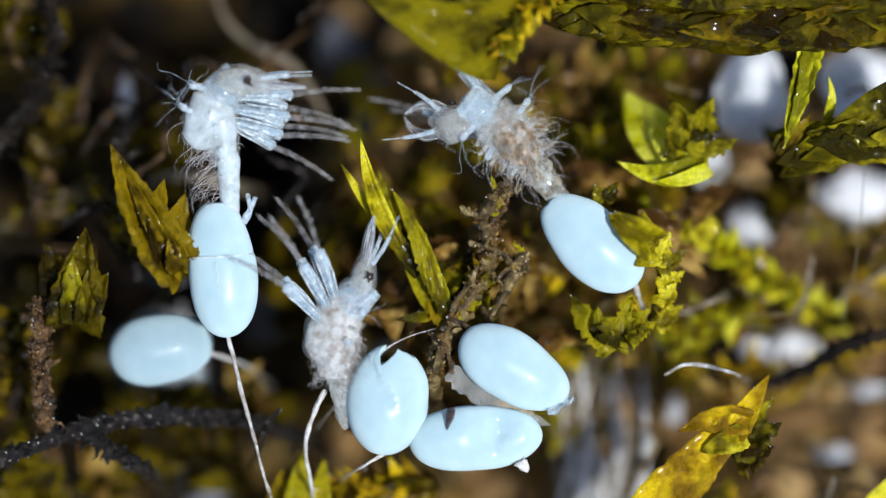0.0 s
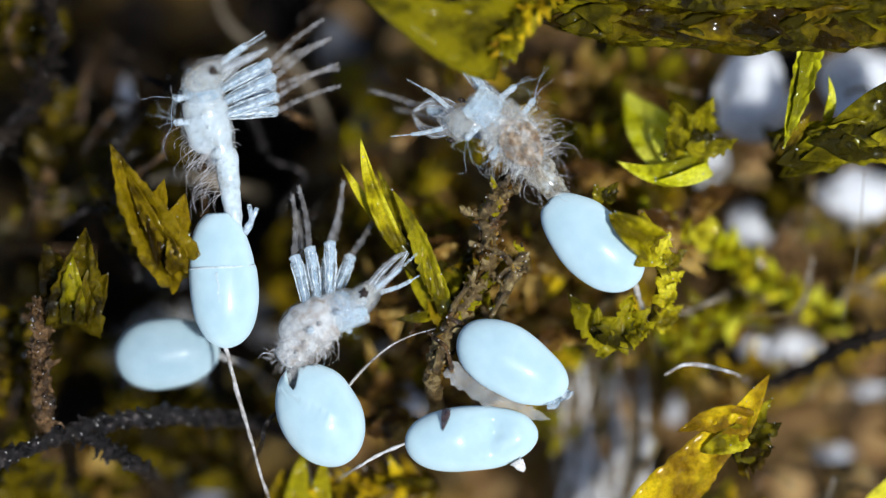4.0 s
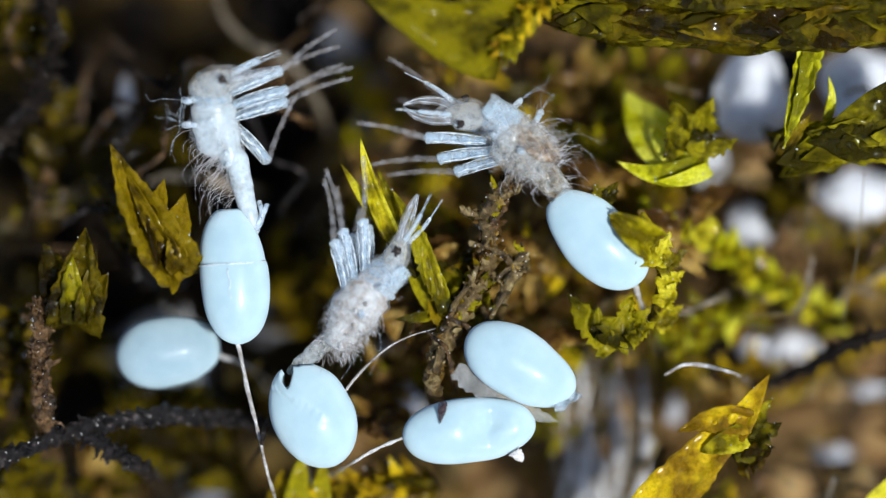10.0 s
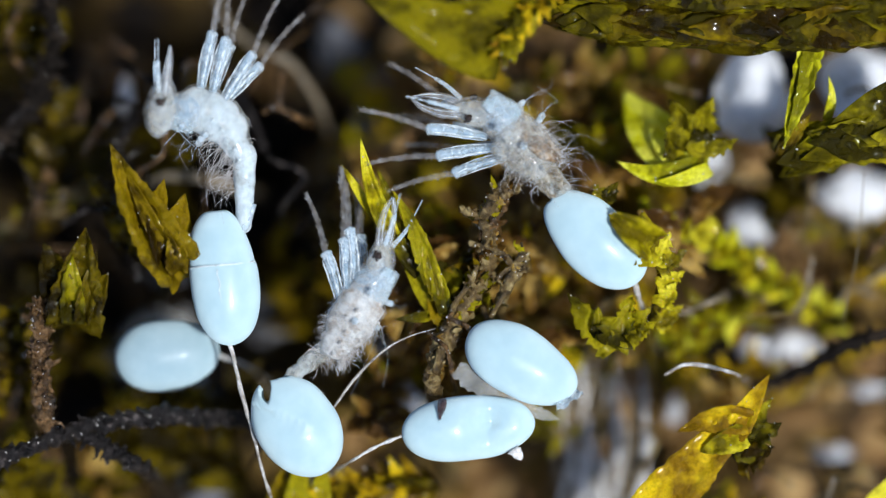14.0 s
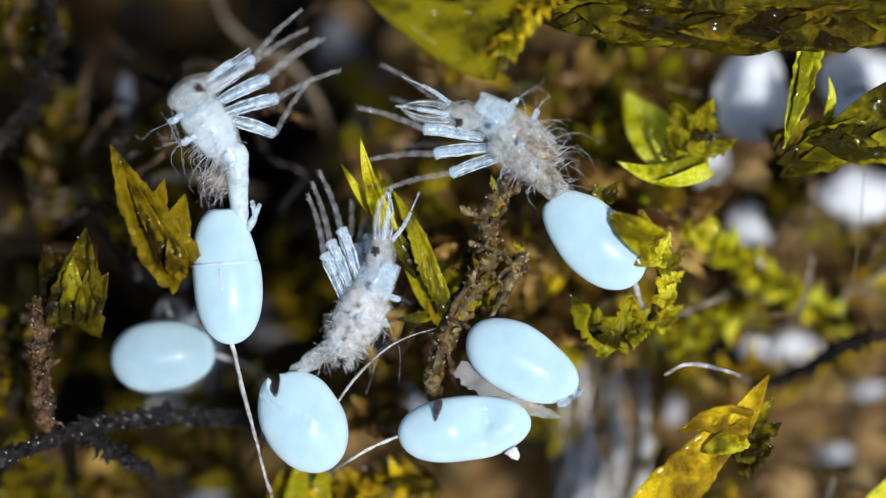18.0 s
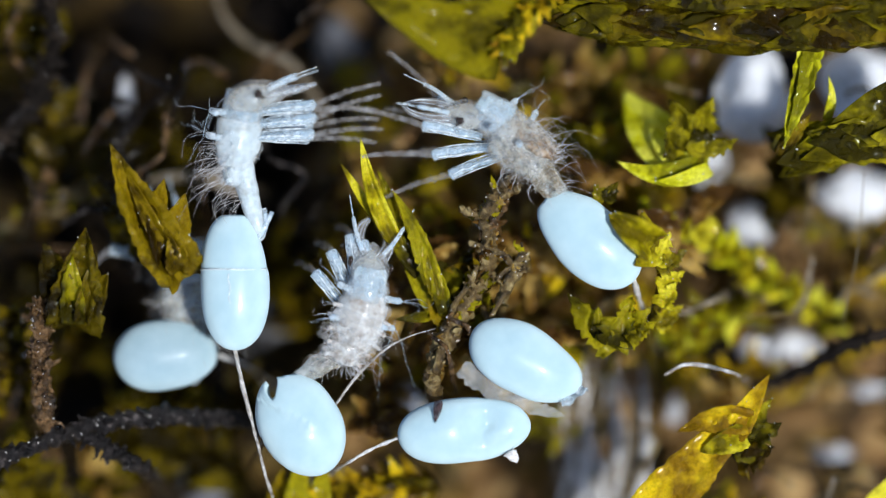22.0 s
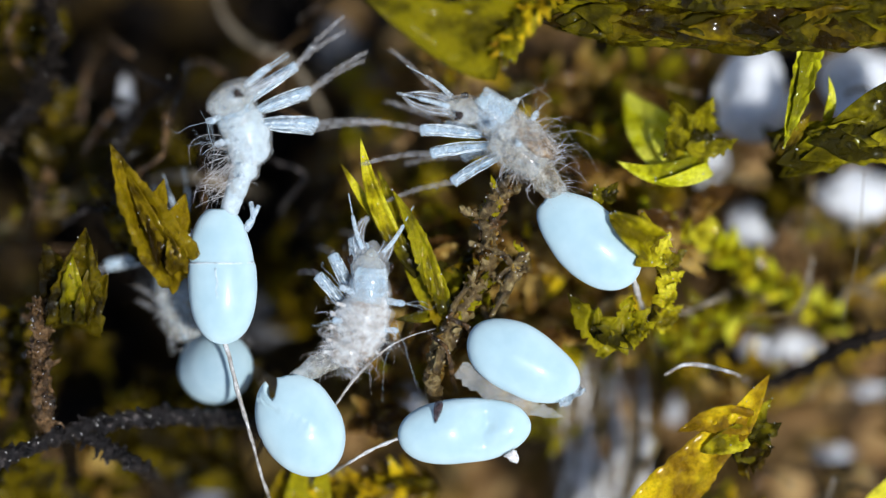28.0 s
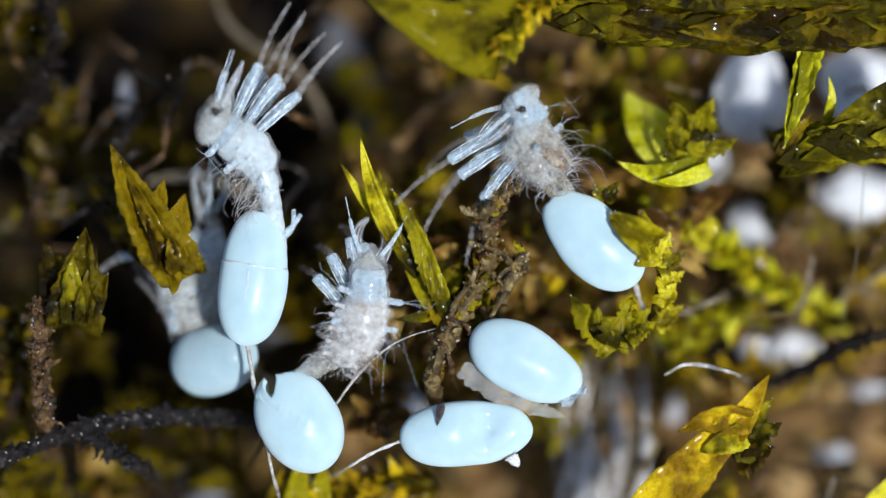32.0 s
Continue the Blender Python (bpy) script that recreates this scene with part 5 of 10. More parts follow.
def motions():
    walk(climber['root'], [(t, lie(a, b, c, d, e, f)) for t, a, b, c, d, e, f in ((0, 379.2, 183.5, 18, 67.4, -82, 0), (0.5, 379.2, 178, 18, 73.7, -82, 0), (1, 379.2, 178, 18, 73.8, -82, 0), (1.5, 406.8, 183.5, 18, 70.8, -82, 0), (2, 388.4, 192.7, 18, 83.9, -82, 0), (2.5, 342.5, 174.3, 18, 90.3, -82, 0), (3, 360.9, 201.8, 18, 105.4, -82, 0), (3.5, 360.9, 192.7, 18, 92.4, -82, 0), (5.5, 379.2, 183.5, 18, 94.5, -82, 0), (6, 375.6, 192.7, 18, 94.3, -82, 0), (6.5, 383.4, 193.7, 18, 115.2, -82, 0), (7, 350.9, 176.3, 18, 139.6, -82, 0), (7.5, 374.4, 175.3, 18, 144.8, -82, 0), (8, 416.3, 201.8, 18, 130, -82, 0), (8.5, 457.8, 220.2, 18, 84.2, -82, 0), (9, 406.8, 165.1, 18, 74.1, -82, 0), (9.5, 406.8, 183.5, 18, 76.1, -82, 0), (10, 379.2, 192.7, 18, 91.8, -82, 0), (10.5, 388.4, 201.8, 18, 121, -82, 0), (11, 360.9, 201.8, 18, 112, -82, 0), (11.5, 415.9, 201.8, 18, 73.5, -82, 0), (12, 415.9, 201.8, 18, 76.1, -82, 0), (12.5, 379.2, 201.8, 18, 112.6, -82, 0), (13, 379.2, 201.8, 18, 114, -82, 0), (13.5, 356.9, 192.7, 18, 118.9, -82, 0), (14, 361.2, 194.7, 18, 143.9, -82, 0), (14.5, 402.8, 192.7, 18, 114.8, -82, 0), (16.5, 354.9, 201.8, 18, 124.5, -82, 0), (17, 328.1, 211, 18, 115.9, -82, 0), (17.5, 374.5, 211, 18, 99.3, -82, 0), (18, 356.9, 201.8, 18, 121.4, -82, 0), (18.5, 371.2, 202.8, 18, 115.3, -82, 0), (19, 367.2, 203.8, 18, 133.4, -82, 0), (19.5, 352.9, 201.8, 18, 127.2, -82, 0), (20, 406.8, 211, 18, 90.4, -82, 0), (20.5, 406.8, 201.8, 18, 135.9, -82, 0), (21, 434.3, 229.4, 18, 76.9, -82, 0), (21.5, 342.5, 201.8, 18, 104.7, -82, 0), (22, 425.1, 220.2, 18, 82.3, -82, 0), (22.5, 425.1, 238.5, 18, 75.2, -82, 0), (23, 397.6, 211, 18, 98.2, -82, 0), (23.5, 406.8, 211, 18, 125.4, -82, 0), (24, 379.2, 211, 18, 111, -82, 0), (24.5, 379.2, 201.8, 18, 112.6, -82, 0), (25, 425.1, 211, 18, 96.5, -82, 0), (25.5, 425.1, 220.2, 18, 79.3, -82, 0), (27.5, 425.1, 211, 18, 101.4, -82, 0), (28, 425.1, 211, 18, 111.1, -82, 0), (28.5, 466.6, 194.8, 18, 69, -82, 0), (29, 459.4, 194.8, 18, 78.9, -82, 0), (29.5, 481, 202, 18, 65.5, -82, 0), (30, 531.5, 216.5, 18, 75.5, -82, 0), (30.5, 481, 216.5, 18, 89, -82, 0), (31, 524.3, 216.5, 18, 76, -82, 0), (31.5, 492.5, 230.9, 18, 79.4, -82, 0), (32, 417.3, 245.3, 18, 137.2, -82, 0))])
    walk(climber['head'], [(t, lie(i, j, k, l, m).inverted() @ lie(a, b, c, d, e, f)) for t, a, b, c, d, e, f, i, j, k, l, m in ((0, 419.3, 140.5, 54, -0.9, -82, 0, 379.2, 183.5, 18, 67.4, -82), (0.5, 412.9, 119.3, 54, 1.2, -82, 0, 379.2, 178, 18, 73.7, -82), (1, 413.9, 125.7, 54, 1.9, -82, 0, 379.2, 178, 18, 73.8, -82), (1.5, 435.1, 139.5, 54, -3.4, -82, 0, 406.8, 183.5, 18, 70.8, -82), (2, 403.1, 137.9, 54, 2.1, -82, 0, 388.4, 192.7, 18, 83.9, -82), (2.5, 351.3, 122.9, 54, 17.3, -82, 0, 342.5, 174.3, 18, 90.3, -82), (3, 340.2, 136.2, 54, 25.6, -82, 0, 360.9, 201.8, 18, 105.4, -82), (3.5, 359.5, 131.6, 54, 25.1, -82, 0, 360.9, 192.7, 18, 92.4, -82), (5.5, 359.9, 136.4, 54, 34.9, -82, 0, 379.2, 183.5, 18, 94.5, -82), (6, 356.5, 139.9, 54, 39.3, -82, 0, 375.6, 192.7, 18, 94.3, -82), (6.5, 346, 153.6, 54, 37.4, -82, 0, 383.4, 193.7, 18, 115.2, -82), (7, 309.9, 156.3, 54, 62.8, -82, 0, 350.9, 176.3, 18, 139.6, -82), (7.5, 302.7, 161.6, 54, 80.5, -82, 0, 374.4, 175.3, 18, 144.8, -82), (8, 346.2, 165.1, 54, 80.6, -82, 0, 416.3, 201.8, 18, 130, -82), (8.5, 454.5, 176.1, 54, 5.4, -82, 0, 457.8, 220.2, 18, 84.2, -82), (9, 428.8, 121.1, 54, 4.1, -82, 0, 406.8, 165.1, 18, 74.1, -82), (9.5, 422.8, 134.1, 54, 0.4, -82, 0, 406.8, 183.5, 18, 76.1, -82), (10, 374.6, 145.3, 54, 18.4, -82, 0, 379.2, 192.7, 18, 91.8, -82), (10.5, 329.4, 153.5, 54, 37.3, -82, 0, 388.4, 201.8, 18, 121, -82), (11, 328.2, 152.5, 54, 43, -82, 0, 360.9, 201.8, 18, 112, -82), (11.5, 428.9, 153.5, 54, 2.2, -82, 0, 415.9, 201.8, 18, 73.5, -82), (12, 437.9, 154.5, 54, 0.4, -82, 0, 415.9, 201.8, 18, 76.1, -82), (12.5, 349.2, 160.5, 54, 29.9, -82, 0, 379.2, 201.8, 18, 112.6, -82), (13, 330.9, 159.1, 54, 52.5, -82, 0, 379.2, 201.8, 18, 114, -82), (13.5, 330.3, 176, 54, 46.1, -82, 0, 356.9, 192.7, 18, 118.9, -82), (14, 281.2, 202, 54, 86.5, -82, 0, 361.2, 194.7, 18, 143.9, -82), (14.5, 375.7, 174.7, 54, 35.7, -82, 0, 402.8, 192.7, 18, 114.8, -82), (16.5, 319.2, 170.1, 54, 57, -82, 0, 354.9, 201.8, 18, 124.5, -82), (17, 319.1, 177, 54, 57, -82, 0, 328.1, 211, 18, 115.9, -82), (17.5, 375.2, 172, 54, 20, -82, 0, 374.5, 211, 18, 99.3, -82), (18, 334.9, 165.1, 54, 30.1, -82, 0, 356.9, 201.8, 18, 121.4, -82), (18.5, 342.2, 173.1, 54, 38.3, -82, 0, 371.2, 202.8, 18, 115.3, -82), (19, 294.5, 185.5, 54, 59, -82, 0, 367.2, 203.8, 18, 133.4, -82), (19.5, 297.8, 160.5, 54, 56.1, -82, 0, 352.9, 201.8, 18, 127.2, -82), (20, 402.1, 160.7, 54, 6.7, -82, 0, 406.8, 211, 18, 90.4, -82), (20.5, 324.4, 174.5, 54, 37.9, -82, 0, 406.8, 201.8, 18, 135.9, -82), (21, 435.6, 178, 54, 10.4, -82, 0, 434.3, 229.4, 18, 76.9, -82), (21.5, 342.5, 151.5, 54, 47.3, -82, 0, 342.5, 201.8, 18, 104.7, -82), (22, 438.4, 170.8, 54, 16.3, -82, 0, 425.1, 220.2, 18, 82.3, -82), (22.5, 442.8, 191.8, 54, 18.4, -82, 0, 425.1, 238.5, 18, 75.2, -82), (23, 382.9, 189, 54, 36.6, -82, 0, 397.6, 211, 18, 98.2, -82), (23.5, 366.1, 206.5, 54, 34, -82, 0, 406.8, 211, 18, 125.4, -82), (24, 349.2, 180, 54, 44.9, -82, 0, 379.2, 211, 18, 111, -82), (24.5, 345.2, 166.3, 54, 44.7, -82, 0, 379.2, 201.8, 18, 112.6, -82), (25, 394.4, 171, 54, 23.5, -82, 0, 425.1, 211, 18, 96.5, -82), (25.5, 419.1, 179.4, 54, 0.2, -82, 0, 425.1, 220.2, 18, 79.3, -82), (27.5, 400.4, 167.7, 54, 34.7, -82, 0, 425.1, 211, 18, 101.4, -82), (28, 403.1, 174.3, 54, 30.9, -82, 0, 425.1, 211, 18, 111.1, -82), (28.5, 478.2, 154.4, 54, 7.4, -82, 0, 466.6, 194.8, 18, 69, -82), (29, 470.9, 160.2, 54, 11.7, -82, 0, 459.4, 194.8, 18, 78.9, -82), (29.5, 484.6, 168.2, 54, 9.1, -82, 0, 481, 202, 18, 65.5, -82), (30, 521.3, 166, 54, 10.1, -82, 0, 531.5, 216.5, 18, 75.5, -82), (30.5, 464.3, 176.8, 54, 23.4, -82, 0, 481, 216.5, 18, 89, -82), (31, 518.3, 181.8, 54, 20.9, -82, 0, 524.3, 216.5, 18, 76, -82), (31.5, 490.5, 190.5, 54, 27.8, -82, 0, 492.5, 230.9, 18, 79.4, -82), (32, 373.1, 216.5, 54, 68, -82, 0, 417.3, 245.3, 18, 137.2, -82))])
    walk(climber['neck'], [(t, lie(i, j, k, l, m).inverted() @ lie(a, b, c, d, e, f)) for t, a, b, c, d, e, f, i, j, k, l, m in ((0, 402.8, 158.2, 29, 41.2, -82, 0, 379.2, 183.5, 18, 67.4, -82), (0.5, 399, 143.7, 29, 53.4, -82, 0, 379.2, 178, 18, 73.7, -82), (1, 399.5, 147.5, 29, 50, -82, 0, 379.2, 178, 18, 73.8, -82), (1.5, 423.3, 157.7, 29, 51, -82, 0, 406.8, 183.5, 18, 70.8, -82), (2, 396.9, 160.6, 29, 68, -82, 0, 388.4, 192.7, 18, 83.9, -82), (2.5, 347.8, 144.5, 29, 70.3, -82, 0, 342.5, 174.3, 18, 90.3, -82), (3, 349.4, 164.1, 29, 97.8, -82, 0, 360.9, 201.8, 18, 105.4, -82), (3.5, 360.8, 157.4, 29, 77.6, -82, 0, 360.9, 192.7, 18, 92.4, -82), (5.5, 369.5, 155.9, 29, 85.7, -82, 0, 379.2, 183.5, 18, 94.5, -82), (6, 366.3, 161.6, 29, 83.1, -82, 0, 375.6, 192.7, 18, 94.3, -82), (6.5, 364.9, 169.6, 29, 120.9, -82, 0, 383.4, 193.7, 18, 115.2, -82), (7, 331.6, 163.5, 29, 153.3, -82, 0, 350.9, 176.3, 18, 139.6, -82), (7.5, 338.9, 166.8, 29, 169.2, -82, 0, 374.4, 175.3, 18, 144.8, -82), (8, 383.2, 180.6, 29, 157.4, -82, 0, 416.3, 201.8, 18, 130, -82), (8.5, 457.5, 194.6, 29, 96.5, -82, 0, 457.8, 220.2, 18, 84.2, -82), (9, 419.5, 139.6, 29, 57.4, -82, 0, 406.8, 165.1, 18, 74.1, -82), (9.5, 416.5, 154.7, 29, 59.8, -82, 0, 406.8, 183.5, 18, 76.1, -82), (10, 377.5, 164.9, 29, 73.9, -82, 0, 379.2, 192.7, 18, 91.8, -82), (10.5, 355.4, 173.5, 29, 124.6, -82, 0, 388.4, 201.8, 18, 121, -82), (11, 343.4, 173, 29, 101.9, -82, 0, 360.9, 201.8, 18, 112, -82), (11.5, 424.2, 173.5, 29, 61.2, -82, 0, 415.9, 201.8, 18, 73.5, -82), (12, 428.7, 174, 29, 59.6, -82, 0, 415.9, 201.8, 18, 76.1, -82), (12.5, 362.5, 177, 29, 106, -82, 0, 379.2, 201.8, 18, 112.6, -82), (13, 352.5, 175.8, 29, 111.6, -82, 0, 379.2, 201.8, 18, 114, -82), (13.5, 344.2, 181.4, 29, 110.4, -82, 0, 356.9, 192.7, 18, 118.9, -82), (14, 323.1, 196.1, 29, 167.3, -82, 0, 361.2, 194.7, 18, 143.9, -82), (14.5, 389.5, 180.5, 29, 115.9, -82, 0, 402.8, 192.7, 18, 114.8, -82), (16.5, 337.1, 182.5, 29, 126.6, -82, 0, 354.9, 201.8, 18, 124.5, -82), (17, 325.4, 190.5, 29, 99.9, -82, 0, 328.1, 211, 18, 115.9, -82), (17.5, 377.2, 188, 29, 84.4, -82, 0, 374.5, 211, 18, 99.3, -82), (18, 346.1, 180.6, 29, 113, -82, 0, 356.9, 201.8, 18, 121.4, -82), (18.5, 359, 184.6, 29, 115.4, -82, 0, 371.2, 202.8, 18, 115.3, -82), (19, 332.2, 191.1, 29, 148, -82, 0, 367.2, 203.8, 18, 133.4, -82), (19.5, 325.8, 177, 29, 124, -82, 0, 352.9, 201.8, 18, 127.2, -82), (20, 405, 181.5, 29, 72.3, -82, 0, 406.8, 211, 18, 90.4, -82), (20.5, 359.7, 185.8, 29, 150.4, -82, 0, 406.8, 201.8, 18, 135.9, -82), (21, 435.5, 199.6, 29, 76.3, -82, 0, 434.3, 229.4, 18, 76.9, -82), (21.5, 342.5, 172.5, 29, 86, -82, 0, 342.5, 201.8, 18, 104.7, -82), (22, 432.4, 191.4, 29, 79.5, -82, 0, 425.1, 220.2, 18, 82.3, -82), (22.5, 435.1, 210.5, 29, 73.6, -82, 0, 425.1, 238.5, 18, 75.2, -82), (23, 389.1, 196.5, 29, 106, -82, 0, 397.6, 211, 18, 98.2, -82), (23.5, 383.5, 206.9, 29, 145.2, -82, 0, 406.8, 211, 18, 125.4, -82), (24, 362.5, 192, 29, 111.4, -82, 0, 379.2, 211, 18, 111, -82), (24.5, 360.5, 180.6, 29, 110, -82, 0, 379.2, 201.8, 18, 112.6, -82), (25, 408.6, 187.5, 29, 100.4, -82, 0, 425.1, 211, 18, 96.5, -82), (25.5, 422.7, 196.3, 29, 73.4, -82, 0, 425.1, 220.2, 18, 79.3, -82), (27.5, 411, 185.8, 29, 113.3, -82, 0, 425.1, 211, 18, 101.4, -82), (28, 412.3, 189.7, 29, 118.6, -82, 0, 425.1, 211, 18, 111.1, -82), (28.5, 473.3, 171.4, 29, 70.5, -82, 0, 466.6, 194.8, 18, 69, -82), (29, 466.1, 174.7, 29, 66.8, -82, 0, 459.4, 194.8, 18, 78.9, -82), (29.5, 483.7, 182.8, 29, 61.4, -82, 0, 481, 202, 18, 65.5, -82), (30, 526.9, 188, 29, 73.1, -82, 0, 531.5, 216.5, 18, 75.5, -82), (30.5, 472.2, 193.9, 29, 92.3, -82, 0, 481, 216.5, 18, 89, -82), (31, 521.3, 196.4, 29, 84.4, -82, 0, 524.3, 216.5, 18, 76, -82), (31.5, 493, 207.4, 29, 86, -82, 0, 492.5, 230.9, 18, 79.4, -82), (32, 394.5, 228.6, 29, 145.6, -82, 0, 417.3, 245.3, 18, 137.2, -82))])
    walk(climber['fore'], [(t, lie(i, j, k, l, m).inverted() @ lie(a, b, c, d, e, f)) for t, a, b, c, d, e, f, i, j, k, l, m in ((0, 385.4, 205.3, 18, 101.3, -82, 0, 379.2, 183.5, 18, 67.4, -82), (0.5, 384.2, 199.9, 18, 98.3, -82, 0, 379.2, 178, 18, 73.7, -82), (1, 386.2, 199.6, 18, 103.6, -82, 0, 379.2, 178, 18, 73.8, -82), (1.5, 409.6, 205.5, 18, 92.8, -82, 0, 406.8, 183.5, 18, 70.8, -82), (2, 393.4, 214.6, 18, 98.5, -82, 0, 388.4, 192.7, 18, 83.9, -82), (2.5, 352.8, 195, 18, 112.7, -82, 0, 342.5, 174.3, 18, 90.3, -82), (3, 370.5, 222.7, 18, 111.1, -82, 0, 360.9, 201.8, 18, 105.4, -82), (3.5, 369.8, 213.7, 18, 109.3, -82, 0, 360.9, 192.7, 18, 92.4, -82), (5.5, 385.9, 205.1, 18, 103.7, -82, 0, 379.2, 183.5, 18, 94.5, -82), (6, 383.6, 213.9, 18, 107.3, -82, 0, 375.6, 192.7, 18, 94.3, -82), (6.5, 395.5, 214.1, 18, 104.8, -82, 0, 383.4, 193.7, 18, 115.2, -82), (7, 372.9, 194, 18, 118.8, -82, 0, 350.9, 176.3, 18, 139.6, -82), (7.5, 399.7, 194.3, 18, 116.6, -82, 0, 374.4, 175.3, 18, 144.8, -82), (8, 441.7, 223.2, 18, 106.1, -82, 0, 416.3, 201.8, 18, 130, -82), (8.5, 453.4, 239.5, 18, 63.5, -82, 0, 457.8, 220.2, 18, 84.2, -82), (9, 408.8, 187.1, 18, 92, -82, 0, 406.8, 165.1, 18, 74.1, -82), (9.5, 408.8, 205.5, 18, 92, -82, 0, 406.8, 183.5, 18, 76.1, -82), (10, 387.5, 213.7, 18, 108.6, -82, 0, 379.2, 192.7, 18, 91.8, -82), (10.5, 396.6, 222.9, 18, 108.6, -82, 0, 388.4, 201.8, 18, 121, -82), (11, 374, 220.7, 18, 122.8, -82, 0, 360.9, 201.8, 18, 112, -82), (11.5, 415.3, 223.7, 18, 85.5, -82, 0, 415.9, 201.8, 18, 73.5, -82), (12, 417.6, 223.8, 18, 91.7, -82, 0, 415.9, 201.8, 18, 76.1, -82), (12.5, 389.1, 222.3, 18, 113.5, -82, 0, 379.2, 201.8, 18, 112.6, -82), (13, 387.2, 222.9, 18, 108.3, -82, 0, 379.2, 201.8, 18, 114, -82), (13.5, 374.7, 211, 18, 125.3, -82, 0, 356.9, 192.7, 18, 118.9, -82), (14, 391.4, 211.9, 18, 120.6, -82, 0, 361.2, 194.7, 18, 143.9, -82), (14.5, 415.1, 213.5, 18, 109.8, -82, 0, 402.8, 192.7, 18, 114.8, -82), (16.5, 371.9, 221.5, 18, 117.8, -82, 0, 354.9, 201.8, 18, 124.5, -82), (17, 350.1, 226.6, 18, 136.2, -82, 0, 328.1, 211, 18, 115.9, -82), (17.5, 389, 231.2, 18, 114.3, -82, 0, 374.5, 211, 18, 99.3, -82), (18, 373.6, 220.5, 18, 123.1, -82, 0, 356.9, 201.8, 18, 121.4, -82), (18.5, 386.6, 222.9, 18, 107.7, -82, 0, 371.2, 202.8, 18, 115.3, -82), (19, 386.6, 222.9, 18, 107.7, -82, 0, 367.2, 203.8, 18, 133.4, -82), (19.5, 373.4, 220.5, 18, 122.9, -82, 0, 352.9, 201.8, 18, 127.2, -82), (20, 412.4, 232.5, 18, 103.4, -82, 0, 406.8, 211, 18, 90.4, -82), (20.5, 412.3, 223.3, 18, 103.3, -82, 0, 406.8, 201.8, 18, 135.9, -82), (21, 427.4, 250, 18, 70.2, -82, 0, 434.3, 229.4, 18, 76.9, -82), (21.5, 356.4, 219.4, 18, 127.6, -82, 0, 342.5, 201.8, 18, 104.7, -82), (22, 423, 242, 18, 83.5, -82, 0, 425.1, 220.2, 18, 82.3, -82), (22.5, 419.7, 259.7, 18, 74.7, -82, 0, 425.1, 238.5, 18, 75.2, -82), (23, 395.3, 232.8, 18, 83.4, -82, 0, 397.6, 211, 18, 98.2, -82), (23.5, 407.3, 233, 18, 90.5, -82, 0, 406.8, 211, 18, 125.4, -82), (24, 384.4, 232.5, 18, 102.9, -82, 0, 379.2, 211, 18, 111, -82), (24.5, 386, 222.9, 18, 107.1, -82, 0, 379.2, 201.8, 18, 112.6, -82), (25, 421.1, 232.6, 18, 79, -82, 0, 425.1, 211, 18, 96.5, -82), (25.5, 420.6, 241.7, 18, 77.8, -82, 0, 425.1, 220.2, 18, 79.3, -82), (27.5, 420.9, 232.6, 18, 78.8, -82, 0, 425.1, 211, 18, 101.4, -82), (28, 427.5, 232.9, 18, 96.3, -82, 0, 425.1, 211, 18, 111.1, -82), (28.5, 457.6, 214.1, 18, 62.9, -82, 0, 466.6, 194.8, 18, 69, -82), (29, 462.4, 216.8, 18, 93, -82, 0, 459.4, 194.8, 18, 78.9, -82), (29.5, 473.3, 221.3, 18, 64.1, -82, 0, 481, 202, 18, 65.5, -82), (30, 525.3, 236.6, 18, 68.3, -82, 0, 531.5, 216.5, 18, 75.5, -82), (30.5, 477.2, 237.5, 18, 75.3, -82, 0, 481, 216.5, 18, 89, -82), (31, 514, 234.5, 18, 56.7, -82, 0, 524.3, 216.5, 18, 76, -82), (31.5, 487.8, 250.6, 18, 64.7, -82, 0, 492.5, 230.9, 18, 79.4, -82), (32, 436.6, 264.2, 18, 122, -82, 0, 417.3, 245.3, 18, 137.2, -82))])
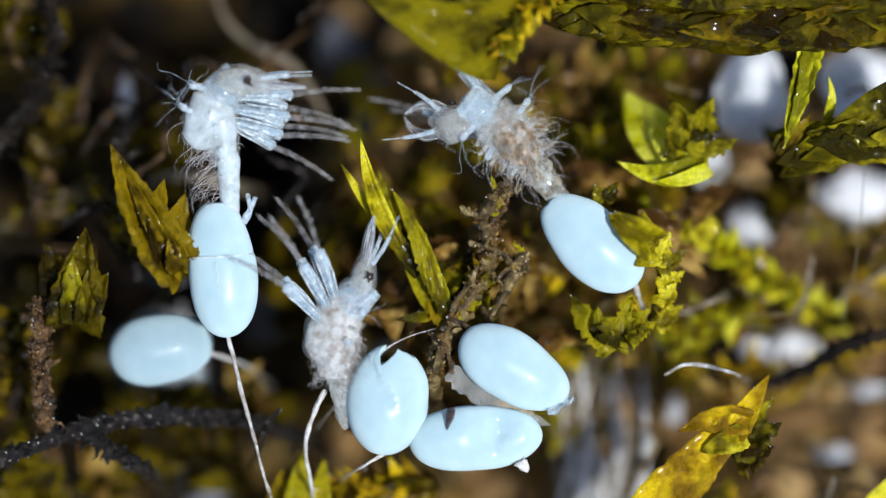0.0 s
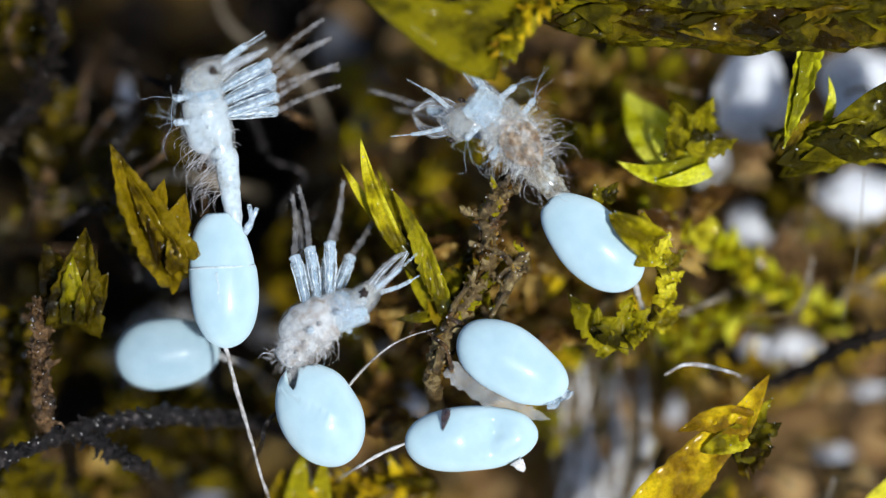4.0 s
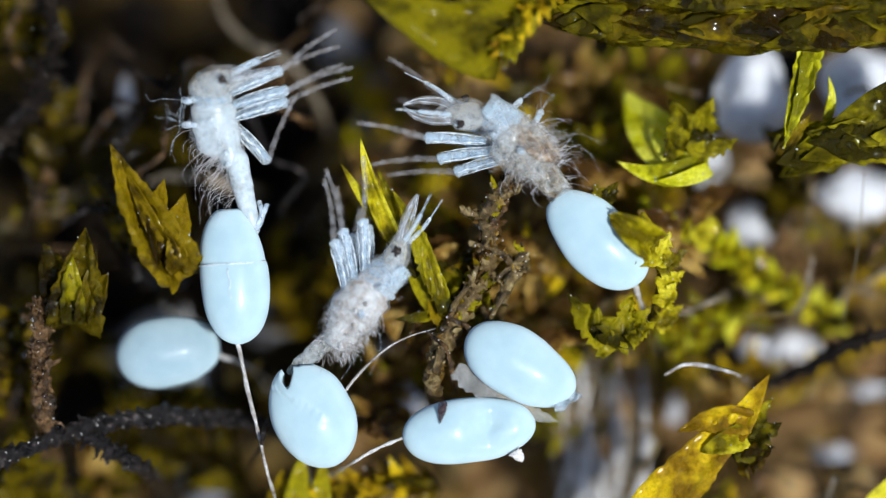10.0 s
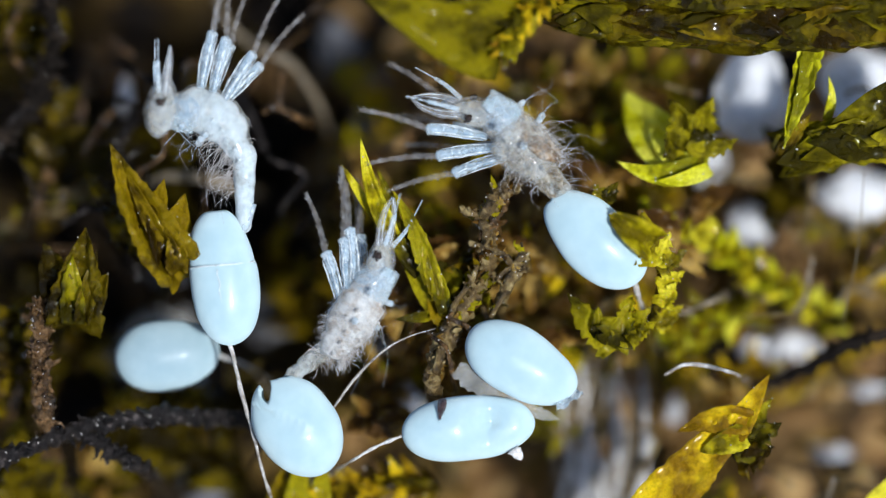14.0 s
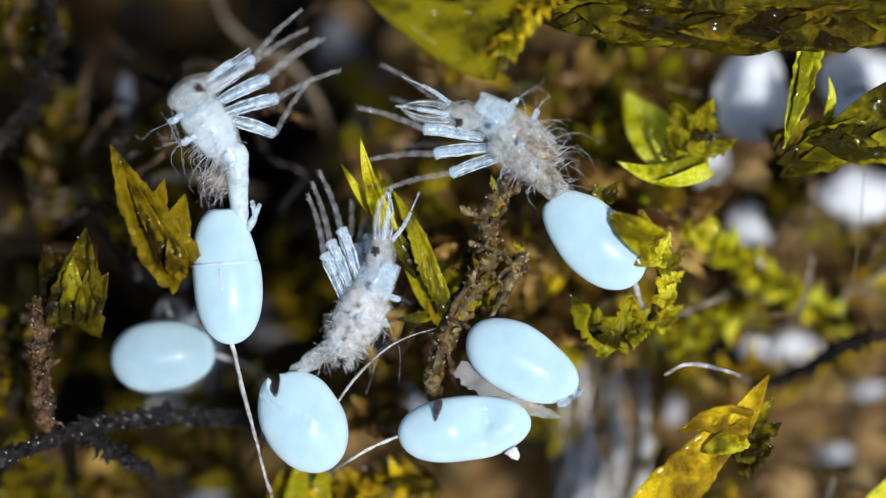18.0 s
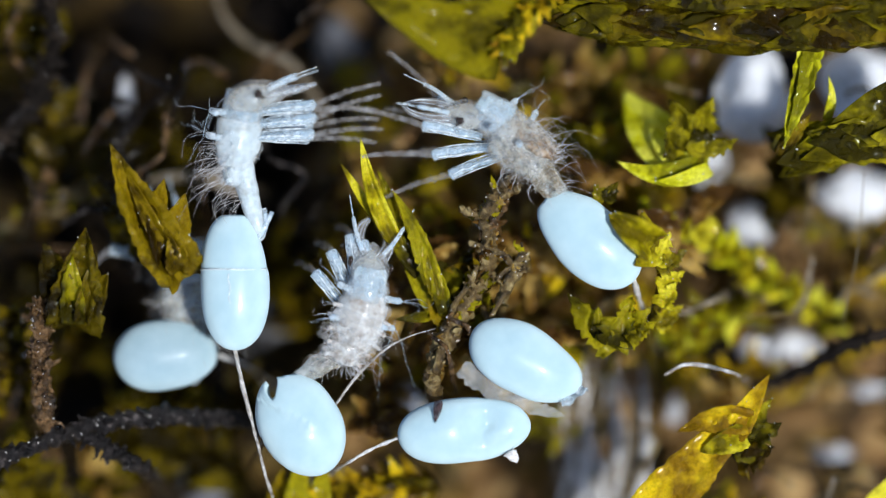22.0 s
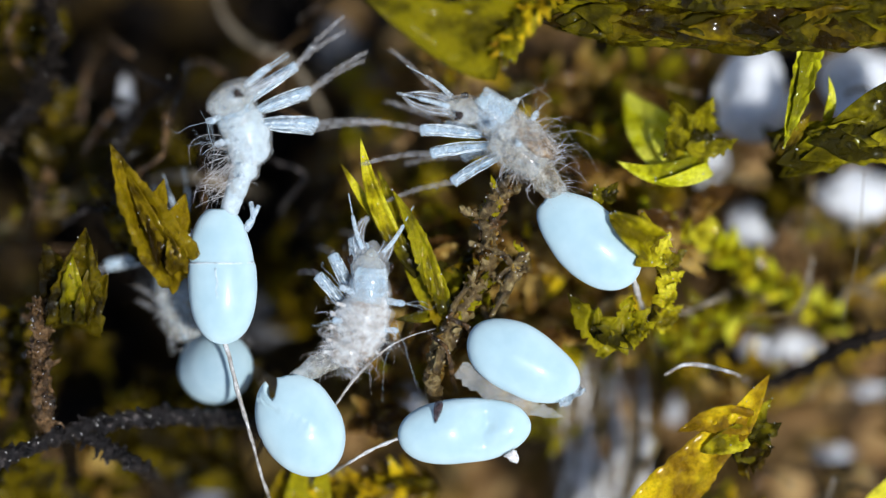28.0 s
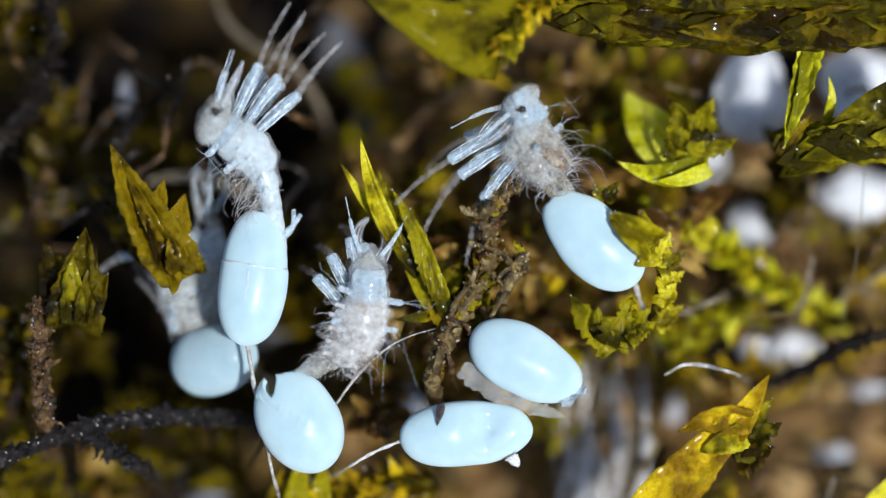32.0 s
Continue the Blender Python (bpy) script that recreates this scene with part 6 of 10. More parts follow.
    walk(climber['hind'], [(t, lie(i, j, k, l, m).inverted() @ lie(a, b, c, d, e, f)) for t, a, b, c, d, e, f, i, j, k, l, m in ((0, 403.9, 284.4, 18, 92.1, -82, 9, 379.2, 183.5, 18, 67.4, -82), (0.5, 398.5, 275.2, 18, 96.7, -82, 9, 379.2, 178, 18, 73.7, -82), (1, 407.9, 275.2, 18, 92.2, -82, 9, 379.2, 178, 18, 73.8, -82), (1.5, 417.2, 275.2, 18, 85.9, -82, 9, 406.8, 183.5, 18, 70.8, -82), (2, 408.1, 284.4, 18, 94.1, -82, 9, 388.4, 192.7, 18, 83.9, -82), (2.5, 389.8, 275.2, 18, 101.1, -82, 9, 342.5, 174.3, 18, 90.3, -82), (3, 399.1, 284.4, 18, 92.1, -82, 9, 360.9, 201.8, 18, 105.4, -82), (3.5, 399.3, 284.4, 18, 92.1, -82, 9, 360.9, 192.7, 18, 92.4, -82), (5.5, 409, 275.2, 18, 101.1, -82, 9, 379.2, 183.5, 18, 94.5, -82), (6, 409.1, 275.2, 18, 99.4, -82, 9, 375.6, 192.7, 18, 94.3, -82), (6.5, 418.4, 275.2, 18, 96.7, -82, 9, 383.4, 193.7, 18, 115.2, -82), (7, 418.6, 266.1, 18, 100.5, -82, 9, 350.9, 176.3, 18, 139.6, -82), (7.5, 446.2, 275.2, 18, 87.7, -82, 9, 374.4, 175.3, 18, 144.8, -82), (8, 464.6, 275.2, 18, 74.8, -82, 9, 416.3, 201.8, 18, 130, -82), (8.5, 419.8, 321.1, 18, 92.3, -82, 9, 457.8, 220.2, 18, 84.2, -82), (9, 420.8, 266.1, 18, 101.5, -82, 9, 406.8, 165.1, 18, 74.1, -82), (9.5, 419.8, 284.4, 18, 98, -82, 9, 406.8, 183.5, 18, 76.1, -82), (10, 418.8, 284.4, 18, 102.8, -82, 9, 379.2, 192.7, 18, 91.8, -82), (10.5, 426.9, 293.6, 18, 97.2, -82, 9, 388.4, 201.8, 18, 121, -82), (11, 425.9, 293.6, 18, 101.1, -82, 9, 360.9, 201.8, 18, 112, -82), (11.5, 415.8, 284.4, 18, 96.2, -82, 9, 415.9, 201.8, 18, 73.5, -82), (12, 423.9, 284.4, 18, 90.1, -82, 9, 415.9, 201.8, 18, 76.1, -82), (12.5, 424.9, 293.6, 18, 95.4, -82, 9, 379.2, 201.8, 18, 112.6, -82), (13, 416.8, 293.6, 18, 97.4, -82, 9, 379.2, 201.8, 18, 114, -82), (13.5, 424.9, 275.2, 18, 95.2, -82, 9, 356.9, 192.7, 18, 118.9, -82), (14, 433.1, 275.2, 18, 89.2, -82, 9, 361.2, 194.7, 18, 143.9, -82), (14.5, 443, 275.2, 18, 72.3, -82, 9, 402.8, 192.7, 18, 114.8, -82), (16.5, 408.9, 275.2, 18, 100.6, -82, 9, 354.9, 201.8, 18, 124.5, -82), (17, 409.6, 275.2, 18, 105.5, -82, 9, 328.1, 211, 18, 115.9, -82), (17.5, 418.8, 275.2, 18, 101.2, -82, 9, 374.5, 211, 18, 99.3, -82), (18, 418.8, 275.2, 18, 92.4, -82, 9, 356.9, 201.8, 18, 121.4, -82), (18.5, 418.8, 293.6, 18, 95.5, -82, 9, 371.2, 202.8, 18, 115.3, -82), (19, 418.8, 293.6, 18, 92.3, -82, 9, 367.2, 203.8, 18, 133.4, -82), (19.5, 418.8, 275.2, 18, 101.5, -82, 9, 352.9, 201.8, 18, 127.2, -82), (20, 437.1, 293.6, 18, 77, -82, 9, 406.8, 211, 18, 90.4, -82), (20.5, 437.1, 284.4, 18, 92.7, -82, 9, 406.8, 201.8, 18, 135.9, -82), (21, 418.8, 302.8, 18, 98.1, -82, 9, 434.3, 229.4, 18, 76.9, -82), (21.5, 409.6, 275.2, 18, 110.5, -82, 9, 342.5, 201.8, 18, 104.7, -82), (22, 427.9, 293.6, 18, 103.4, -82, 9, 425.1, 220.2, 18, 82.3, -82), (22.5, 418.8, 302.8, 18, 118.1, -82, 9, 425.1, 238.5, 18, 75.2, -82), (23, 400.4, 284.4, 18, 110.7, -82, 9, 397.6, 211, 18, 98.2, -82), (23.5, 419.3, 293.6, 18, 92.5, -82, 9, 406.8, 211, 18, 125.4, -82), (24, 410.6, 293.6, 18, 112.6, -82, 9, 379.2, 211, 18, 111, -82), (24.5, 420.3, 293.6, 18, 107.2, -82, 9, 379.2, 201.8, 18, 112.6, -82), (25, 420.8, 302.8, 18, 116.2, -82, 9, 425.1, 211, 18, 96.5, -82), (25.5, 420.8, 302.8, 18, 118.3, -82, 9, 425.1, 220.2, 18, 79.3, -82), (27.5, 408.8, 302.8, 18, 92.8, -82, 9, 425.1, 211, 18, 101.4, -82), (28, 433.3, 293.6, 18, 70.5, -82, 9, 425.1, 211, 18, 111.1, -82), (28.5, 426.8, 274.2, 18, 103.2, -82, 9, 466.6, 194.8, 18, 69, -82), (29, 467.4, 281.4, 18, 109.7, -82, 9, 459.4, 194.8, 18, 78.9, -82), (29.5, 446.8, 281.4, 18, 112.1, -82, 9, 481, 202, 18, 65.5, -82), (30, 512.7, 281.4, 18, 91.3, -82, 9, 531.5, 216.5, 18, 75.5, -82), (30.5, 467.9, 288.6, 18, 97.6, -82, 9, 481, 216.5, 18, 89, -82), (31, 480.8, 288.6, 18, 89.1, -82, 9, 524.3, 216.5, 18, 76, -82), (31.5, 464.9, 303, 18, 96.3, -82, 9, 492.5, 230.9, 18, 79.4, -82), (32, 470.6, 317.5, 18, 101.2, -82, 9, 417.3, 245.3, 18, 137.2, -82))])
    walk(climber['legs'][0], [(t, hip(0, 0.97, a, b)) for t, a, b in ((0, 80.7, 11), (0.5, 82.7, 13.2), (1, 74.6, 14), (1.5, 68.7, 12.7), (2, 76.6, 10.3), (2.5, 76.1, 8.4), (3, 87.1, 8.2), (3.5, 72.7, 9.8), (5.5, 69.8, 11.5), (6, 62.7, 9.2), (6.5, 80.6, 8), (7, 80.9, 8.9), (7.5, 72.8, 11.1), (8, 65.7, 13.3), (8.5, 89.4, 14), (9, 69.1, 12.6), (9.5, 72.8, 10.2), (10, 68.1, 8.3), (10.5, 86.5, 8.2), (11, 79.4, 10), (11.5, 77.5, 12.4), (12, 69.8, 13.9), (12.5, 73.6, 13.5), (13, 62.9, 11.4), (13.5, 80.3, 9.1), (14, 67.3, 8), (14.5, 75.9, 8.9), (16.5, 78.8, 12.5), (17, 69.3, 10.1), (17.5, 86.2, 8.3), (18, 87.2, 8.3), (18.5, 83.3, 10.1), (19, 84.7, 12.5), (19.5, 70.2, 13.9), (20, 83.1, 13.4), (20.5, 85.5, 11.3), (21, 72.4, 9), (21.5, 66.3, 8), (22, 80.7, 9), (22.5, 73.8, 11.4), (23, 70.9, 13.5), (23.5, 98.7, 13.9), (24, 72.5, 12.4), (24.5, 66.6, 10), (25, 69.9, 8.2), (25.5, 84.4, 8.3), (27.5, 72.7, 13.3), (28, 75.1, 11.2), (28.5, 68.2, 8.9), (29, 73.9, 8), (29.5, 55.7, 9.1), (30, 53.2, 11.5), (30.5, 54.9, 13.5), (31, 55.4, 13.9), (31.5, 59.6, 12.3), (32, 80.7, 9.9))])
    walk(climber['shins'][0], [(t, knee(1.106, a)) for t, a in ((0, 2), (0.5, -6.3), (1, -14), (1.5, -5.9), (2, 2), (2.5, -5.9), (3, -14), (3.5, -6.2), (5.5, -6.5), (6, 2), (6.5, -5.3), (7, -14), (7.5, -6.8), (8, 1.9), (8.5, -5), (9, -13.9), (9.5, -7.1), (10, 1.9), (10.5, -4.7), (11, -13.9), (11.5, -7.4), (12, 1.9), (12.5, -4.4), (13, -13.8), (13.5, -7.8), (14, 1.8), (14.5, -4.1), (16.5, -3.8), (17, -13.7), (17.5, -8.4), (18, 1.6), (18.5, -3.5), (19, -13.6), (19.5, -8.6), (20, 1.5), (20.5, -3.2), (21, -13.5), (21.5, -8.9), (22, 1.4), (22.5, -2.9), (23, -13.4), (23.5, -9.2), (24, 1.3), (24.5, -2.6), (25, -13.2), (25.5, -9.5), (27.5, -9.8), (28, 1), (28.5, -2.1), (29, -12.9), (29.5, -10.1), (30, 0.9), (30.5, -1.8), (31, -12.8), (31.5, -10.3), (32, 0.7))])
    walk(climber['legs'][1], [(t, hip(1, 0.97, a, b)) for t, a, b in ((0, 66.7, -11), (0.5, 68.8, -9.4), (1, 68.6, -8.3), (1.5, 70.4, -8), (2, 76.2, -8.7), (2.5, 70.6, -10.2), (3, 78.7, -11.8), (3.5, 63.8, -13.3), (5.5, 63.3, -11), (6, 59, -9.4), (6.5, 81.3, -8.3), (7, 78.7, -8), (7.5, 60.8, -8.7), (8, 46.7, -10.1), (8.5, 77.1, -11.8), (9, 67, -13.3), (9.5, 73.6, -14), (10, 67.7, -13.7), (10.5, 77, -12.6), (11, 66.9, -11), (11.5, 69.6, -9.4), (12, 64.5, -8.3), (12.5, 70.4, -8), (13, 57.1, -8.7), (13.5, 74.5, -10.1), (14, 65.6, -11.8), (14.5, 76.3, -13.3), (16.5, 71.3, -11), (17, 67.7, -9.4), (17.5, 83.6, -8.3), (18, 84.2, -8), (18.5, 69.2, -8.7), (19, 68.2, -10.1), (19.5, 62, -11.8), (20, 77.4, -13.3), (20.5, 83.3, -14), (21, 66.7, -13.7), (21.5, 60.8, -12.6), (22, 75.4, -11), (22.5, 67.8, -9.4), (23, 63.2, -8.3), (23.5, 83.8, -8), (24, 61, -8.7), (24.5, 63, -10.1), (25, 68.3, -11.8), (25.5, 78.4, -13.3), (27.5, 66.9, -11), (28, 75.2, -9.4), (28.5, 65, -8.3), (29, 68.1, -8), (29.5, 50.1, -8.7), (30, 49.7, -10.1), (30.5, 49.8, -11.8), (31, 45.5, -13.2), (31.5, 45.4, -14), (32, 71.6, -13.7))])
    walk(climber['shins'][1], [(t, knee(1.106, a)) for t, a in ((0, -3.9), (0.5, -11.7), (1, -13.7), (1.5, -7.7), (2, 0), (2.5, 1.6), (3, -4.6), (3.5, -12.2), (5.5, 1.3), (6, -5.2), (6.5, -12.6), (7, -13.2), (7.5, -6.5), (8, 0.7), (8.5, 1.1), (9, -5.8), (9.5, -12.9), (10, -12.9), (10.5, -5.8), (11, 1.1), (11.5, 0.7), (12, -6.5), (12.5, -13.2), (13, -12.6), (13.5, -5.2), (14, 1.3), (14.5, 0.4), (16.5, -4.6), (17, 1.6), (17.5, 0), (18, -7.8), (18.5, -13.7), (19, -11.7), (19.5, -3.9), (20, 1.8), (20.5, -0.5), (21, -8.4), (21.5, -13.8), (22, -11.3), (22.5, -3.3), (23, 1.9), (23.5, -1), (24, -9), (24.5, -13.9), (25, -10.8), (25.5, -2.7), (27.5, -14), (28, -10.2), (28.5, -2.2), (29, 2), (29.5, -2), (30, -10.1), (30.5, -14), (31, -9.7), (31.5, -1.6), (32, 2))])
    walk(climber['legs'][2], [(t, hip(2, 0.97, a, b)) for t, a, b in ((0, 86.1, 8), (0.5, 83.2, 9.8), (1, 78.3, 10.9), (1.5, 79, 10.8), (2, 86.3, 9.4), (2.5, 81.3, 7.5), (3, 90.5, 5.8), (3.5, 76.7, 5), (5.5, 74.8, 10.5), (6, 73.1, 11), (6.5, 97.1, 10.3), (7, 93.8, 8.6), (7.5, 82.2, 6.6), (8, 74.3, 5.3), (8.5, 96.2, 5.1), (9, 83.2, 6.1), (9.5, 85.4, 7.9), (10, 78.4, 9.8), (10.5, 88.2, 10.9), (11, 78.7, 10.8), (11.5, 80.8, 9.5), (12, 84.4, 7.6), (12.5, 96.3, 5.9), (13, 71.6, 5), (13.5, 83.9, 5.4), (14, 74.2, 6.9), (14.5, 89.8, 8.8), (16.5, 87.1, 8.7), (17, 75.1, 6.7), (17.5, 89.1, 5.3), (18, 92.7, 5), (18.5, 89.6, 6), (19, 98.4, 7.8), (19.5, 84.7, 9.7), (20, 84.8, 10.8), (20.5, 98.2, 10.8), (21, 72, 9.6), (21.5, 68.2, 7.7), (22, 83.5, 6), (22.5, 73.8, 5), (23, 81.1, 5.4), (23.5, 104.2, 6.8), (24, 72, 8.7), (24.5, 70.2, 10.4), (25, 75.6, 11), (25.5, 84.4, 10.4), (27.5, 78, 5), (28, 92.1, 5.9), (28.5, 76.2, 7.7), (29, 83.4, 9.6), (29.5, 67.6, 10.8), (30, 67.5, 10.9), (30.5, 66.6, 9.7), (31, 59.4, 7.9), (31.5, 61.7, 6), (32, 88.7, 5.1))])
    walk(climber['shins'][2], [(t, knee(1.106, a)) for t, a in ((0, -8.7), (0.5, 0.2), (1, 0.9), (1.5, -7.5), (2, -13.9), (2.5, -9.8), (3, -0.7), (3.5, 1.4), (5.5, -1.7), (6, 1.8), (6.5, -5), (7, -13.1), (7.5, -11.8), (8, -2.8), (8.5, 2), (9, -3.8), (9.5, -12.5), (10, -12.6), (10.5, -4), (11, 2), (11.5, -2.6), (12, -11.6), (12.5, -13.2), (13, -5.3), (13.5, 1.7), (14, -1.5), (14.5, -10.7), (16.5, -0.5), (17, -9.6), (17.5, -13.9), (18, -7.8), (18.5, 0.7), (19, 0.4), (19.5, -8.4), (20, -14), (20.5, -9), (21, 0), (21.5, 1), (22, -7.2), (22.5, -13.8), (23, -10.1), (23.5, -1), (24, 1.6), (24.5, -5.9), (25, -13.5), (25.5, -11.2), (27.5, -13), (28, -12.1), (28.5, -3.2), (29, 2), (29.5, -3.4), (30, -12.2), (30.5, -12.8), (31, -4.4), (31.5, 1.9), (32, -2.2))])
    walk(climber['legs'][3], [(t, hip(3, 0.97, a, b)) for t, a, b in ((0, 76.1, -8), (0.5, 76.1, -5.8), (1, 76.7, -5), (1.5, 79.4, -6.1), (2, 81.4, -8.3), (2.5, 72.3, -10.4), (3, 80.5, -11), (3.5, 69.6, -9.7), (5.5, 63.4, -6.6), (6, 58.6, -9), (6.5, 89.4, -10.7), (7, 96.1, -10.8), (7.5, 87.2, -9.1), (8, 69.8, -6.7), (8.5, 83.6, -5.1), (9, 71.7, -5.4), (9.5, 79, -7.3), (10, 75.7, -9.6), (10.5, 86.7, -10.9), (11, 73, -10.4), (11.5, 74.2, -8.4), (12, 78.1, -6.1), (12.5, 90.4, -5), (13, 64.1, -5.8), (13.5, 74.7, -7.9), (14, 67.8, -10.1), (14.5, 89.6, -11), (16.5, 74.3, -5), (17, 68.9, -6.3), (17.5, 85.9, -8.6), (18, 96.6, -10.6), (18.5, 84, -10.9), (19, 80.5, -9.4), (19.5, 70.5, -7), (20, 78.7, -5.3), (20.5, 103.8, -5.2), (21, 71.7, -6.9), (21.5, 62.2, -9.3), (22, 75.8, -10.8), (22.5, 67.8, -10.6), (23, 75.2, -8.8), (23.5, 104.2, -6.4), (24, 69.9, -5.1), (24.5, 64.1, -5.5), (25, 68.4, -7.6), (25.5, 78.4, -9.9), (27.5, 72.1, -5.9), (28, 90.5, -5), (28.5, 73.7, -6), (29, 76.9, -8.2), (29.5, 54.9, -10.3), (30, 54.7, -11), (30.5, 61.4, -9.7), (31, 60.7, -7.4), (31.5, 64.3, -5.5), (32, 81.5, -5.1))])
    walk(climber['shins'][3], [(t, knee(1.106, a)) for t, a in ((0, 2), (0.5, -5.2), (1, -13.9), (1.5, -7.7), (2, 1.7), (2.5, -3.4), (3, -13.4), (3.5, -9.5), (5.5, -11.1), (6, -0.1), (6.5, -0.2), (7, -11.2), (7.5, -12.4), (8, -1.6), (8.5, 0.9), (9, -9.6), (9.5, -13.3), (10, -3.3), (10.5, 1.7), (11, -7.8), (11.5, -13.9), (12, -5.1), (12.5, 2), (13, -5.9), (13.5, -14), (14, -7), (14.5, 1.9), (16.5, 1.3), (17, -2.3), (17.5, -12.9), (18, -10.5), (18.5, 0.3), (19, -0.7), (19.5, -11.7), (20, -11.9), (20.5, -1), (21, 0.5), (21.5, -10.2), (22, -13), (22.5, -2.6), (23, 1.4), (23.5, -8.5), (24, -13.7), (24.5, -4.4), (25, 1.9), (25.5, -6.6), (27.5, -4.8), (28, -13.8), (28.5, -8.2), (29, 1.6), (29.5, -2.9), (30, -13.2), (30.5, -9.9), (31, 0.7), (31.5, -1.3), (32, -12.2))])
    walk(climber['legs'][4], [(t, hip(4, 0.97, a, b)) for t, a, b in ((0, 95.8, 5), (0.5, 98.8, 6.4), (1, 95.3, 7.4), (1.5, 139.7, 8), (2, 138.4, 7.9), (2.5, 81.3, 7.2), (3, 90.5, 6), (3.5, 79.6, 4.6), (5.5, 129.9, 2.3), (6, 128, 3.1), (6.5, 148.6, 4.4), (7, 103.6, 5.8), (7.5, 98.6, 7), (8, 92.5, 7.8), (8.5, 101.9, 8), (9, 135.2, 7.5), (9.5, 90.5, 6.5), (10, 138.1, 5.2), (10.5, 111.3, 3.8), (11, 93.3, 2.7), (11.5, 85.3, 2.1), (12, 129.9, 2.1), (12.5, 142.4, 2.7), (13, 72.6, 3.8), (13.5, 93.3, 5.2), (14, 97.3, 6.5), (14.5, 116.3, 7.5), (16.5, 90.2, 5.8), (17, 78.6, 4.4), (17.5, 92.2, 3.1), (18, 137.7, 2.3), (18.5, 101.8, 2), (19, 109.4, 2.4), (19.5, 93.1, 3.3), (20, 86.1, 4.6), (20.5, 121.1, 6), (21, 80.3, 7.2), (21.5, 74.4, 7.9), (22, 83.8, 8), (22.5, 73.8, 7.4), (23, 84.2, 6.4), (23.5, 118, 5), (24, 126.9, 3.6), (24.5, 86.8, 2.6), (25, 81.3, 2), (25.5, 84.4, 2.1), (27.5, 86.2, 6.7), (28, 115.2, 7.6), (28.5, 87.4, 8), (29, 94.1, 7.7), (29.5, 124.7, 6.9), (30, 77.4, 5.6), (30.5, 77.8, 4.2), (31, 67.8, 3), (31.5, 68.9, 2.2), (32, 92.7, 2))])
    walk(climber['shins'][4], [(t, knee(1.106, a)) for t, a in ((0, 1.2), (0.5, 1.3), (1, -3.8), (1.5, -115.5), (2, -119), (2.5, -11.8), (3, -5.5), (3.5, 0.4), (5.5, -118.6), (6, -117.8), (6.5, -101.6), (7, -0.7), (7.5, 2), (8, -1), (8.5, -7.5), (9, -118), (9.5, -13.5), (10, -113.7), (10.5, -2), (11, 1.9), (11.5, 0.2), (12, -100.4), (12.5, -117.1), (13, -13.9), (13.5, -10.1), (14, -3.5), (14.5, 1.4), (16.5, -14), (17, -11.4), (17.5, -5), (18, -72.8), (18.5, 1.7), (19, -2.8), (19.5, -9.5), (20, -13.8), (20.5, -12.5), (21, -6.6), (21.5, -0.3), (22, 2), (22.5, -1.4), (23, -8), (23.5, -13.2), (24, -97.3), (24.5, -8.2), (25, -1.5), (25.5, 2), (27.5, -13.8), (28, -9.7), (28.5, -2.9), (29, 1.6), (29.5, -104.2), (30, -4.9), (30.5, -11.3), (31, -14), (31.5, -11), (32, -4.5))])
    walk(climber['legs'][5], [(t, hip(5, 0.97, a, b)) for t, a, b in ((0, 82.9, -5), (0.5, 86.9, -3.2), (1, 87.5, -2.1), (1.5, 87.9, -2.2), (2, 87, -3.5), (2.5, 76.4, -5.4), (3, 84.7, -7.1), (3.5, 73.6, -8), (5.5, 73.9, -2.7), (6, 68.3, -2), (6.5, 92.6, -2.6), (7, 96.2, -4.1), (7.5, 100, -6), (8, 99.4, -7.5), (8.5, 104.7, -8), (9, 82.1, -7.2), (9.5, 80, -5.5), (10, 74.9, -3.6), (10.5, 95.3, -2.3), (11, 87, -2.1), (11.5, 82.1, -3), (12, 88, -4.8), (12.5, 95.3, -6.7), (13, 66.4, -7.8), (13.5, 83.1, -7.8), (14, 86.1, -6.7), (14.5, 108, -4.8), (16.5, 82.6, -3.6), (17, 72.9, -5.5), (17.5, 87.7, -7.2), (18, 105.3, -8), (18.5, 101.5, -7.5), (19, 101.2, -6.1), (19.5, 80.3, -4.1), (20, 79.1, -2.6), (20.5, 108.1, -2), (21, 76, -2.7), (21.5, 76.6, -4.3), (22, 80, -6.2), (22.5, 67.8, -7.6), (23, 76.3, -8), (23.5, 103.1, -7.1), (24, 75.6, -5.4), (24.5, 78.2, -3.5), (25, 76.3, -2.2), (25.5, 78.4, -2.1), (27.5, 80.4, -7.9), (28, 111.2, -7.8), (28.5, 82.2, -6.5), (29, 85.8, -4.7), (29.5, 64.8, -2.9), (30, 65, -2), (30.5, 69.6, -2.4), (31, 65.7, -3.8), (31.5, 73, -5.7), (32, 95.9, -7.3))])
